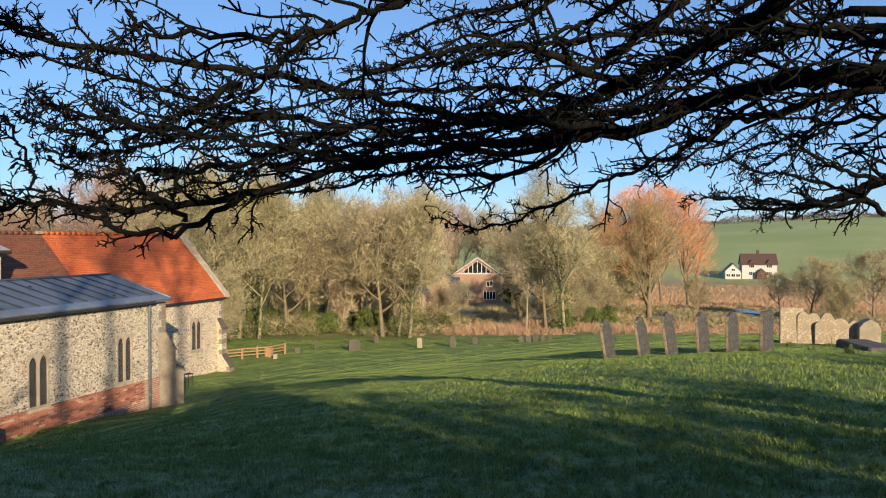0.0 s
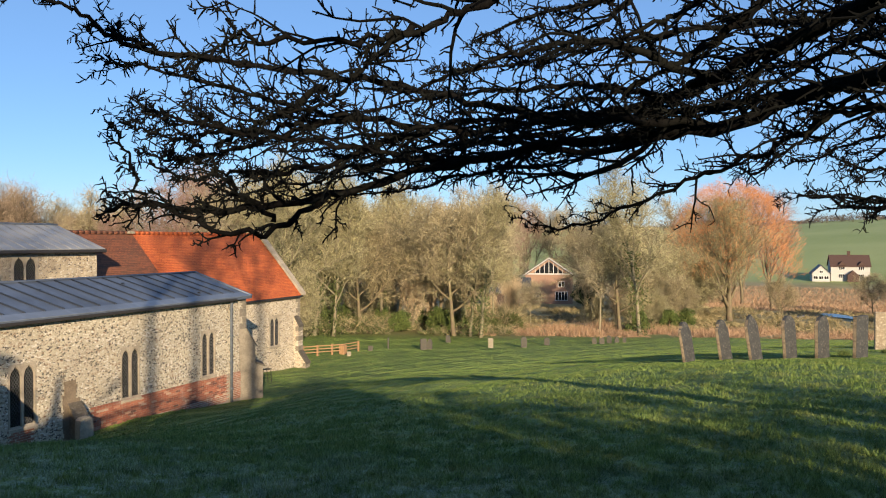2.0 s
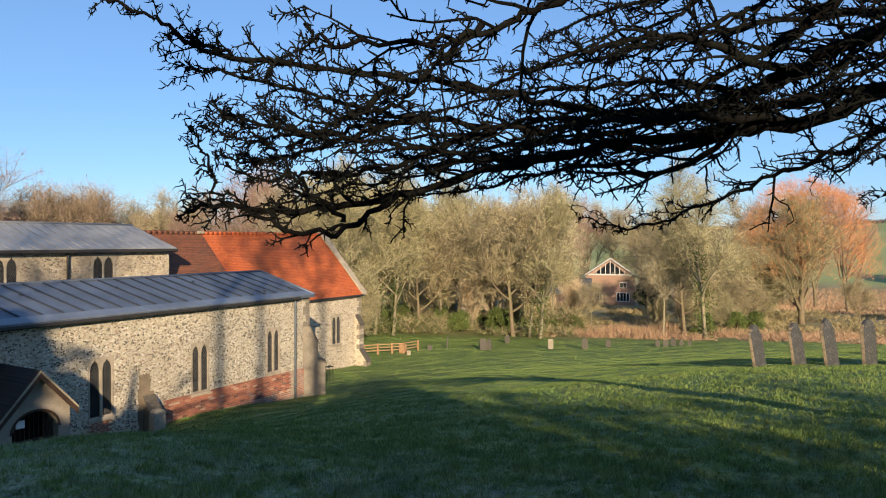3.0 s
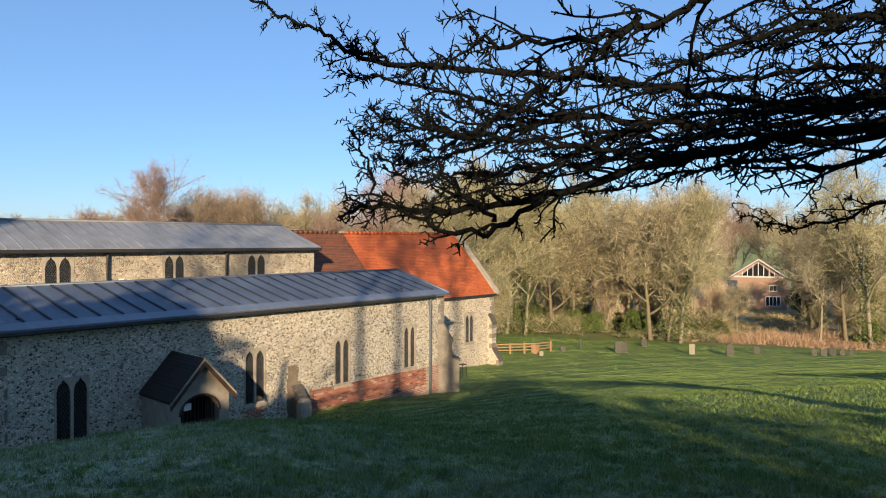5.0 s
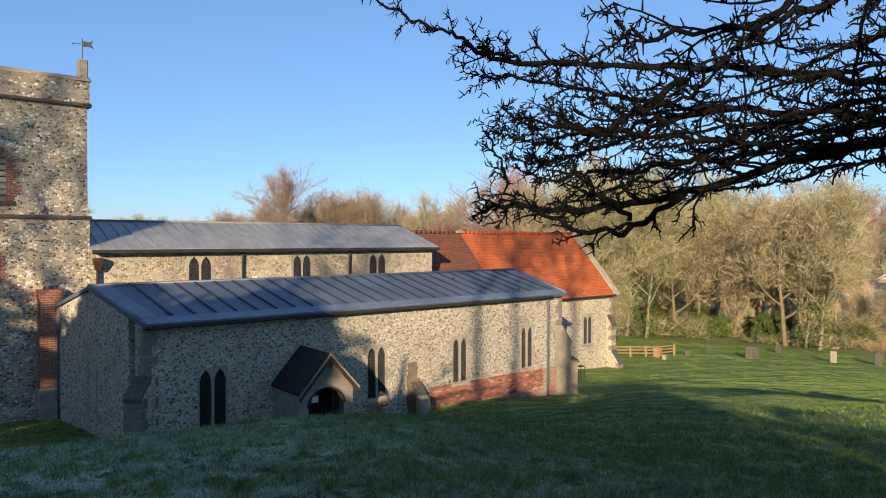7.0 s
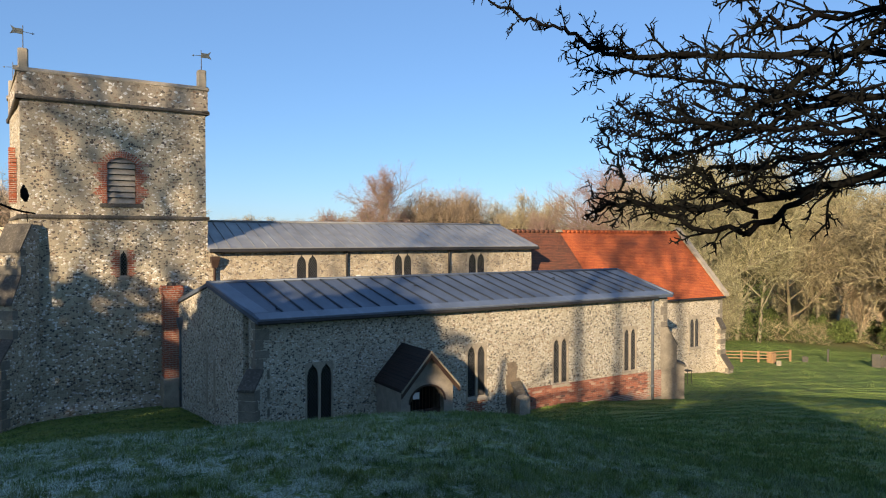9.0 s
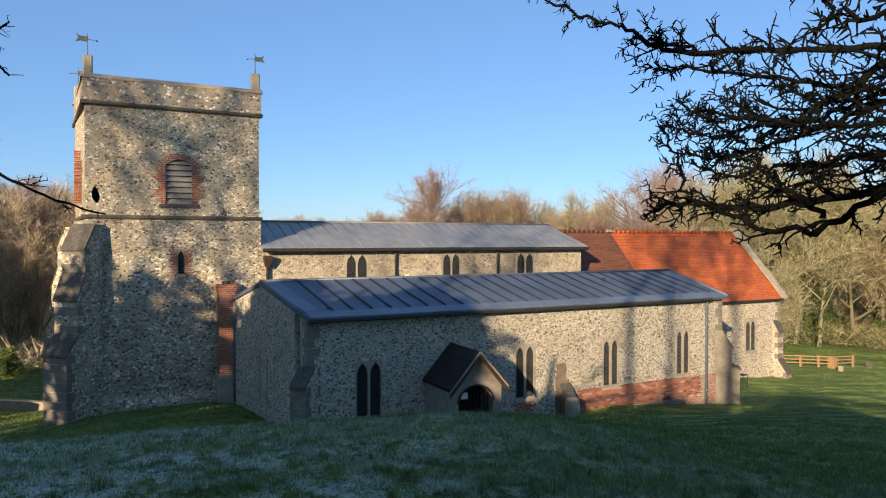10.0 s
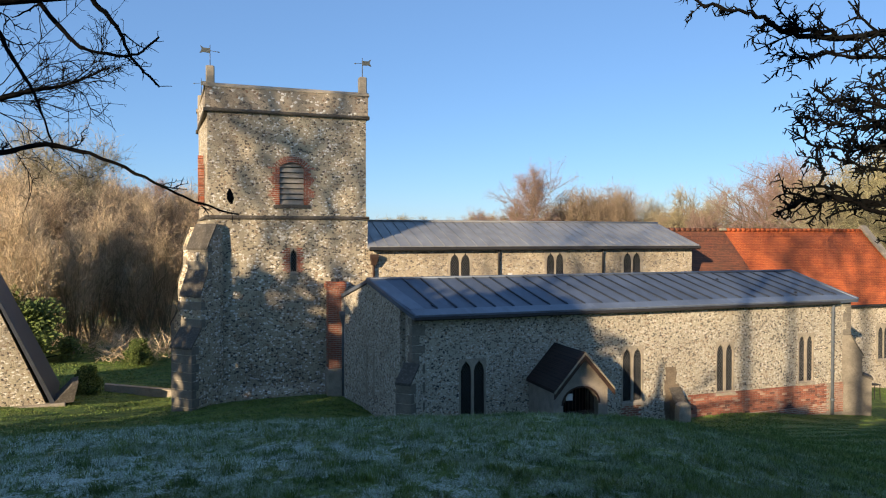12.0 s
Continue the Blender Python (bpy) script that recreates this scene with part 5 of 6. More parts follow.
# the orange willow and the marsh bushes
plant(willow, 2.0, 92, 1.14, 0.4)
for az, r, s in ((-9.5, 100, 0.75), (-11.5, 96, 0.8), (-1.8, 92, 0.5), (5.5, 78, 0.5), (7.5, 76, 0.5), (-13.5, 110, 0.9), (-7.5, 120, 0.6), (9.5, 74, 0.6)):
    plant(random.choice((sallow, oak)), az, r, s, group="bushes by the river")
for az, r in ((8.8, 70), (6.5, 75), (5.2, 78), (-12, 130)):
    plant(laurel, az, r, 0.9, group="green shrubs by the marsh")
# far hedges and woods on the skyline
g = Geo()
for _ in range(34000):
    az = random.uniform(-40, 115)
    r = random.uniform(560, 640)
    x, y = spot(az, r)
    hh = (3.5 + 2.5 * math.sin(az * 1.7) * math.sin(az * 0.61)) * random.uniform(0.5, 1.4)
    b = random.random() * hh
    g.sliver(Vector((x, y, b)), Vector((random.gauss(0, 1.2), random.gauss(0, 1.2), random.uniform(1.0, 2.4))), 0.28)
P0 = np.array(g.v[0::3])
Z = land(P0[:, 0], P0[:, 1])
g.v = [(vx, vy, vz + Z[i // 3]) for i, (vx, vy, vz) in enumerate(g.v)]
single("far_hedge", g, TWIG_HEDGE, "bare hedges and copses on the skyline", "hedge", kind="stuff")

# the orange upper shell of the willow
random.seed(5)
wx, wy = spot(2.0, 92)
wz = at(wx, wy)
g = Geo()
for _ in range(17000):
    az, up = random.uniform(0, 6.283), random.uniform(0.02, 1.0) ** 0.75
    lump = 1 + 0.14 * noise.noise(Vector((math.cos(az) * 2.2, math.sin(az) * 2.2, up * 3.5)))
    rr = 8.3 * lump * math.sqrt(max(0.02, 1 - up ** 2.6)) * random.uniform(0.66, 1.0)
    p = Vector((wx + math.cos(az) * rr, wy + math.sin(az) * rr, wz + 5.0 + up * 12.0 * lump + random.gauss(0, 0.3)))
    g.sliver(p, Vector((math.cos(az) * 0.6 + random.gauss(0, 0.5), math.sin(az) * 0.6 + random.gauss(0, 0.5), 0.7 + random.gauss(0, 0.35))) * random.uniform(0.3, 0.75), 0.014)
wil = [o for o in scene.objects if o.name.startswith("willow") and not o.parent][-1]
ob = new("shoot_mass", g.mesh("shoot_mass", TWIG_ORANGE))
ob.parent = wil
ob.matrix_parent_inverse = wil.matrix_basis.inverted()
tagged(ob, "orange young shoots over the crown")

# unseen trees and shrubs added on the bank behind to throw shade over the lawn and the church
shade_big = bare_tree("bare_tree", 31, 23, 0.27, 0.66, 7, 0.6, 0.2, 3, 0.8, 0.01, BARK_BROWN, TWIG_TAN, "unseen tall bare tree on the upper bank, casting trunk shadows", ivy=420)
shade_ever = leafy("evergreen_tree", 33, 9, 8, 9000, 0.3, LEAF_YEW, BARK_SHADED, "unseen broad dark yew added on the upper bank to cast shade", "tree")
shade_thin = leafy("shrub", 35, 9, 8.5, 1500, 0.26, LEAF_GREEN, BARK_SHADED, "unseen thin leafy shrub added on the upper bank to dapple the light", "shrub")
SHADE = [(-33.4, -3, 1, 1.0), (-35.3, -3.2, 1, 1.0), (-31.0, -2.6, 1, 1.05), (-22.5, -4.6, 2, 1.0), (-25.2, -4.6, 2, 1.05), (-20.4, -5.2, 2, 0.95), (-28.6, -4.2, 2, 1.0), (-17.1, -8.3, 1, 0.9), (-15.4, -8.6, 1, 0.85), (-27, -9, 1, 0.9), (-16.0, -12.0, 1, 1.1)]
OVERHEAD = [
    (0.065, 0.012, [(3.57, -1.29, 7.78), (3.78, -0.96, 7.8), (3.96, -0.57, 7.85), (3.99, -0.24, 7.79), (4.09, 0.21, 7.66), (4.12, 0.81, 7.62), (3.99, 1.31, 7.57), (3.75, 1.89, 7.45), (3.42, 2.44, 7.28), (3.0, 2.8, 7.18), (2.62, 3.02, 7.21), (2.45, 3.16, 7.17)]),
    (0.055, 0.008, [(3.27, -0.93, 8.27), (3.56, -0.56, 8.16), (3.9, -0.15, 8.07), (4.19, 0.31, 7.94), (4.32, 0.81, 7.83), (4.27, 1.41, 7.84), (3.93, 1.98, 7.97), (3.5, 2.49, 8.04), (3.03, 2.91, 8.06), (2.71, 3.21, 8.11), (2.58, 3.32, 8.17)]),
    (0.022, 0.006, [(2.53, 0.6, 8.14), (2.39, 1.01, 7.92), (2.3, 1.21, 7.83), (2.12, 1.41, 7.74), (1.87, 1.66, 7.71), (1.8, 1.74, 7.76)]),
    (0.028, 0.005, [(3.79, -0.94, 7.76), (3.96, -0.57, 7.69), (4.19, -0.29, 7.67), (4.4, 0.02, 7.53), (4.58, 0.41, 7.41), (4.61, 0.9, 7.22), (4.63, 1.27, 7.1), (4.53, 1.6, 7.17)]),
    (0.05, 0.006, [(4.32, -1.59, 7.47), (4.65, -1.18, 7.35), (4.71, -0.9, 7.25), (4.86, -0.61, 7.2), (5.0, -0.2, 7.3)]),
    (0.022, 0.005, [(3.42, 2.44, 7.28), (3.07, 2.56, 7.06), (2.85, 2.74, 7.06), (2.66, 2.85, 7.14), (2.49, 2.93, 7.22), (2.41, 2.94, 7.4), (2.33, 3.0, 7.59)]),
    (0.026, 0.005, [(4.27, 1.41, 7.84), (4.05, 1.72, 7.71), (3.65, 2.07, 7.73), (3.29, 2.45, 7.79), (2.93, 2.73, 7.86), (2.59, 2.91, 7.88), (2.39, 3.08, 7.94)]),
    (0.026, 0.005, [(3.99, 1.31, 7.57), (3.79, 1.8, 7.5), (3.41, 2.09, 7.53), (2.96, 2.39, 7.55), (2.62, 2.62, 7.59), (2.31, 2.76, 7.64)]),
    (0.035, 0.006, [(4.02, -1.22, 8.1), (4.33, -0.77, 8.18), (4.6, -0.01, 8.35), (4.73, 0.81, 8.39), (4.75, 1.56, 8.32), (4.68, 2.27, 8.28)]),
    (0.04, 0.006, [(3.09, -0.84, 8.07), (3.39, -0.25, 8.19), (3.68, 0.42, 8.32), (3.85, 1.09, 8.36), (4.05, 1.72, 8.31)]),
    (0.03, 0.006, [(5.38, -1.13, 8.6), (5.78, -0.44, 8.41), (6.0, 0.21, 8.14), (6.11, 1.04, 7.96), (6.11, 1.9, 7.74)]),
    (0.025, 0.005, [(4.19, -0.32, 7.81), (4.37, 0.5, 7.8), (4.43, 1.25, 7.74), (4.39, 1.95, 7.67), (4.06, 2.57, 7.5), (3.72, 2.87, 7.37)]),
    (0.022, 0.005, [(4.85, -1.23, 8.28), (4.98, -1.08, 7.9), (5.13, -0.85, 7.68), (5.28, -0.51, 7.47)]),
    (0.02, 0.005, [(4.21, -1.28, 7.67), (4.5, -0.95, 7.7), (4.97, -0.55, 7.63), (5.2, -0.09, 7.52)]),
    (0.02, 0.005, [(3.03, 2.91, 8.06), (2.7, 3.32, 8.12), (2.54, 3.46, 8.27), (2.38, 3.58, 8.33), (2.16, 3.74, 8.45), (1.94, 3.87, 8.56)]),
    (0.03, 0.006, [(4.09, 0.4, 7.65), (4.39, 1.05, 7.59), (4.28, 1.51, 7.66), (4.12, 1.97, 7.65), (3.9, 2.43, 7.53), (3.67, 2.81, 7.4), (3.42, 3.14, 7.29)]),
    (0.028, 0.006, [(4.1, 0.25, 7.66), (3.82, 0.82, 7.69), (3.74, 1.22, 7.69), (3.6, 1.66, 7.69), (3.4, 2.09, 7.62), (3.14, 2.53, 7.57)]),
    (0.028, 0.006, [(4.19, 0.31, 7.94), (3.62, 0.8, 8.06), (3.55, 1.17, 8.05), (3.43, 1.54, 7.95), (3.35, 1.97, 7.83)]),
    (0.022, 0.005, [(4.12, 0.55, 7.63), (4.1, 0.99, 7.41), (4.02, 1.32, 7.46), (3.9, 1.71, 7.42), (3.76, 2.05, 7.33), (3.55, 2.44, 7.29)]),
    (0.022, 0.005, [(4.25, 0.55, 7.88), (4.29, 1.03, 8.0), (4.2, 1.43, 7.99), (4.04, 1.9, 7.97), (3.79, 2.42, 7.86), (3.54, 2.81, 7.82)]),
]
OVERHEAD_INNER = [
    (0.024, 0.005, [(3.65, 1.85, 7.68), (3.45, 2.21, 7.53), (3.25, 2.49, 7.42), (3.07, 2.69, 7.39), (2.92, 2.82, 7.39), (2.77, 2.95, 7.36), (2.63, 3.04, 7.44)]),
    (0.022, 0.005, [(3.48, 2.23, 7.74), (3.29, 2.49, 7.68), (3.12, 2.68, 7.59), (2.96, 2.85, 7.5), (2.81, 2.97, 7.45), (2.63, 3.1, 7.49)]),
    (0.022, 0.005, [(3.25, 2.33, 7.9), (3.1, 2.55, 7.73), (2.98, 2.69, 7.62), (2.82, 2.82, 7.66), (2.66, 2.94, 7.65), (2.49, 3.03, 7.75)]),
    (0.018, 0.005, [(3.32, 2.54, 7.73), (3.14, 2.75, 7.65), (2.98, 2.9, 7.65), (2.85, 3.01, 7.58), (2.7, 3.12, 7.6), (2.56, 3.19, 7.64)]),
    (0.018, 0.005, [(3.15, 2.62, 7.14), (3.02, 2.73, 7.25), (2.93, 2.79, 7.36), (2.83, 2.84, 7.49), (2.76, 2.87, 7.55), (2.68, 2.9, 7.61)]),
    (0.022, 0.005, [(3.4, 1.82, 8.23), (3.31, 2.06, 8.03), (3.26, 2.15, 7.94), (3.21, 2.25, 7.81), (3.11, 2.38, 7.74), (2.97, 2.52, 7.72), (2.82, 2.64, 7.77)]),
]
OVERHEAD_EAST = [
    (0.016, 0.004, [(4.17, -1.05, 7.14), (4.17, -0.92, 7.26), (4.19, -0.7, 7.33), (4.18, -0.55, 7.38), (4.18, -0.39, 7.41), (4.16, -0.27, 7.49)]),
    (0.016, 0.004, [(4.16, -1.04, 7.32), (4.17, -0.87, 7.37), (4.16, -0.7, 7.48), (4.14, -0.58, 7.57), (4.12, -0.48, 7.63)]),
    (0.016, 0.004, [(4.18, -0.96, 7.22), (4.2, -0.74, 7.19), (4.21, -0.55, 7.23), (4.2, -0.37, 7.24), (4.19, -0.13, 7.26)]),
    (0.018, 0.004, [(4.09, -0.5, 7.84), (4.11, -0.3, 7.68), (4.11, -0.14, 7.54), (4.1, 0.02, 7.41), (4.08, 0.11, 7.35)]),
]
OVERHEAD_UPPER = [
    (0.03, 0.006, [(3.98, -0.06, 8.34), (4.01, 0.19, 8.18), (4.01, 0.45, 8.02), (3.97, 0.71, 7.9), (3.91, 1.0, 7.82), (3.82, 1.28, 7.75)]),
    (0.026, 0.006, [(4.08, -0.57, 8.25), (4.12, -0.18, 8.11), (4.13, 0.11, 8.0), (4.12, 0.41, 7.84), (4.07, 0.68, 7.76)]),
    (0.022, 0.005, [(3.87, 0.27, 8.33), (3.86, 0.47, 8.23), (3.82, 0.73, 8.13), (3.76, 0.98, 8.05), (3.68, 1.23, 7.99)]),
    (0.02, 0.005, [(4.09, 0.69, 8.46), (4.07, 0.87, 8.33), (4.0, 1.09, 8.26), (3.91, 1.31, 8.23)]),
    (0.02, 0.005, [(4.03, -0.33, 8.15), (4.04, -0.06, 8.03), (4.06, 0.19, 7.82), (4.03, 0.49, 7.74), (3.96, 0.8, 7.68)]),
    (0.026, 0.006, [(4.05, -1.01, 8.03), (4.05, -0.75, 8.13), (4.04, -0.49, 8.18), (4.0, -0.29, 8.27)]),
]
OVERHEAD_LEFT = [
    (0.022, 0.004, [(-1.78, 4.33, 7.37), (-1.44, 4.44, 7.45), (-1.19, 4.49, 7.5), (-0.86, 4.45, 7.39), (-0.54, 4.37, 7.22), (-0.26, 4.27, 7.13)]),
    (0.02, 0.004, [(-1.57, 4.4, 8.38), (-1.44, 4.44, 8.05), (-1.29, 4.47, 7.76), (-1.21, 4.49, 7.51)]),
    (0.014, 0.004, [(-1.16, 3.68, 8.09), (-1.01, 3.71, 7.91), (-0.92, 3.68, 7.83), (-0.73, 3.66, 7.81), (-0.62, 3.66, 7.9)]),
    (0.014, 0.004, [(-0.89, 3.53, 8.02), (-0.79, 3.55, 7.92), (-0.72, 3.56, 7.78), (-0.61, 3.57, 7.66)]),
    (0.03, 0.006, [(-2.07, 5.61, 7.86), (-1.77, 5.69, 7.95), (-1.58, 5.74, 8.03), (-1.38, 5.78, 8.09), (-1.14, 5.92, 8.26)]),
]
random.seed(51)
for k in range(26):
    # an unseen ragged row of yews and shrubs, added square to the sun for shade, with a gap or two
    u = -21.4 + 1.5 * k + random.uniform(-0.4, 0.4)
    if u < -20.6:
        continue
    back_off = 11 + random.uniform(-1.2, 1.2)
    x, y = -0.777 * back_off + 0.629 * u, -0.629 * back_off - 0.777 * u
    if u < -17:
        peak, thin = 12.6, True
    elif u < -8.6:
        peak, thin = 13.0, u < -15.4 or u > -10.6
    elif u < -3.8:
        peak, thin = 9.6, True
    elif u < -0.8:
        peak, thin = 10.9, False
    elif u < 1.5:
        peak, thin = 11.8, False
    elif u < 5.8:
        peak, thin = (11.6 if u < 4 else 10.7), True
    else:
        peak, thin = 10.4, True
    peak += random.uniform(-1.3, 0.6) if u > 5.8 else random.uniform(-0.6, 0.4)
    plant(shade_thin if thin else shade_ever, 0, 0, (peak - at(x, y)) / 8.6, at_xy=(x, y), label="unseen thin leafy shrub in a ragged row, added for dappled shade" if thin else "unseen low spreading yew in a ragged row, added for shade", group="row of shrubs on the bank")
for k in range(11):
    # a second, lower row, also unseen, blocks the sun through gaps under the first
    u = -13.4 + 1.75 * k + random.uniform(-0.3, 0.3)
    x, y = -0.777 * 14.2 + 0.629 * u, -0.629 * 14.2 - 0.777 * u
    peak = (11.2 if u < -2.5 else 10.6) + random.uniform(-0.4, 0.2)
    plant(shade_ever, 0, 0, (peak - at(x, y)) / 8.6, at_xy=(x, y), label="unseen low spreading yew in a ragged row, added for shade", group="row of shrubs on the bank")
for x, y, k, s in SHADE:
    plant((shade_ever, shade_big, shade_thin)[k], 0, 0, s, at_xy=(x, y), group="trees on the upper bank")
retire(osier, pale_sallow, ash, oak, ivied, sallow, purple, birch, willow, yew, laurel, shade_big, shade_ever, shade_thin)


# ---- the old tree overhead ----
def through_points(pts, n=6):
    """A smooth line through the points."""
    p = [Vector(q) for q in pts]
    p = [p[0] * 2 - p[1]] + p + [p[-1] * 2 - p[-2]]
    out = []
    for i in range(1, len(p) - 2):
        for k in range(n):
            t = k / n
            out.append(0.5 * ((2 * p[i]) + (p[i + 1] - p[i - 1]) * t + (2 * p[i - 1] - 5 * p[i] + 4 * p[i + 1] - p[i + 2]) * t * t + (3 * p[i] - p[i - 1] - 3 * p[i + 1] + p[i + 2]) * t ** 3))
    out.append(p[-2])
    return out


def spurs(g, pts, every, ln, r):
    """Short knobbly fruiting spurs along a twig."""
    for a, b in zip(pts, pts[1:]):
        d = b - a
        n = max(1, int(d.length / every + random.random()))
        for _ in range(n):
            p = a.lerp(b, random.random())
            w = side_way(d.normalized(), random.uniform(0.5, 0.85))
            l1 = ln * random.uniform(0.4, 1.3)
            q = p + w * l1
            g.tube([p, p + w * l1 * 0.55 + Vector((0, 0, random.gauss(0, 0.006))), q], [r, r * 0.9, r * 0.55], 3, False)
            if random.random() < 0.35:
                g.sliver(q, side_way(w, 0.5) * l1 * 0.7, r * 0.6)


def overhead(limbs, root, every, seed, twig_len=0.42, tertiary=3, fat=1.0):
    random.seed(seed)
    for r0, r1, pts in limbs:
        line = through_points(pts)
        line = [p + Vector((random.gauss(0, 1), random.gauss(0, 1), random.gauss(0, 1))) * 0.012 * fat * fat for p in line]
        wood, fine, moss = Geo(), Geo(), Geo()
        n = len(line) - 1
        rads = [(r0 + (r1 - r0) * (i / n) ** 0.65) * random.uniform(0.9, 1.12) for i in range(n + 1)]
        wood.tube(line, rads, 9)
        total = sum((b - a).length for a, b in zip(line, line[1:]))
        for k in range(int(total / every)):
            t = (k + random.random()) / (total / every)
            u = min(n - 0.01, t * n)
            i = int(u)
            p = line[i].lerp(line[i + 1], u - i)
            d = (line[min(i + 1, n)] - line[i]).normalized()
            w = side_way(d, random.uniform(0.2, 0.55) * (1 - 0.25 * t))
            w.z = max(w.z * 0.7, -0.28) + 0.02
            ln = twig_len * random.uniform(0.4, 1.35) * (1.15 - 0.74 * t)
            tw = wander(p, w, ln, 5, 0.24, 0.02)
            rr = min(rads[i] * 0.6, 0.0105 * fat)
            fine.tube(tw, [rr * (1 - 0.6 * q / 5) for q in range(6)], 4, False)
            spurs(fine, tw, 0.05, 0.042, 0.0048 * fat)
            for _ in range(tertiary):
                v = random.uniform(0.2, 0.95) * 4.99
                j = int(v)
                t2 = wander(tw[j].lerp(tw[j + 1], v - j), side_way((tw[j + 1] - tw[j]).normalized(), random.uniform(0.35, 0.6)), ln * random.uniform(0.3, 0.6), 4, 0.32, 0.03)
                fine.tube(t2, [rr * 0.7 * (1 - 0.4 * q / 4) for q in range(5)], 3, False)
                spurs(fine, t2, 0.06, 0.04, 0.0042 * fat)
        spurs(fine, line[len(line) // 3:], 0.07, 0.045, 0.0045 * fat)
        for _ in range(int(total * 70 * fat)):
            u = random.random() ** 0.8 * (n - 0.01)
            i = int(u)
            p = line[i].lerp(line[i + 1], u - i) + Vector((random.gauss(0, 1), random.gauss(0, 1), random.gauss(0, 1) + 0.3)).normalized() * rads[i]
            moss.leaf(p, random.uniform(0.006, 0.02) * fat)
        b = part("limb", wood, BARK_SHADED, root, smooth=True)
        part("twig_mass", fine, TWIG_SHADED, b, kind="stuff")
        part("lichen", moss, TWIG_SHADED, b, kind="stuff")


TRUNK_AT = (5.2, -5.2)
tz = at(*TRUNK_AT)
old_tree = thing("old_fruit_tree", (*TRUNK_AT, tz), "old gnarled leafless tree, lichened limbs spreading low overhead", "tree")
g = Geo()
g.tube([(5.2, -5.2, tz - 0.3), (5.1, -5.0, tz + 0.8), (4.9, -4.7, tz + 1.7), (4.7, -4.3, tz + 2.4), (4.5, -3.7, tz + 3.1)], [0.3, 0.23, 0.19, 0.17, 0.12], 12)
for end, r in (((3.57, -1.29, 7.78), 0.065), ((3.27, -0.93, 8.27), 0.055), ((4.32, -1.59, 7.47), 0.05), ((4.02, -1.22, 8.1), 0.04), ((3.09, -0.84, 8.07), 0.045), ((5.38, -1.13, 8.6), 0.035), ((4.21, -1.28, 7.67), 0.03)):
    e = Vector(end)
    s = Vector((4.7, -4.3, tz + 2.3))
    g.tube(through_points([s, s.lerp(e, 0.4) + Vector((0.1, 0, 0.18)), s.lerp(e, 0.75) + Vector((0.03, 0, 0.08)), e], 4), [r * (1.6 - 0.6 * i / 12) for i in range(13)], 9)
part("trunk", g, BARK_SHADED, old_tree, smooth=True)
overhead(OVERHEAD[:5] + OVERHEAD[6:14] + OVERHEAD[15:], old_tree, 0.09, 41, 0.44)
overhead(OVERHEAD[5:6], old_tree, 0.12, 50, 0.24, 2)
overhead(OVERHEAD[14:15], old_tree, 0.15, 49, 0.16, 2)
overhead(OVERHEAD_UPPER, old_tree, 0.08, 52, 0.36, 3)
overhead(OVERHEAD_INNER, old_tree, 0.075, 47, 0.3)
overhead(OVERHEAD_EAST, old_tree, 0.08, 48, 0.3, 3, 0.75)
lx, ly = -5.5, 5.0
left_tree = thing("bare_tree", (lx, ly, at(lx, ly)), "slender bare tree reaching in with budded twigs", "tree")
g = Geo()
g.tube([(lx, ly, at(lx, ly) - 0.2), (lx + 0.2, ly - 0.1, 6.4), (lx + 0.6, ly - 0.2, 7.6), (lx + 0.9, ly - 0.2, 9.2)], [0.2, 0.16, 0.12, 0.06], 10)
for end in ((-1.78, 4.33, 7.37), (-1.57, 4.4, 8.38), (-1.16, 3.68, 8.09), (-0.89, 3.53, 8.02), (-2.07, 5.61, 7.86)):
    e = Vector(end)
    s = Vector((lx + 0.5, ly - 0.2, 7.3))
    g.tube(through_points([s, s.lerp(e, 0.5) + Vector((0, 0, 0.15)), e], 4), [0.045 - 0.003 * i for i in range(9)], 7)
part("trunk", g, BARK_SHADED, left_tree, smooth=True)
overhead(OVERHEAD_LEFT[:1], left_tree, 0.3, 43, 0.2, 2, 0.55)
overhead(OVERHEAD_LEFT[1:2], left_tree, 0.26, 46, 0.22, 2, 0.55)
g = Geo()
g.tube([(-0.31, 4.29, 7.275), (-0.31, 4.285, 7.25), (-0.305, 4.28, 7.22), (-0.3, 4.28, 7.19)], [0.004, 0.016, 0.02, 0.006], 7)
part("withered_fruit", g, BARK_SHADED, left_tree, "dark withered fruit hanging from a twig")
overhead(OVERHEAD_LEFT[2:4], left_tree, 0.3, 44, 0.15, 0, 0.5)
overhead(OVERHEAD_LEFT[4:], left_tree, 0.045, 45, 0.75, 7, 0.42)


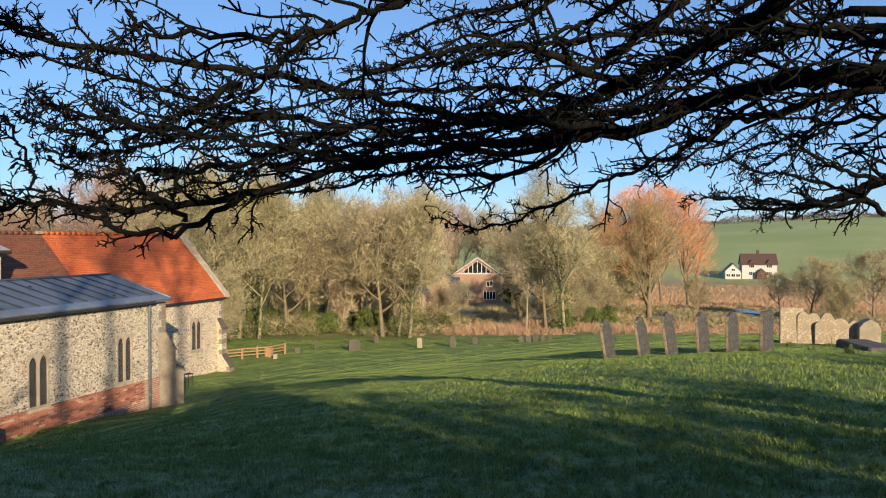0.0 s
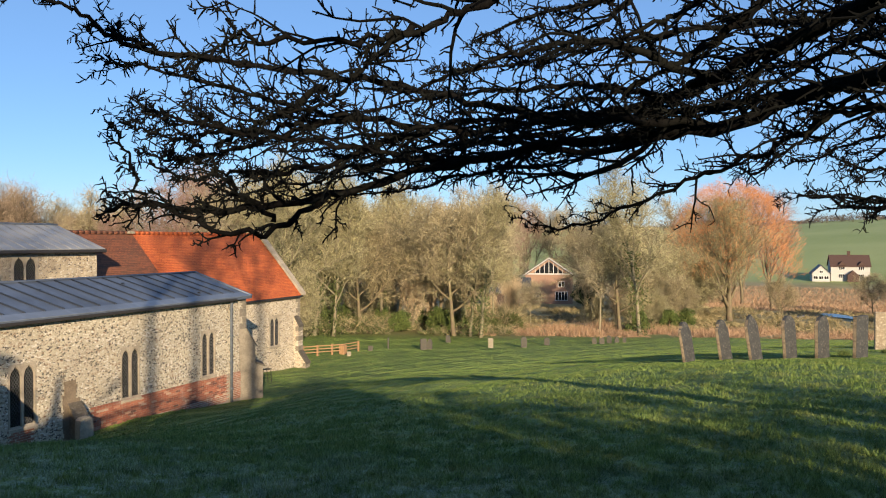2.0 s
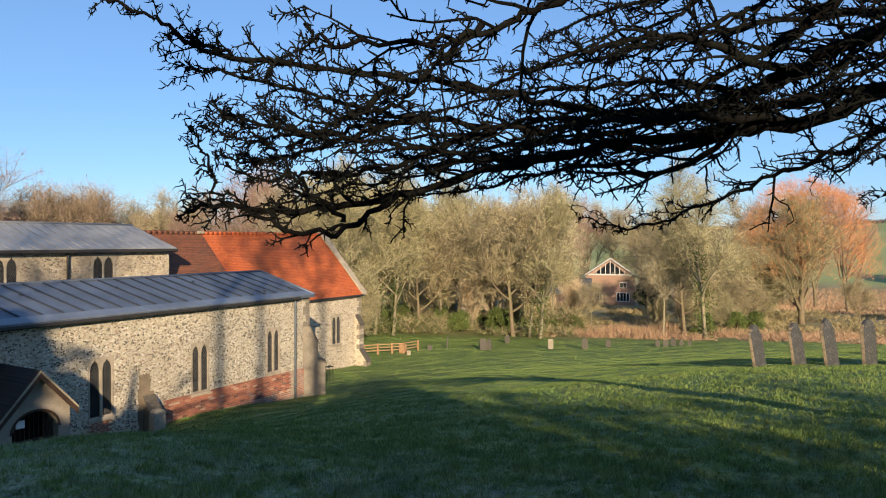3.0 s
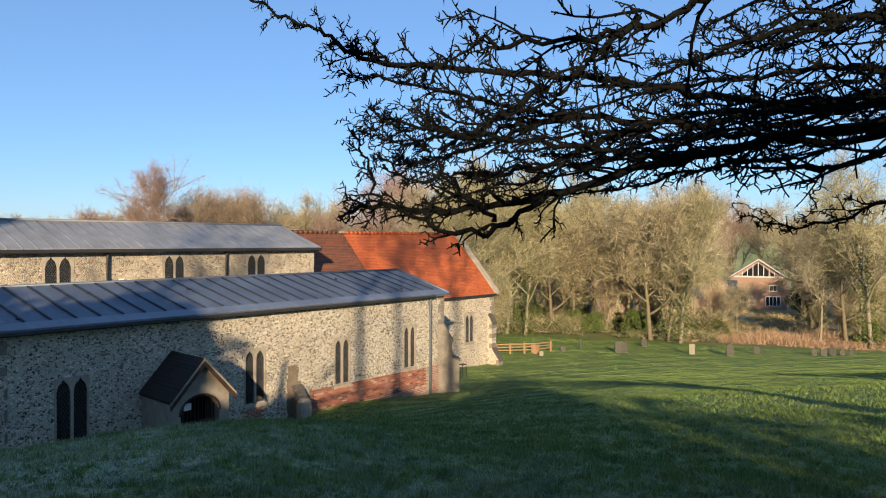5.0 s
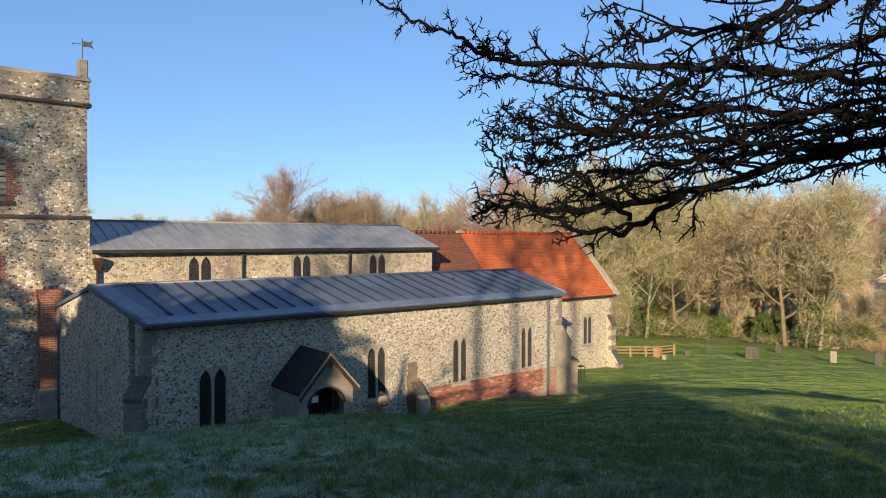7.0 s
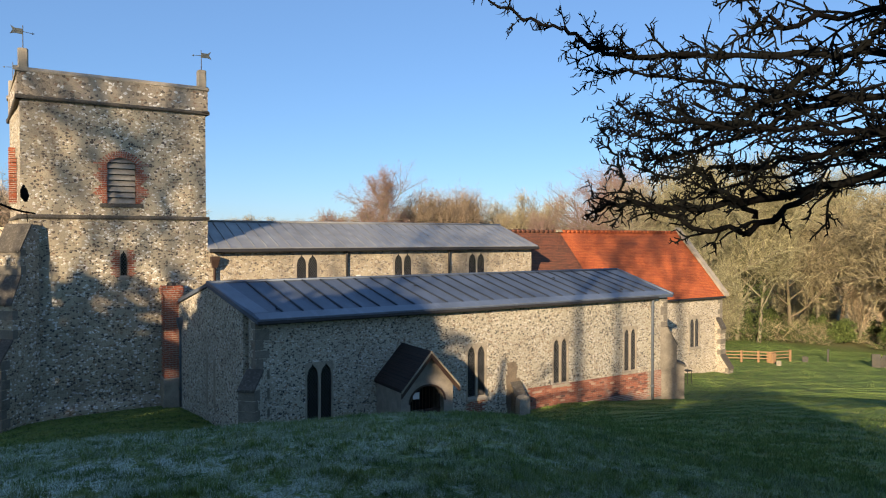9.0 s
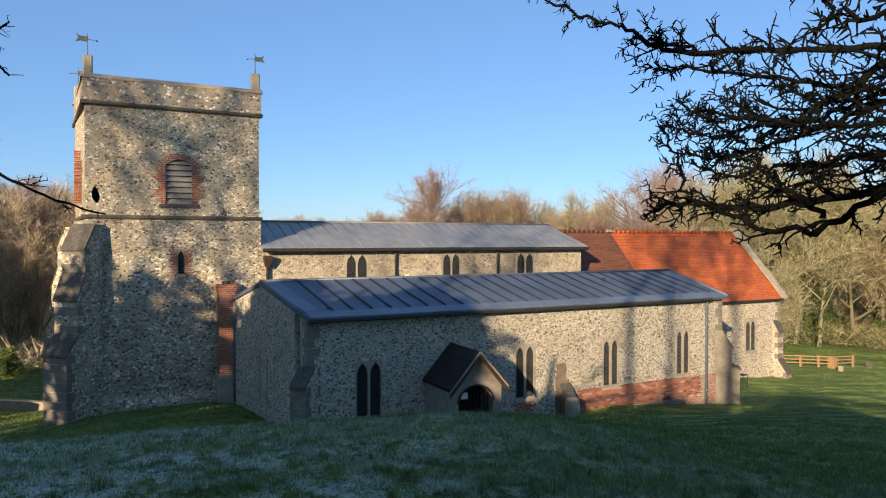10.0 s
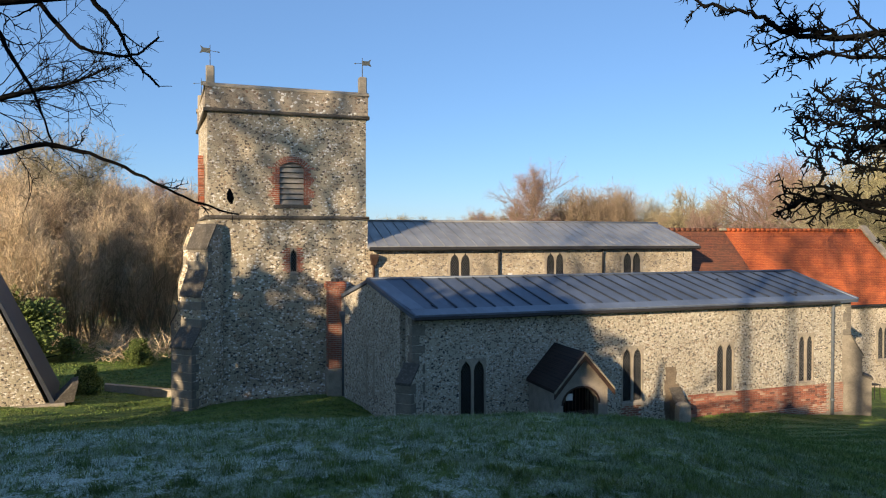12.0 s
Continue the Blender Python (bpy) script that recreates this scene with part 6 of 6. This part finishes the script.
# ---- gravestones ----
def lichened_lit_stone(name, face, edge):
    """Dark lichened faces; the narrow ends are painted paler and golden, as if sunlit."""
    k = Mat(name, 0.85)
    a = k.mix(k.ramp(k.noise(5, 6), (0.3, 0.0), (0.7, 1.0)), tuple(c * 0.6 for c in face), face)
    a = k.mix(k.ramp(k.noise(16, 6, 0.7), (0.54, 0.0), (0.66, 0.6)), a, (0.22, 0.2, 0.16))
    sep = k.node("ShaderNodeSeparateXYZ")
    k.link(k.node("ShaderNodeTexCoord").outputs["Normal"], sep.inputs[0])
    side = k.node("ShaderNodeMath")
    side.operation = "ABSOLUTE"
    k.link(sep.outputs["X"], side.inputs[0])
    # mottled golden colour, painted for low sun on the narrow ends
    bare = k.mix(k.ramp(k.noise(9, 6, 0.7), (0.4, 0.0), (0.62, 0.85)), edge, tuple(c * 0.35 for c in edge))
    a = k.mix(k.ramp(side.outputs[0], (0.75, 0.0), (0.9, 1.0)), a, bare)
    k.bump(k.noise(30, 6, 0.7), 0.012, 0.8)
    return k.done(a)


HEADSTONE_LIT_ENDS = lichened_lit_stone("lit_end_headstone", (0.05, 0.052, 0.052), (0.34, 0.26, 0.16))
HEADSTONE_CREAM = stone("headstone_cream", (0.31, 0.25, 0.17), (0.6, 0.55, 0.42), 0.85)


def headstone_geo(w, h, t, style):
    """An upright stone with a shaped head, thick t, its foot in the ground."""
    g = Geo()
    out = [(-w / 2, -0.25), (w / 2, -0.25)]
    if style == 0:      # shouldered round head
        out += [(w / 2, h - 0.28), (w * 0.42, h - 0.2)]
        out += [(math.cos(a) * w * 0.36, h - 0.2 + math.sin(a) * 0.2) for a in np.linspace(0.15, math.pi - 0.15, 9)]
        out += [(-w * 0.42, h - 0.2), (-w / 2, h - 0.28)]
    elif style == 1:    # plain round head
        out += [(math.cos(a) * w / 2, h - w / 2 + math.sin(a) * w / 2) for a in np.linspace(0, math.pi, 11)]
    elif style == 2:    # pointed
        out += [(w / 2, h - 0.3), (w * 0.3, h - 0.12), (0, h), (-w * 0.3, h - 0.12), (-w / 2, h - 0.3)]
    else:               # square
        out += [(w / 2, h - 0.02), (w / 2 - 0.02, h), (-w / 2 + 0.02, h), (-w / 2, h - 0.02)]
    c = 0.012
    cx, cz = 0, h * 0.4
    inner = [(cx + (u - cx) * (1 - 2 * c / w), cz + (v - cz) * (1 - 2 * c / h)) for u, v in out]
    rings = [[(u, -t / 2, v) for u, v in inner], [(u, -t / 2 + c, v) for u, v in out], [(u, t / 2 - c, v) for u, v in out], [(u, t / 2, v) for u, v in inner]]
    g.loft(rings)
    return g


def grave(az, r, w, h, t, style, turn, lean, tilt, mat, label, group=""):
    x, y = spot(az, r)
    ob = single("headstone", headstone_geo(w, h, t, style), mat, label, "gravestone", group)
    ob.matrix_basis = pose(x, y, at(x, y), tilt, lean, turn)
    return ob


ROW = "row of leaning headstones"
for az, h, st, lean in ((5.1, 1.08, 0, -10), (2.4, 1.05, 0, -9), (0.25, 1.18, 2, -9), (-2.1, 1.1, 1, -4), (-4.2, 1.06, 1, -1), (-6.6, 1.03, 3, 0.5)):
    grave(az, 19.4, 0.56, h, 0.1, st, az - 26, 0, lean, HEADSTONE_LIT_ENDS, "dark lichened headstone leaning in the lawn" if abs(lean) > 2 else "dark upright lichened headstone in the lawn", ROW)
for az, r, w, h, st, tilt in ((-8.3, 26.6, 0.76, 1.24, 3, 0), (-9.05, 26.7, 0.4, 1.1, 1, 3), (-9.75, 26.85, 0.42, 1.06, 1, -3), (-10.15, 26.8, 0.32, 0.78, 1, 2), (-10.6, 27.1, 0.52, 1.08, 0, 3), (-11.45, 27.2, 0.56, 0.88, 1, 0), (-12.3, 27.35, 0.46, 0.86, 2, 0)):
    grave(az, r, w, h, 0.1, st, az - 90 + 17, 0, tilt, HEADSTONE_CREAM, "pale weathered headstone in a cluster", "cluster of old headstones")
grave(-13.2, 27.3, 0.65, 0.9, 0.5, 2, -13.3 - 75, 0, 0, HEADSTONE_PALE, "low gabled stone tomb", "cluster of old headstones")
for az, r, w, h, st, mat in ((26.7, 50, 0.7, 0.95, 3, 0), (26.2, 50.5, 0.6, 0.9, 0, 0), (21.0, 51, 0.55, 0.85, 3, 1), (18.2, 51, 0.65, 0.95, 1, 0), (16.3, 53, 0.6, 0.7, 1, 0), (12.4, 54, 0.5, 0.6, 1, 0), (11.8, 54, 0.6, 0.55, 3, 0), (11.2, 54.5, 0.55, 0.7, 1, 0), (10.6, 55, 0.5, 0.6, 0, 0), (10.0, 55, 0.4, 0.4, 3, 0), (33.0, 46, 0.4, 0.36, 3, 1), (31.2, 49, 0.5, 0.4, 3, 0), (29.7, 51, 0.16, 0.95, 3, 0), (24.6, 56, 0.6, 0.7, 1, 0)):
    grave(az, r, w * 0.68, h * 0.88, 0.12, st, az - 90 + random.uniform(-15, 15), random.uniform(-3, 3), 0, HEADSTONE if mat == 0 else HEADSTONE_PALE, "small grey headstone at the lawn's edge", "headstones along the lawn's edge")
x, y = spot(-13.2, 25)
g = Geo()
g.box(-1.0, -0.5, -0.2, 1.0, 0.5, 0.22, 0.06)
ob = single("ledger_stone", g, HEADSTONE, "flat dark ledger stone on the grass", "gravestone")
ob.matrix_basis = pose(x, y, at(x, y), 0, 0, 15)
random.seed(9)
for az, r, s in ((-12.2, 21.5, 0.22), (-5.6, 20.5, 0.16), (-9.6, 22, 0.12), (-8.2, 25, 0.14), (-10.8, 25, 0.14)):
    x, y = spot(az, r)
    z = at(x, y)
    g = Geo()
    for _ in range(90):
        a = random.uniform(0, 6.28)
        g.sliver(Vector((x + random.gauss(0, s * 0.4), y + random.gauss(0, s * 0.4), z - 0.02)), Vector((math.cos(a) * 0.5, math.sin(a) * 0.5, 1.2)) * s * random.uniform(0.6, 1.2), 0.012)
    single("grave_plant", g, LEAF_GREEN, "tuft of green leaves by the graves", "plant", "plants by the graves")

# ---- fence beside the chancel ----
fence = thing("fence", (37, 27.5, at(37, 27.5)), "low post-and-rail timber fence", "fence")
fp = [spot(36.8, 45.5), spot(35.6, 46.0), spot(34.4, 46.6), spot(33.5, 47.0), spot(32.2, 48.5)]
for i, (x, y) in enumerate(fp):
    z = at(x, y)
    g = Geo()
    w = 0.2 if i == 3 else 0.06
    g.box(x - w, y - w, z - 0.2, x + w, y + w, z + (0.62 if i == 3 else 0.74), 0.015)
    part("post", g, FENCE_WOOD, fence)
for (x0, y0), (x1, y1) in zip(fp, fp[1:]):
    for h in (0.26, 0.46, 0.66):
        g = Geo()
        a, b = Vector((x0, y0, at(x0, y0) + h)), Vector((x1, y1, at(x1, y1) + h))
        d = (b - a).normalized()
        u = Vector((-d.y, d.x, 0)) * 0.02
        g.loft([[a - u + Vector((0, 0, -0.032)), a + u + Vector((0, 0, -0.032)), a + u + Vector((0, 0, 0.032)), a - u + Vector((0, 0, 0.032))], [b - u + Vector((0, 0, -0.032)), b + u + Vector((0, 0, -0.032)), b + u + Vector((0, 0, 0.032)), b - u + Vector((0, 0, 0.032))]])
        part("rail", g, FENCE_WOOD, fence)
bx, by = spot(39.7, 35.6)
bz = at(bx, by)
table = thing("garden_table", (bx, by, bz), "small dark metal table by the chancel wall", "table")
for dx in (-0.15, 0.15):
    for dy in (-0.12, 0.12):
        g = Geo()
        g.tube([(bx + dx * 1.15, by + dy * 1.15, bz - 0.05), (bx + dx, by + dy, bz + 0.68)], [0.018, 0.018], 6)
        part("leg", g, IRON, table)
g = Geo()
g.box(bx - 0.2, by - 0.16, bz + 0.67, bx + 0.2, by + 0.16, bz + 0.7, 0.01)
part("tabletop", g, IRON, table)

# ---- reeds and rough grass at the marsh edge ----
random.seed(15)
g = Geo()
for _ in range(26000):
    az = random.uniform(-22, 22)
    r = random.uniform(60, 74) + max(0, az) * 0.1
    x, y = spot(az, r)
    tall = noise.noise(Vector((x * 0.3, y * 0.3, 0.0))) + 0.35 * noise.noise(Vector((x * 1.3, y * 1.3, 3.0)))
    if tall < -0.12:
        continue
    g.sliver(Vector((x, y, 0)), Vector((random.gauss(0, 0.35), random.gauss(0, 0.35), (0.35 + 1.3 * tall) * random.uniform(0.5, 1.2))), 0.022)
P0 = np.array(g.v[0::3])
Z = land(P0[:, 0], P0[:, 1])
g.v = [(vx, vy, vz + Z[i // 3]) for i, (vx, vy, vz) in enumerate(g.v)]
single("reeds", g, REED, "dry reddish reeds and rough grass by the marsh", "reeds", kind="stuff")
g = Geo()
for _ in range(30000):
    az = random.uniform(-24, 4)
    r = random.uniform(118, 210)
    x, y = spot(az, r)
    g.sliver(Vector((x, y, 0)), Vector((random.gauss(0, 0.4), random.gauss(0, 0.4), random.uniform(0.3, 0.8))), 0.05)
P0 = np.array(g.v[0::3])
Z = land(P0[:, 0], P0[:, 1])
g.v = [(vx, vy, vz + Z[i // 3]) for i, (vx, vy, vz) in enumerate(g.v)]
single("marsh_scrub", g, REED, "brown scrub across the far marsh", "scrub", kind="stuff")

def tangle(name, n, az0, az1, r0, r1, tall, thin, mat, label, category):
    """Rough growth in clumps over a stretch of ground."""
    g = Geo()
    for _ in range(n):
        x, y = spot(random.uniform(az0, az1), random.uniform(r0, r1))
        k = noise.noise(Vector((x * 0.22, y * 0.22, 7.0))) + 0.4 * noise.noise(Vector((x, y, 1.0)))
        if k < -0.1:
            continue
        h = tall * (0.3 + 1.4 * k)
        g.sliver(Vector((x, y, random.random() * h * 0.5)), Vector((random.gauss(0, 0.7), random.gauss(0, 0.7), random.uniform(0.2, 1.0))) * h * 0.8, thin)
    P0 = np.array(g.v[0::3])
    Z = land(P0[:, 0], P0[:, 1])
    g.v = [(vx, vy, vz + Z[i // 3]) for i, (vx, vy, vz) in enumerate(g.v)]
    single(name, g, mat, label, category, kind="stuff")


tangle("undergrowth", 30000, 18.5, 42, 62, 82, 2.2, 0.02, TWIG_TAN, "brambles and saplings under the trees", "undergrowth")
tangle("dark_undergrowth", 22000, 19, 41, 62, 90, 1.8, 0.04, LEAF_IVY, "dark ivy and holly under the trees", "undergrowth")
tangle("rough_grass", 60000, -20, 20, 70, 118, 0.8, 0.05, REED_GREEN, "rough yellow-green marsh grass", "grass")
tangle("thicket_floor", 22000, 86, 112, 37, 60, 2.2, 0.014, TWIG_PALE, "pale tangled stems below the thicket", "undergrowth")

# ---- the river ----
g = Geo()
pts = []
for az in np.arange(-26, 0.1, 0.5):
    r = 104 + 3 * math.sin(az * 0.9)
    a, b = spot(az, r), spot(az, r + 0.6 + 5.0 * max(0.0, math.sin((az + 1) * 0.55 + 3.4)))
    pts.append((a, b))
zr = sorted(float(land(*a)[0]) for a, b in pts)[len(pts) // 2] + 0.05
g.v = [(x, y, zr) for a, b in pts for x, y in (a, b)]
g.f = [(2 * i, 2 * i + 1, 2 * i + 3, 2 * i + 2) for i in range(len(pts) - 1)]
single("water", g, WATER, "still reach of river reflecting the sky", "river", kind="structure")


# ---- houses ----
def house(name, az, r, w, deep, eave, ridge, turn, wall_mat, roof_mat, label, windows, chimney=True, gable_front=False):
    x, y = spot(az, r)
    root = thing(name, (0, 0, 0), label, "house")
    g = Geo()
    if gable_front:
        g.prism([(-w / 2, 0, -0.5), (w / 2, 0, -0.5), (w / 2, 0, eave), (0, 0, ridge - 0.1), (-w / 2, 0, eave)], (0, deep, 0))
    else:
        g.prism([(-w / 2, 0, -0.5), (-w / 2, deep, -0.5), (-w / 2, deep, eave), (-w / 2, deep / 2, ridge - 0.1), (-w / 2, 0, eave)], (w, 0, 0))
    part("wall", g, wall_mat, root, world_coords=False)
    g = Geo()
    for s in (-1, 1):
        if gable_front:
            g.prism([(0, -0.3, ridge), (s * (w / 2 + 0.35), -0.3, eave - 0.25), (s * (w / 2 + 0.35), -0.3, eave - 0.4), (0, -0.3, ridge - 0.15)], (0, deep + 0.6, 0))
        else:
            c = deep / 2
            g.prism([(-w / 2 - 0.3, c, ridge), (-w / 2 - 0.3, c + s * (c + 0.35), eave - 0.25), (-w / 2 - 0.3, c + s * (c + 0.35), eave - 0.4), (-w / 2 - 0.3, c, ridge - 0.15)], (w + 0.6, 0, 0))
    rf = part("roof", g, roof_mat, root, world_coords=False)
    if chimney:
        g = Geo()
        g.box(-0.4, deep / 2 - 0.3, ridge - 0.6, 0.4, deep / 2 + 0.3, ridge + 1.1, 0.04)
        part("chimney", g, TILE_FAR, rf, world_coords=False)
    for u, z, ww, hh in windows:
        g = Geo()
        g.box(u - ww / 2, -0.06, z, u + ww / 2, 0.02, z + hh, 0.01)
        wn = part("window", g, WHITE_PAINT, root, world_coords=False)
        n = max(2, round(ww / 0.5))
        for k in range(n):
            g = Geo()
            a = u - ww / 2 + 0.08 + k * (ww - 0.08) / n
            g.box(a, -0.075, z + 0.08, a + (ww - 0.08) / n - 0.08, -0.05, z + hh - 0.08)
            part("pane", g, GLASS, wn, world_coords=False)
    root.matrix_basis = pose(x, y, at(x, y), 0, 0, turn)
    return root


white = house("house", -6.1, 232, 10.0, 7, 4.7, 7.8, -96 + 8, WALL_WHITE, TILE_FAR, "white two-storey cottage with brown tiled roof", [(-2.2, 1.0, 1.6, 1.2), (2.8, 1.0, 1.6, 1.2), (-2.2, 3.4, 1.6, 1.1), (2.8, 3.4, 1.6, 1.1)])
for u in (-2.2, 2.8):
    g = Geo()
    g.prism([(u - 1.0, -0.35, 4.75), (u + 1.0, -0.35, 4.75), (u, -0.35, 5.9)], (0, 1.6, 0))
    part("dormer_gable", g, TILE_FAR, white, world_coords=False)
g = Geo()
g.prism([(-0.9, -1.4, -0.4), (2.0, -1.4, -0.4), (2.0, -1.4, 1.9), (0.5, -1.4, 3.3), (-0.9, -1.4, 1.9)], (0, 1.4, 0))
part("porch", g, TILE_FAR, white, world_coords=False)
annexe = house("annexe", -4.25, 230, 4.6, 5, 2.6, 5.0, -94 + 8, WALL_WHITE, SLATE, "white weatherboarded annexe with slate roof", [(-1.4, 0.7, 1.2, 1.0), (0, 0.7, 1.2, 1.0), (1.4, 0.7, 1.2, 1.0), (0, 2.5, 1.0, 0.8)], False, True)
barn = house("house", 16.1, 122, 8.4, 14, 5.2, 8.1, -74, BRICK_FAR, SLATE, "brick house with a white glazed timber gable", [(2.2, 0.6, 2.2, 1.6), (2.2, 3.0, 1.2, 1.0), (-2.0, 0.6, 1.4, 1.4)], False, True)
for s in (-1, 1):
    g = Geo()
    g.prism([(0, -0.42, 8.3), (s * 4.65, -0.42, 5.1), (s * 4.65, -0.42, 4.9), (0, -0.42, 8.05)], (0, 0.1, 0))
    part("bargeboard", g, WALL_WHITE, barn, world_coords=False)
for u in (-2.4, -1.6, -0.8, 0, 0.8, 1.6, 2.4):
    g = Geo()
    g.box(u - 0.06, -0.1, 5.4, u + 0.06, 0.0, 7.8 - abs(u) * 0.7)
    part("gable_bar", g, WALL_WHITE, barn, world_coords=False)
g = Geo()
g.box(-4.0, -0.12, 5.2, 4.0, 0.0, 5.45)
part("tie_beam", g, WALL_WHITE, barn, world_coords=False)
g = Geo()
g.prism([(-2.8, -0.03, 5.4), (2.8, -0.03, 5.4), (0, -0.03, 7.6)], (0, 0.02, 0))
part("gable_glass", g, GLASS, barn, world_coords=False)
x, y = spot(18.6, 118)
gh = house("outhouse", 19.4, 116, 7, 5, 2.4, 4.6, -70, OAK_DARK, SLATE, "dark weatherboarded outhouse with slate roof", [(0, 0.6, 1.4, 1.0)], False)

# ---- the steep-roofed outhouse west of the tower ----
ox, oy = spot(101.6, 28)
oz = at(ox, oy)
out = thing("vestry_outhouse", (0, 0, 0), "flint gabled outhouse with steep dark slate roof", "outbuilding")
g = Geo()
g.prism([(-4.6, 0, -0.3), (-0.35, 0, -0.3), (-2.5, 0, 5.0)], (0, 4.0, 0))
part("gable_wall", g, FLINT_TOWER, out, world_coords=False)
g = Geo()
for s in (-1, 1):
    g.prism([(-2.5, -0.12, 5.15), (-2.5 + s * 2.2, -0.12, -0.05), (-2.5 + s * 2.33, -0.12, 0.0), (-2.5, -0.12, 5.33)], (0, 4.4, 0))
part("roof", g, SLATE, out, world_coords=False)
g = Geo()
g.box(-5.0, -0.25, -0.3, 0.1, 0.1, 0.12, 0.03)
part("kerb", g, ASHLAR, out, world_coords=False)
g = Geo()
g.prism([(-0.3, -0.15, 0.1), (0.35, -0.15, 0.1), (0.5, -0.15, 0.75), (0.3, -0.15, 0.7)], (0, 1.5, 0))
part("side_wall", g, ASHLAR_DARK, out, world_coords=False)
out.matrix_basis = pose(ox, oy, oz, 0, 0, 10)
# low kerbed path edge beyond it
g = Geo()
x0, y0 = spot(98.8, 31)
x1, y1 = spot(93.5, 29.5)
g.prism([(x0, y0, at(x0, y0) - 0.1), (x0, y0 + 0.3, at(x0, y0) - 0.1), (x0, y0 + 0.3, at(x0, y0) + 0.28), (x0, y0, at(x0, y0) + 0.28)], (x1 - x0, y1 - y0, at(x1, y1) - at(x0, y0)))
single("kerb", g, ASHLAR, "low stone kerb beside the west path", "kerb", kind="structure")

# ---- grass of the lawn ----
random.seed(19)
rng = np.random.default_rng(7)
def sward(name, n, r0, r1, az0, az1, tall, wide, wide_r, label, tufty=0.0):
    """Blades of the lawn between two distances, thicker on the ground near by."""
    az = rng.uniform(az0, az1, n)
    r = r0 * (r1 / r0) ** rng.random(n)
    X, Y = r * np.cos(np.radians(az)), r * np.sin(np.radians(az))
    clump = np.sin(X * 5.1 + 2 * np.sin(Y * 3.7)) * np.sin(Y * 4.3 + 1.7 * np.sin(X * 2.9))
    tuft = np.sin(X * 21 + 3 * np.sin(Y * 8.3)) * np.sin(Y * 19 + 3 * np.sin(X * 9.7)) + 0.5 * np.sin(X * 7.7 + 2 * np.sin(Y * 5.1)) * np.sin(Y * 8.9)
    keep = rng.random(n) < 0.85 + 0.15 * clump + tufty * 0.6 * (tuft - 0.35)
    keep &= ~((Y > 19.95) & (X > 4.6) & (X < 22.8)) & ~((Y > 18.2) & (X > 9.0) & (X < 11.0)) & ~((Y > 25.5) & (X < 34.3) & (X > -1.0))
    X, Y, clump, tuft = X[keep], Y[keep], clump[keep], tuft[keep]
    Z = land(X, Y)
    n = len(X)
    hgt = rng.uniform(0.6, 1.4, n) * tall * (1 + 0.25 * clump) * (1 + tufty * 0.6 * np.clip(tuft, -0.6, 1.2))
    th = rng.uniform(0, 2 * np.pi, n)
    wd = (wide + wide_r * np.hypot(X, Y)) * rng.uniform(0.6, 1.3, n)
    dx, dy = np.cos(th) * wd, np.sin(th) * wd
    lx2, ly2 = rng.normal(0, tall * 0.7, n), rng.normal(0, tall * 0.7, n)
    V = np.stack([np.stack([X - dx, Y - dy, Z - 0.006], 1), np.stack([X + dx, Y + dy, Z - 0.006], 1), np.stack([X + lx2, Y + ly2, Z + hgt], 1)], 1).reshape(-1, 3)
    g = Geo()
    g.v = V.tolist()
    g.f = [(3 * i, 3 * i + 1, 3 * i + 2) for i in range(n)]
    single(name, g, GRASS, label, "grass", kind="stuff")


sward("grass", 640000, 4.0, 18, -20, 112, 0.036, 0.0024, 0.00042, "short damp grass with frosted tips", 1.15)
sward("far_grass", 620000, 17, 60, -22, 47, 0.016, 0.0025, 0.00035, "sunlit mown grass of the lower lawn")
sward("west_grass", 190000, 16.5, 38, 46, 112, 0.036, 0.005, 0.0007, "grass round the tower foot")


# ---- single bricks of the aisle footing ----
g = Geo()
g.box(-0.105, -0.02, -0.0325, 0.105, 0.05, 0.0325, 0.006)
brick_mesh = g.mesh("brick", BRICK_PIECE)
rest = Geo()
random.seed(63)
laid = 0
for row in range(15):
    z = 0.42 + row * 0.0755
    for col in range(33):
        x = 15.32 + col * 0.225 + (0.1125 if row % 2 else 0.0)
        if x > AX1 - 0.15 or abs(x - 21.72) < 0.12:
            continue
        y = AY0 - 0.014 + random.uniform(-0.004, 0.004)
        if laid < 300 and row > 3 and x < 21.4:
            b = new("brick", brick_mesh)
            b.parent = brick_plinth
            b.matrix_basis = pose(x, y, z, 0, 0, random.uniform(-1, 1))
            laid += 1
        else:
            rest.box(x - 0.105, y - 0.02, z - 0.0325, x + 0.105, y + 0.05, z + 0.0325, 0.006)
part("brick_rest", rest, BRICK, brick_plinth, kind="stuff")
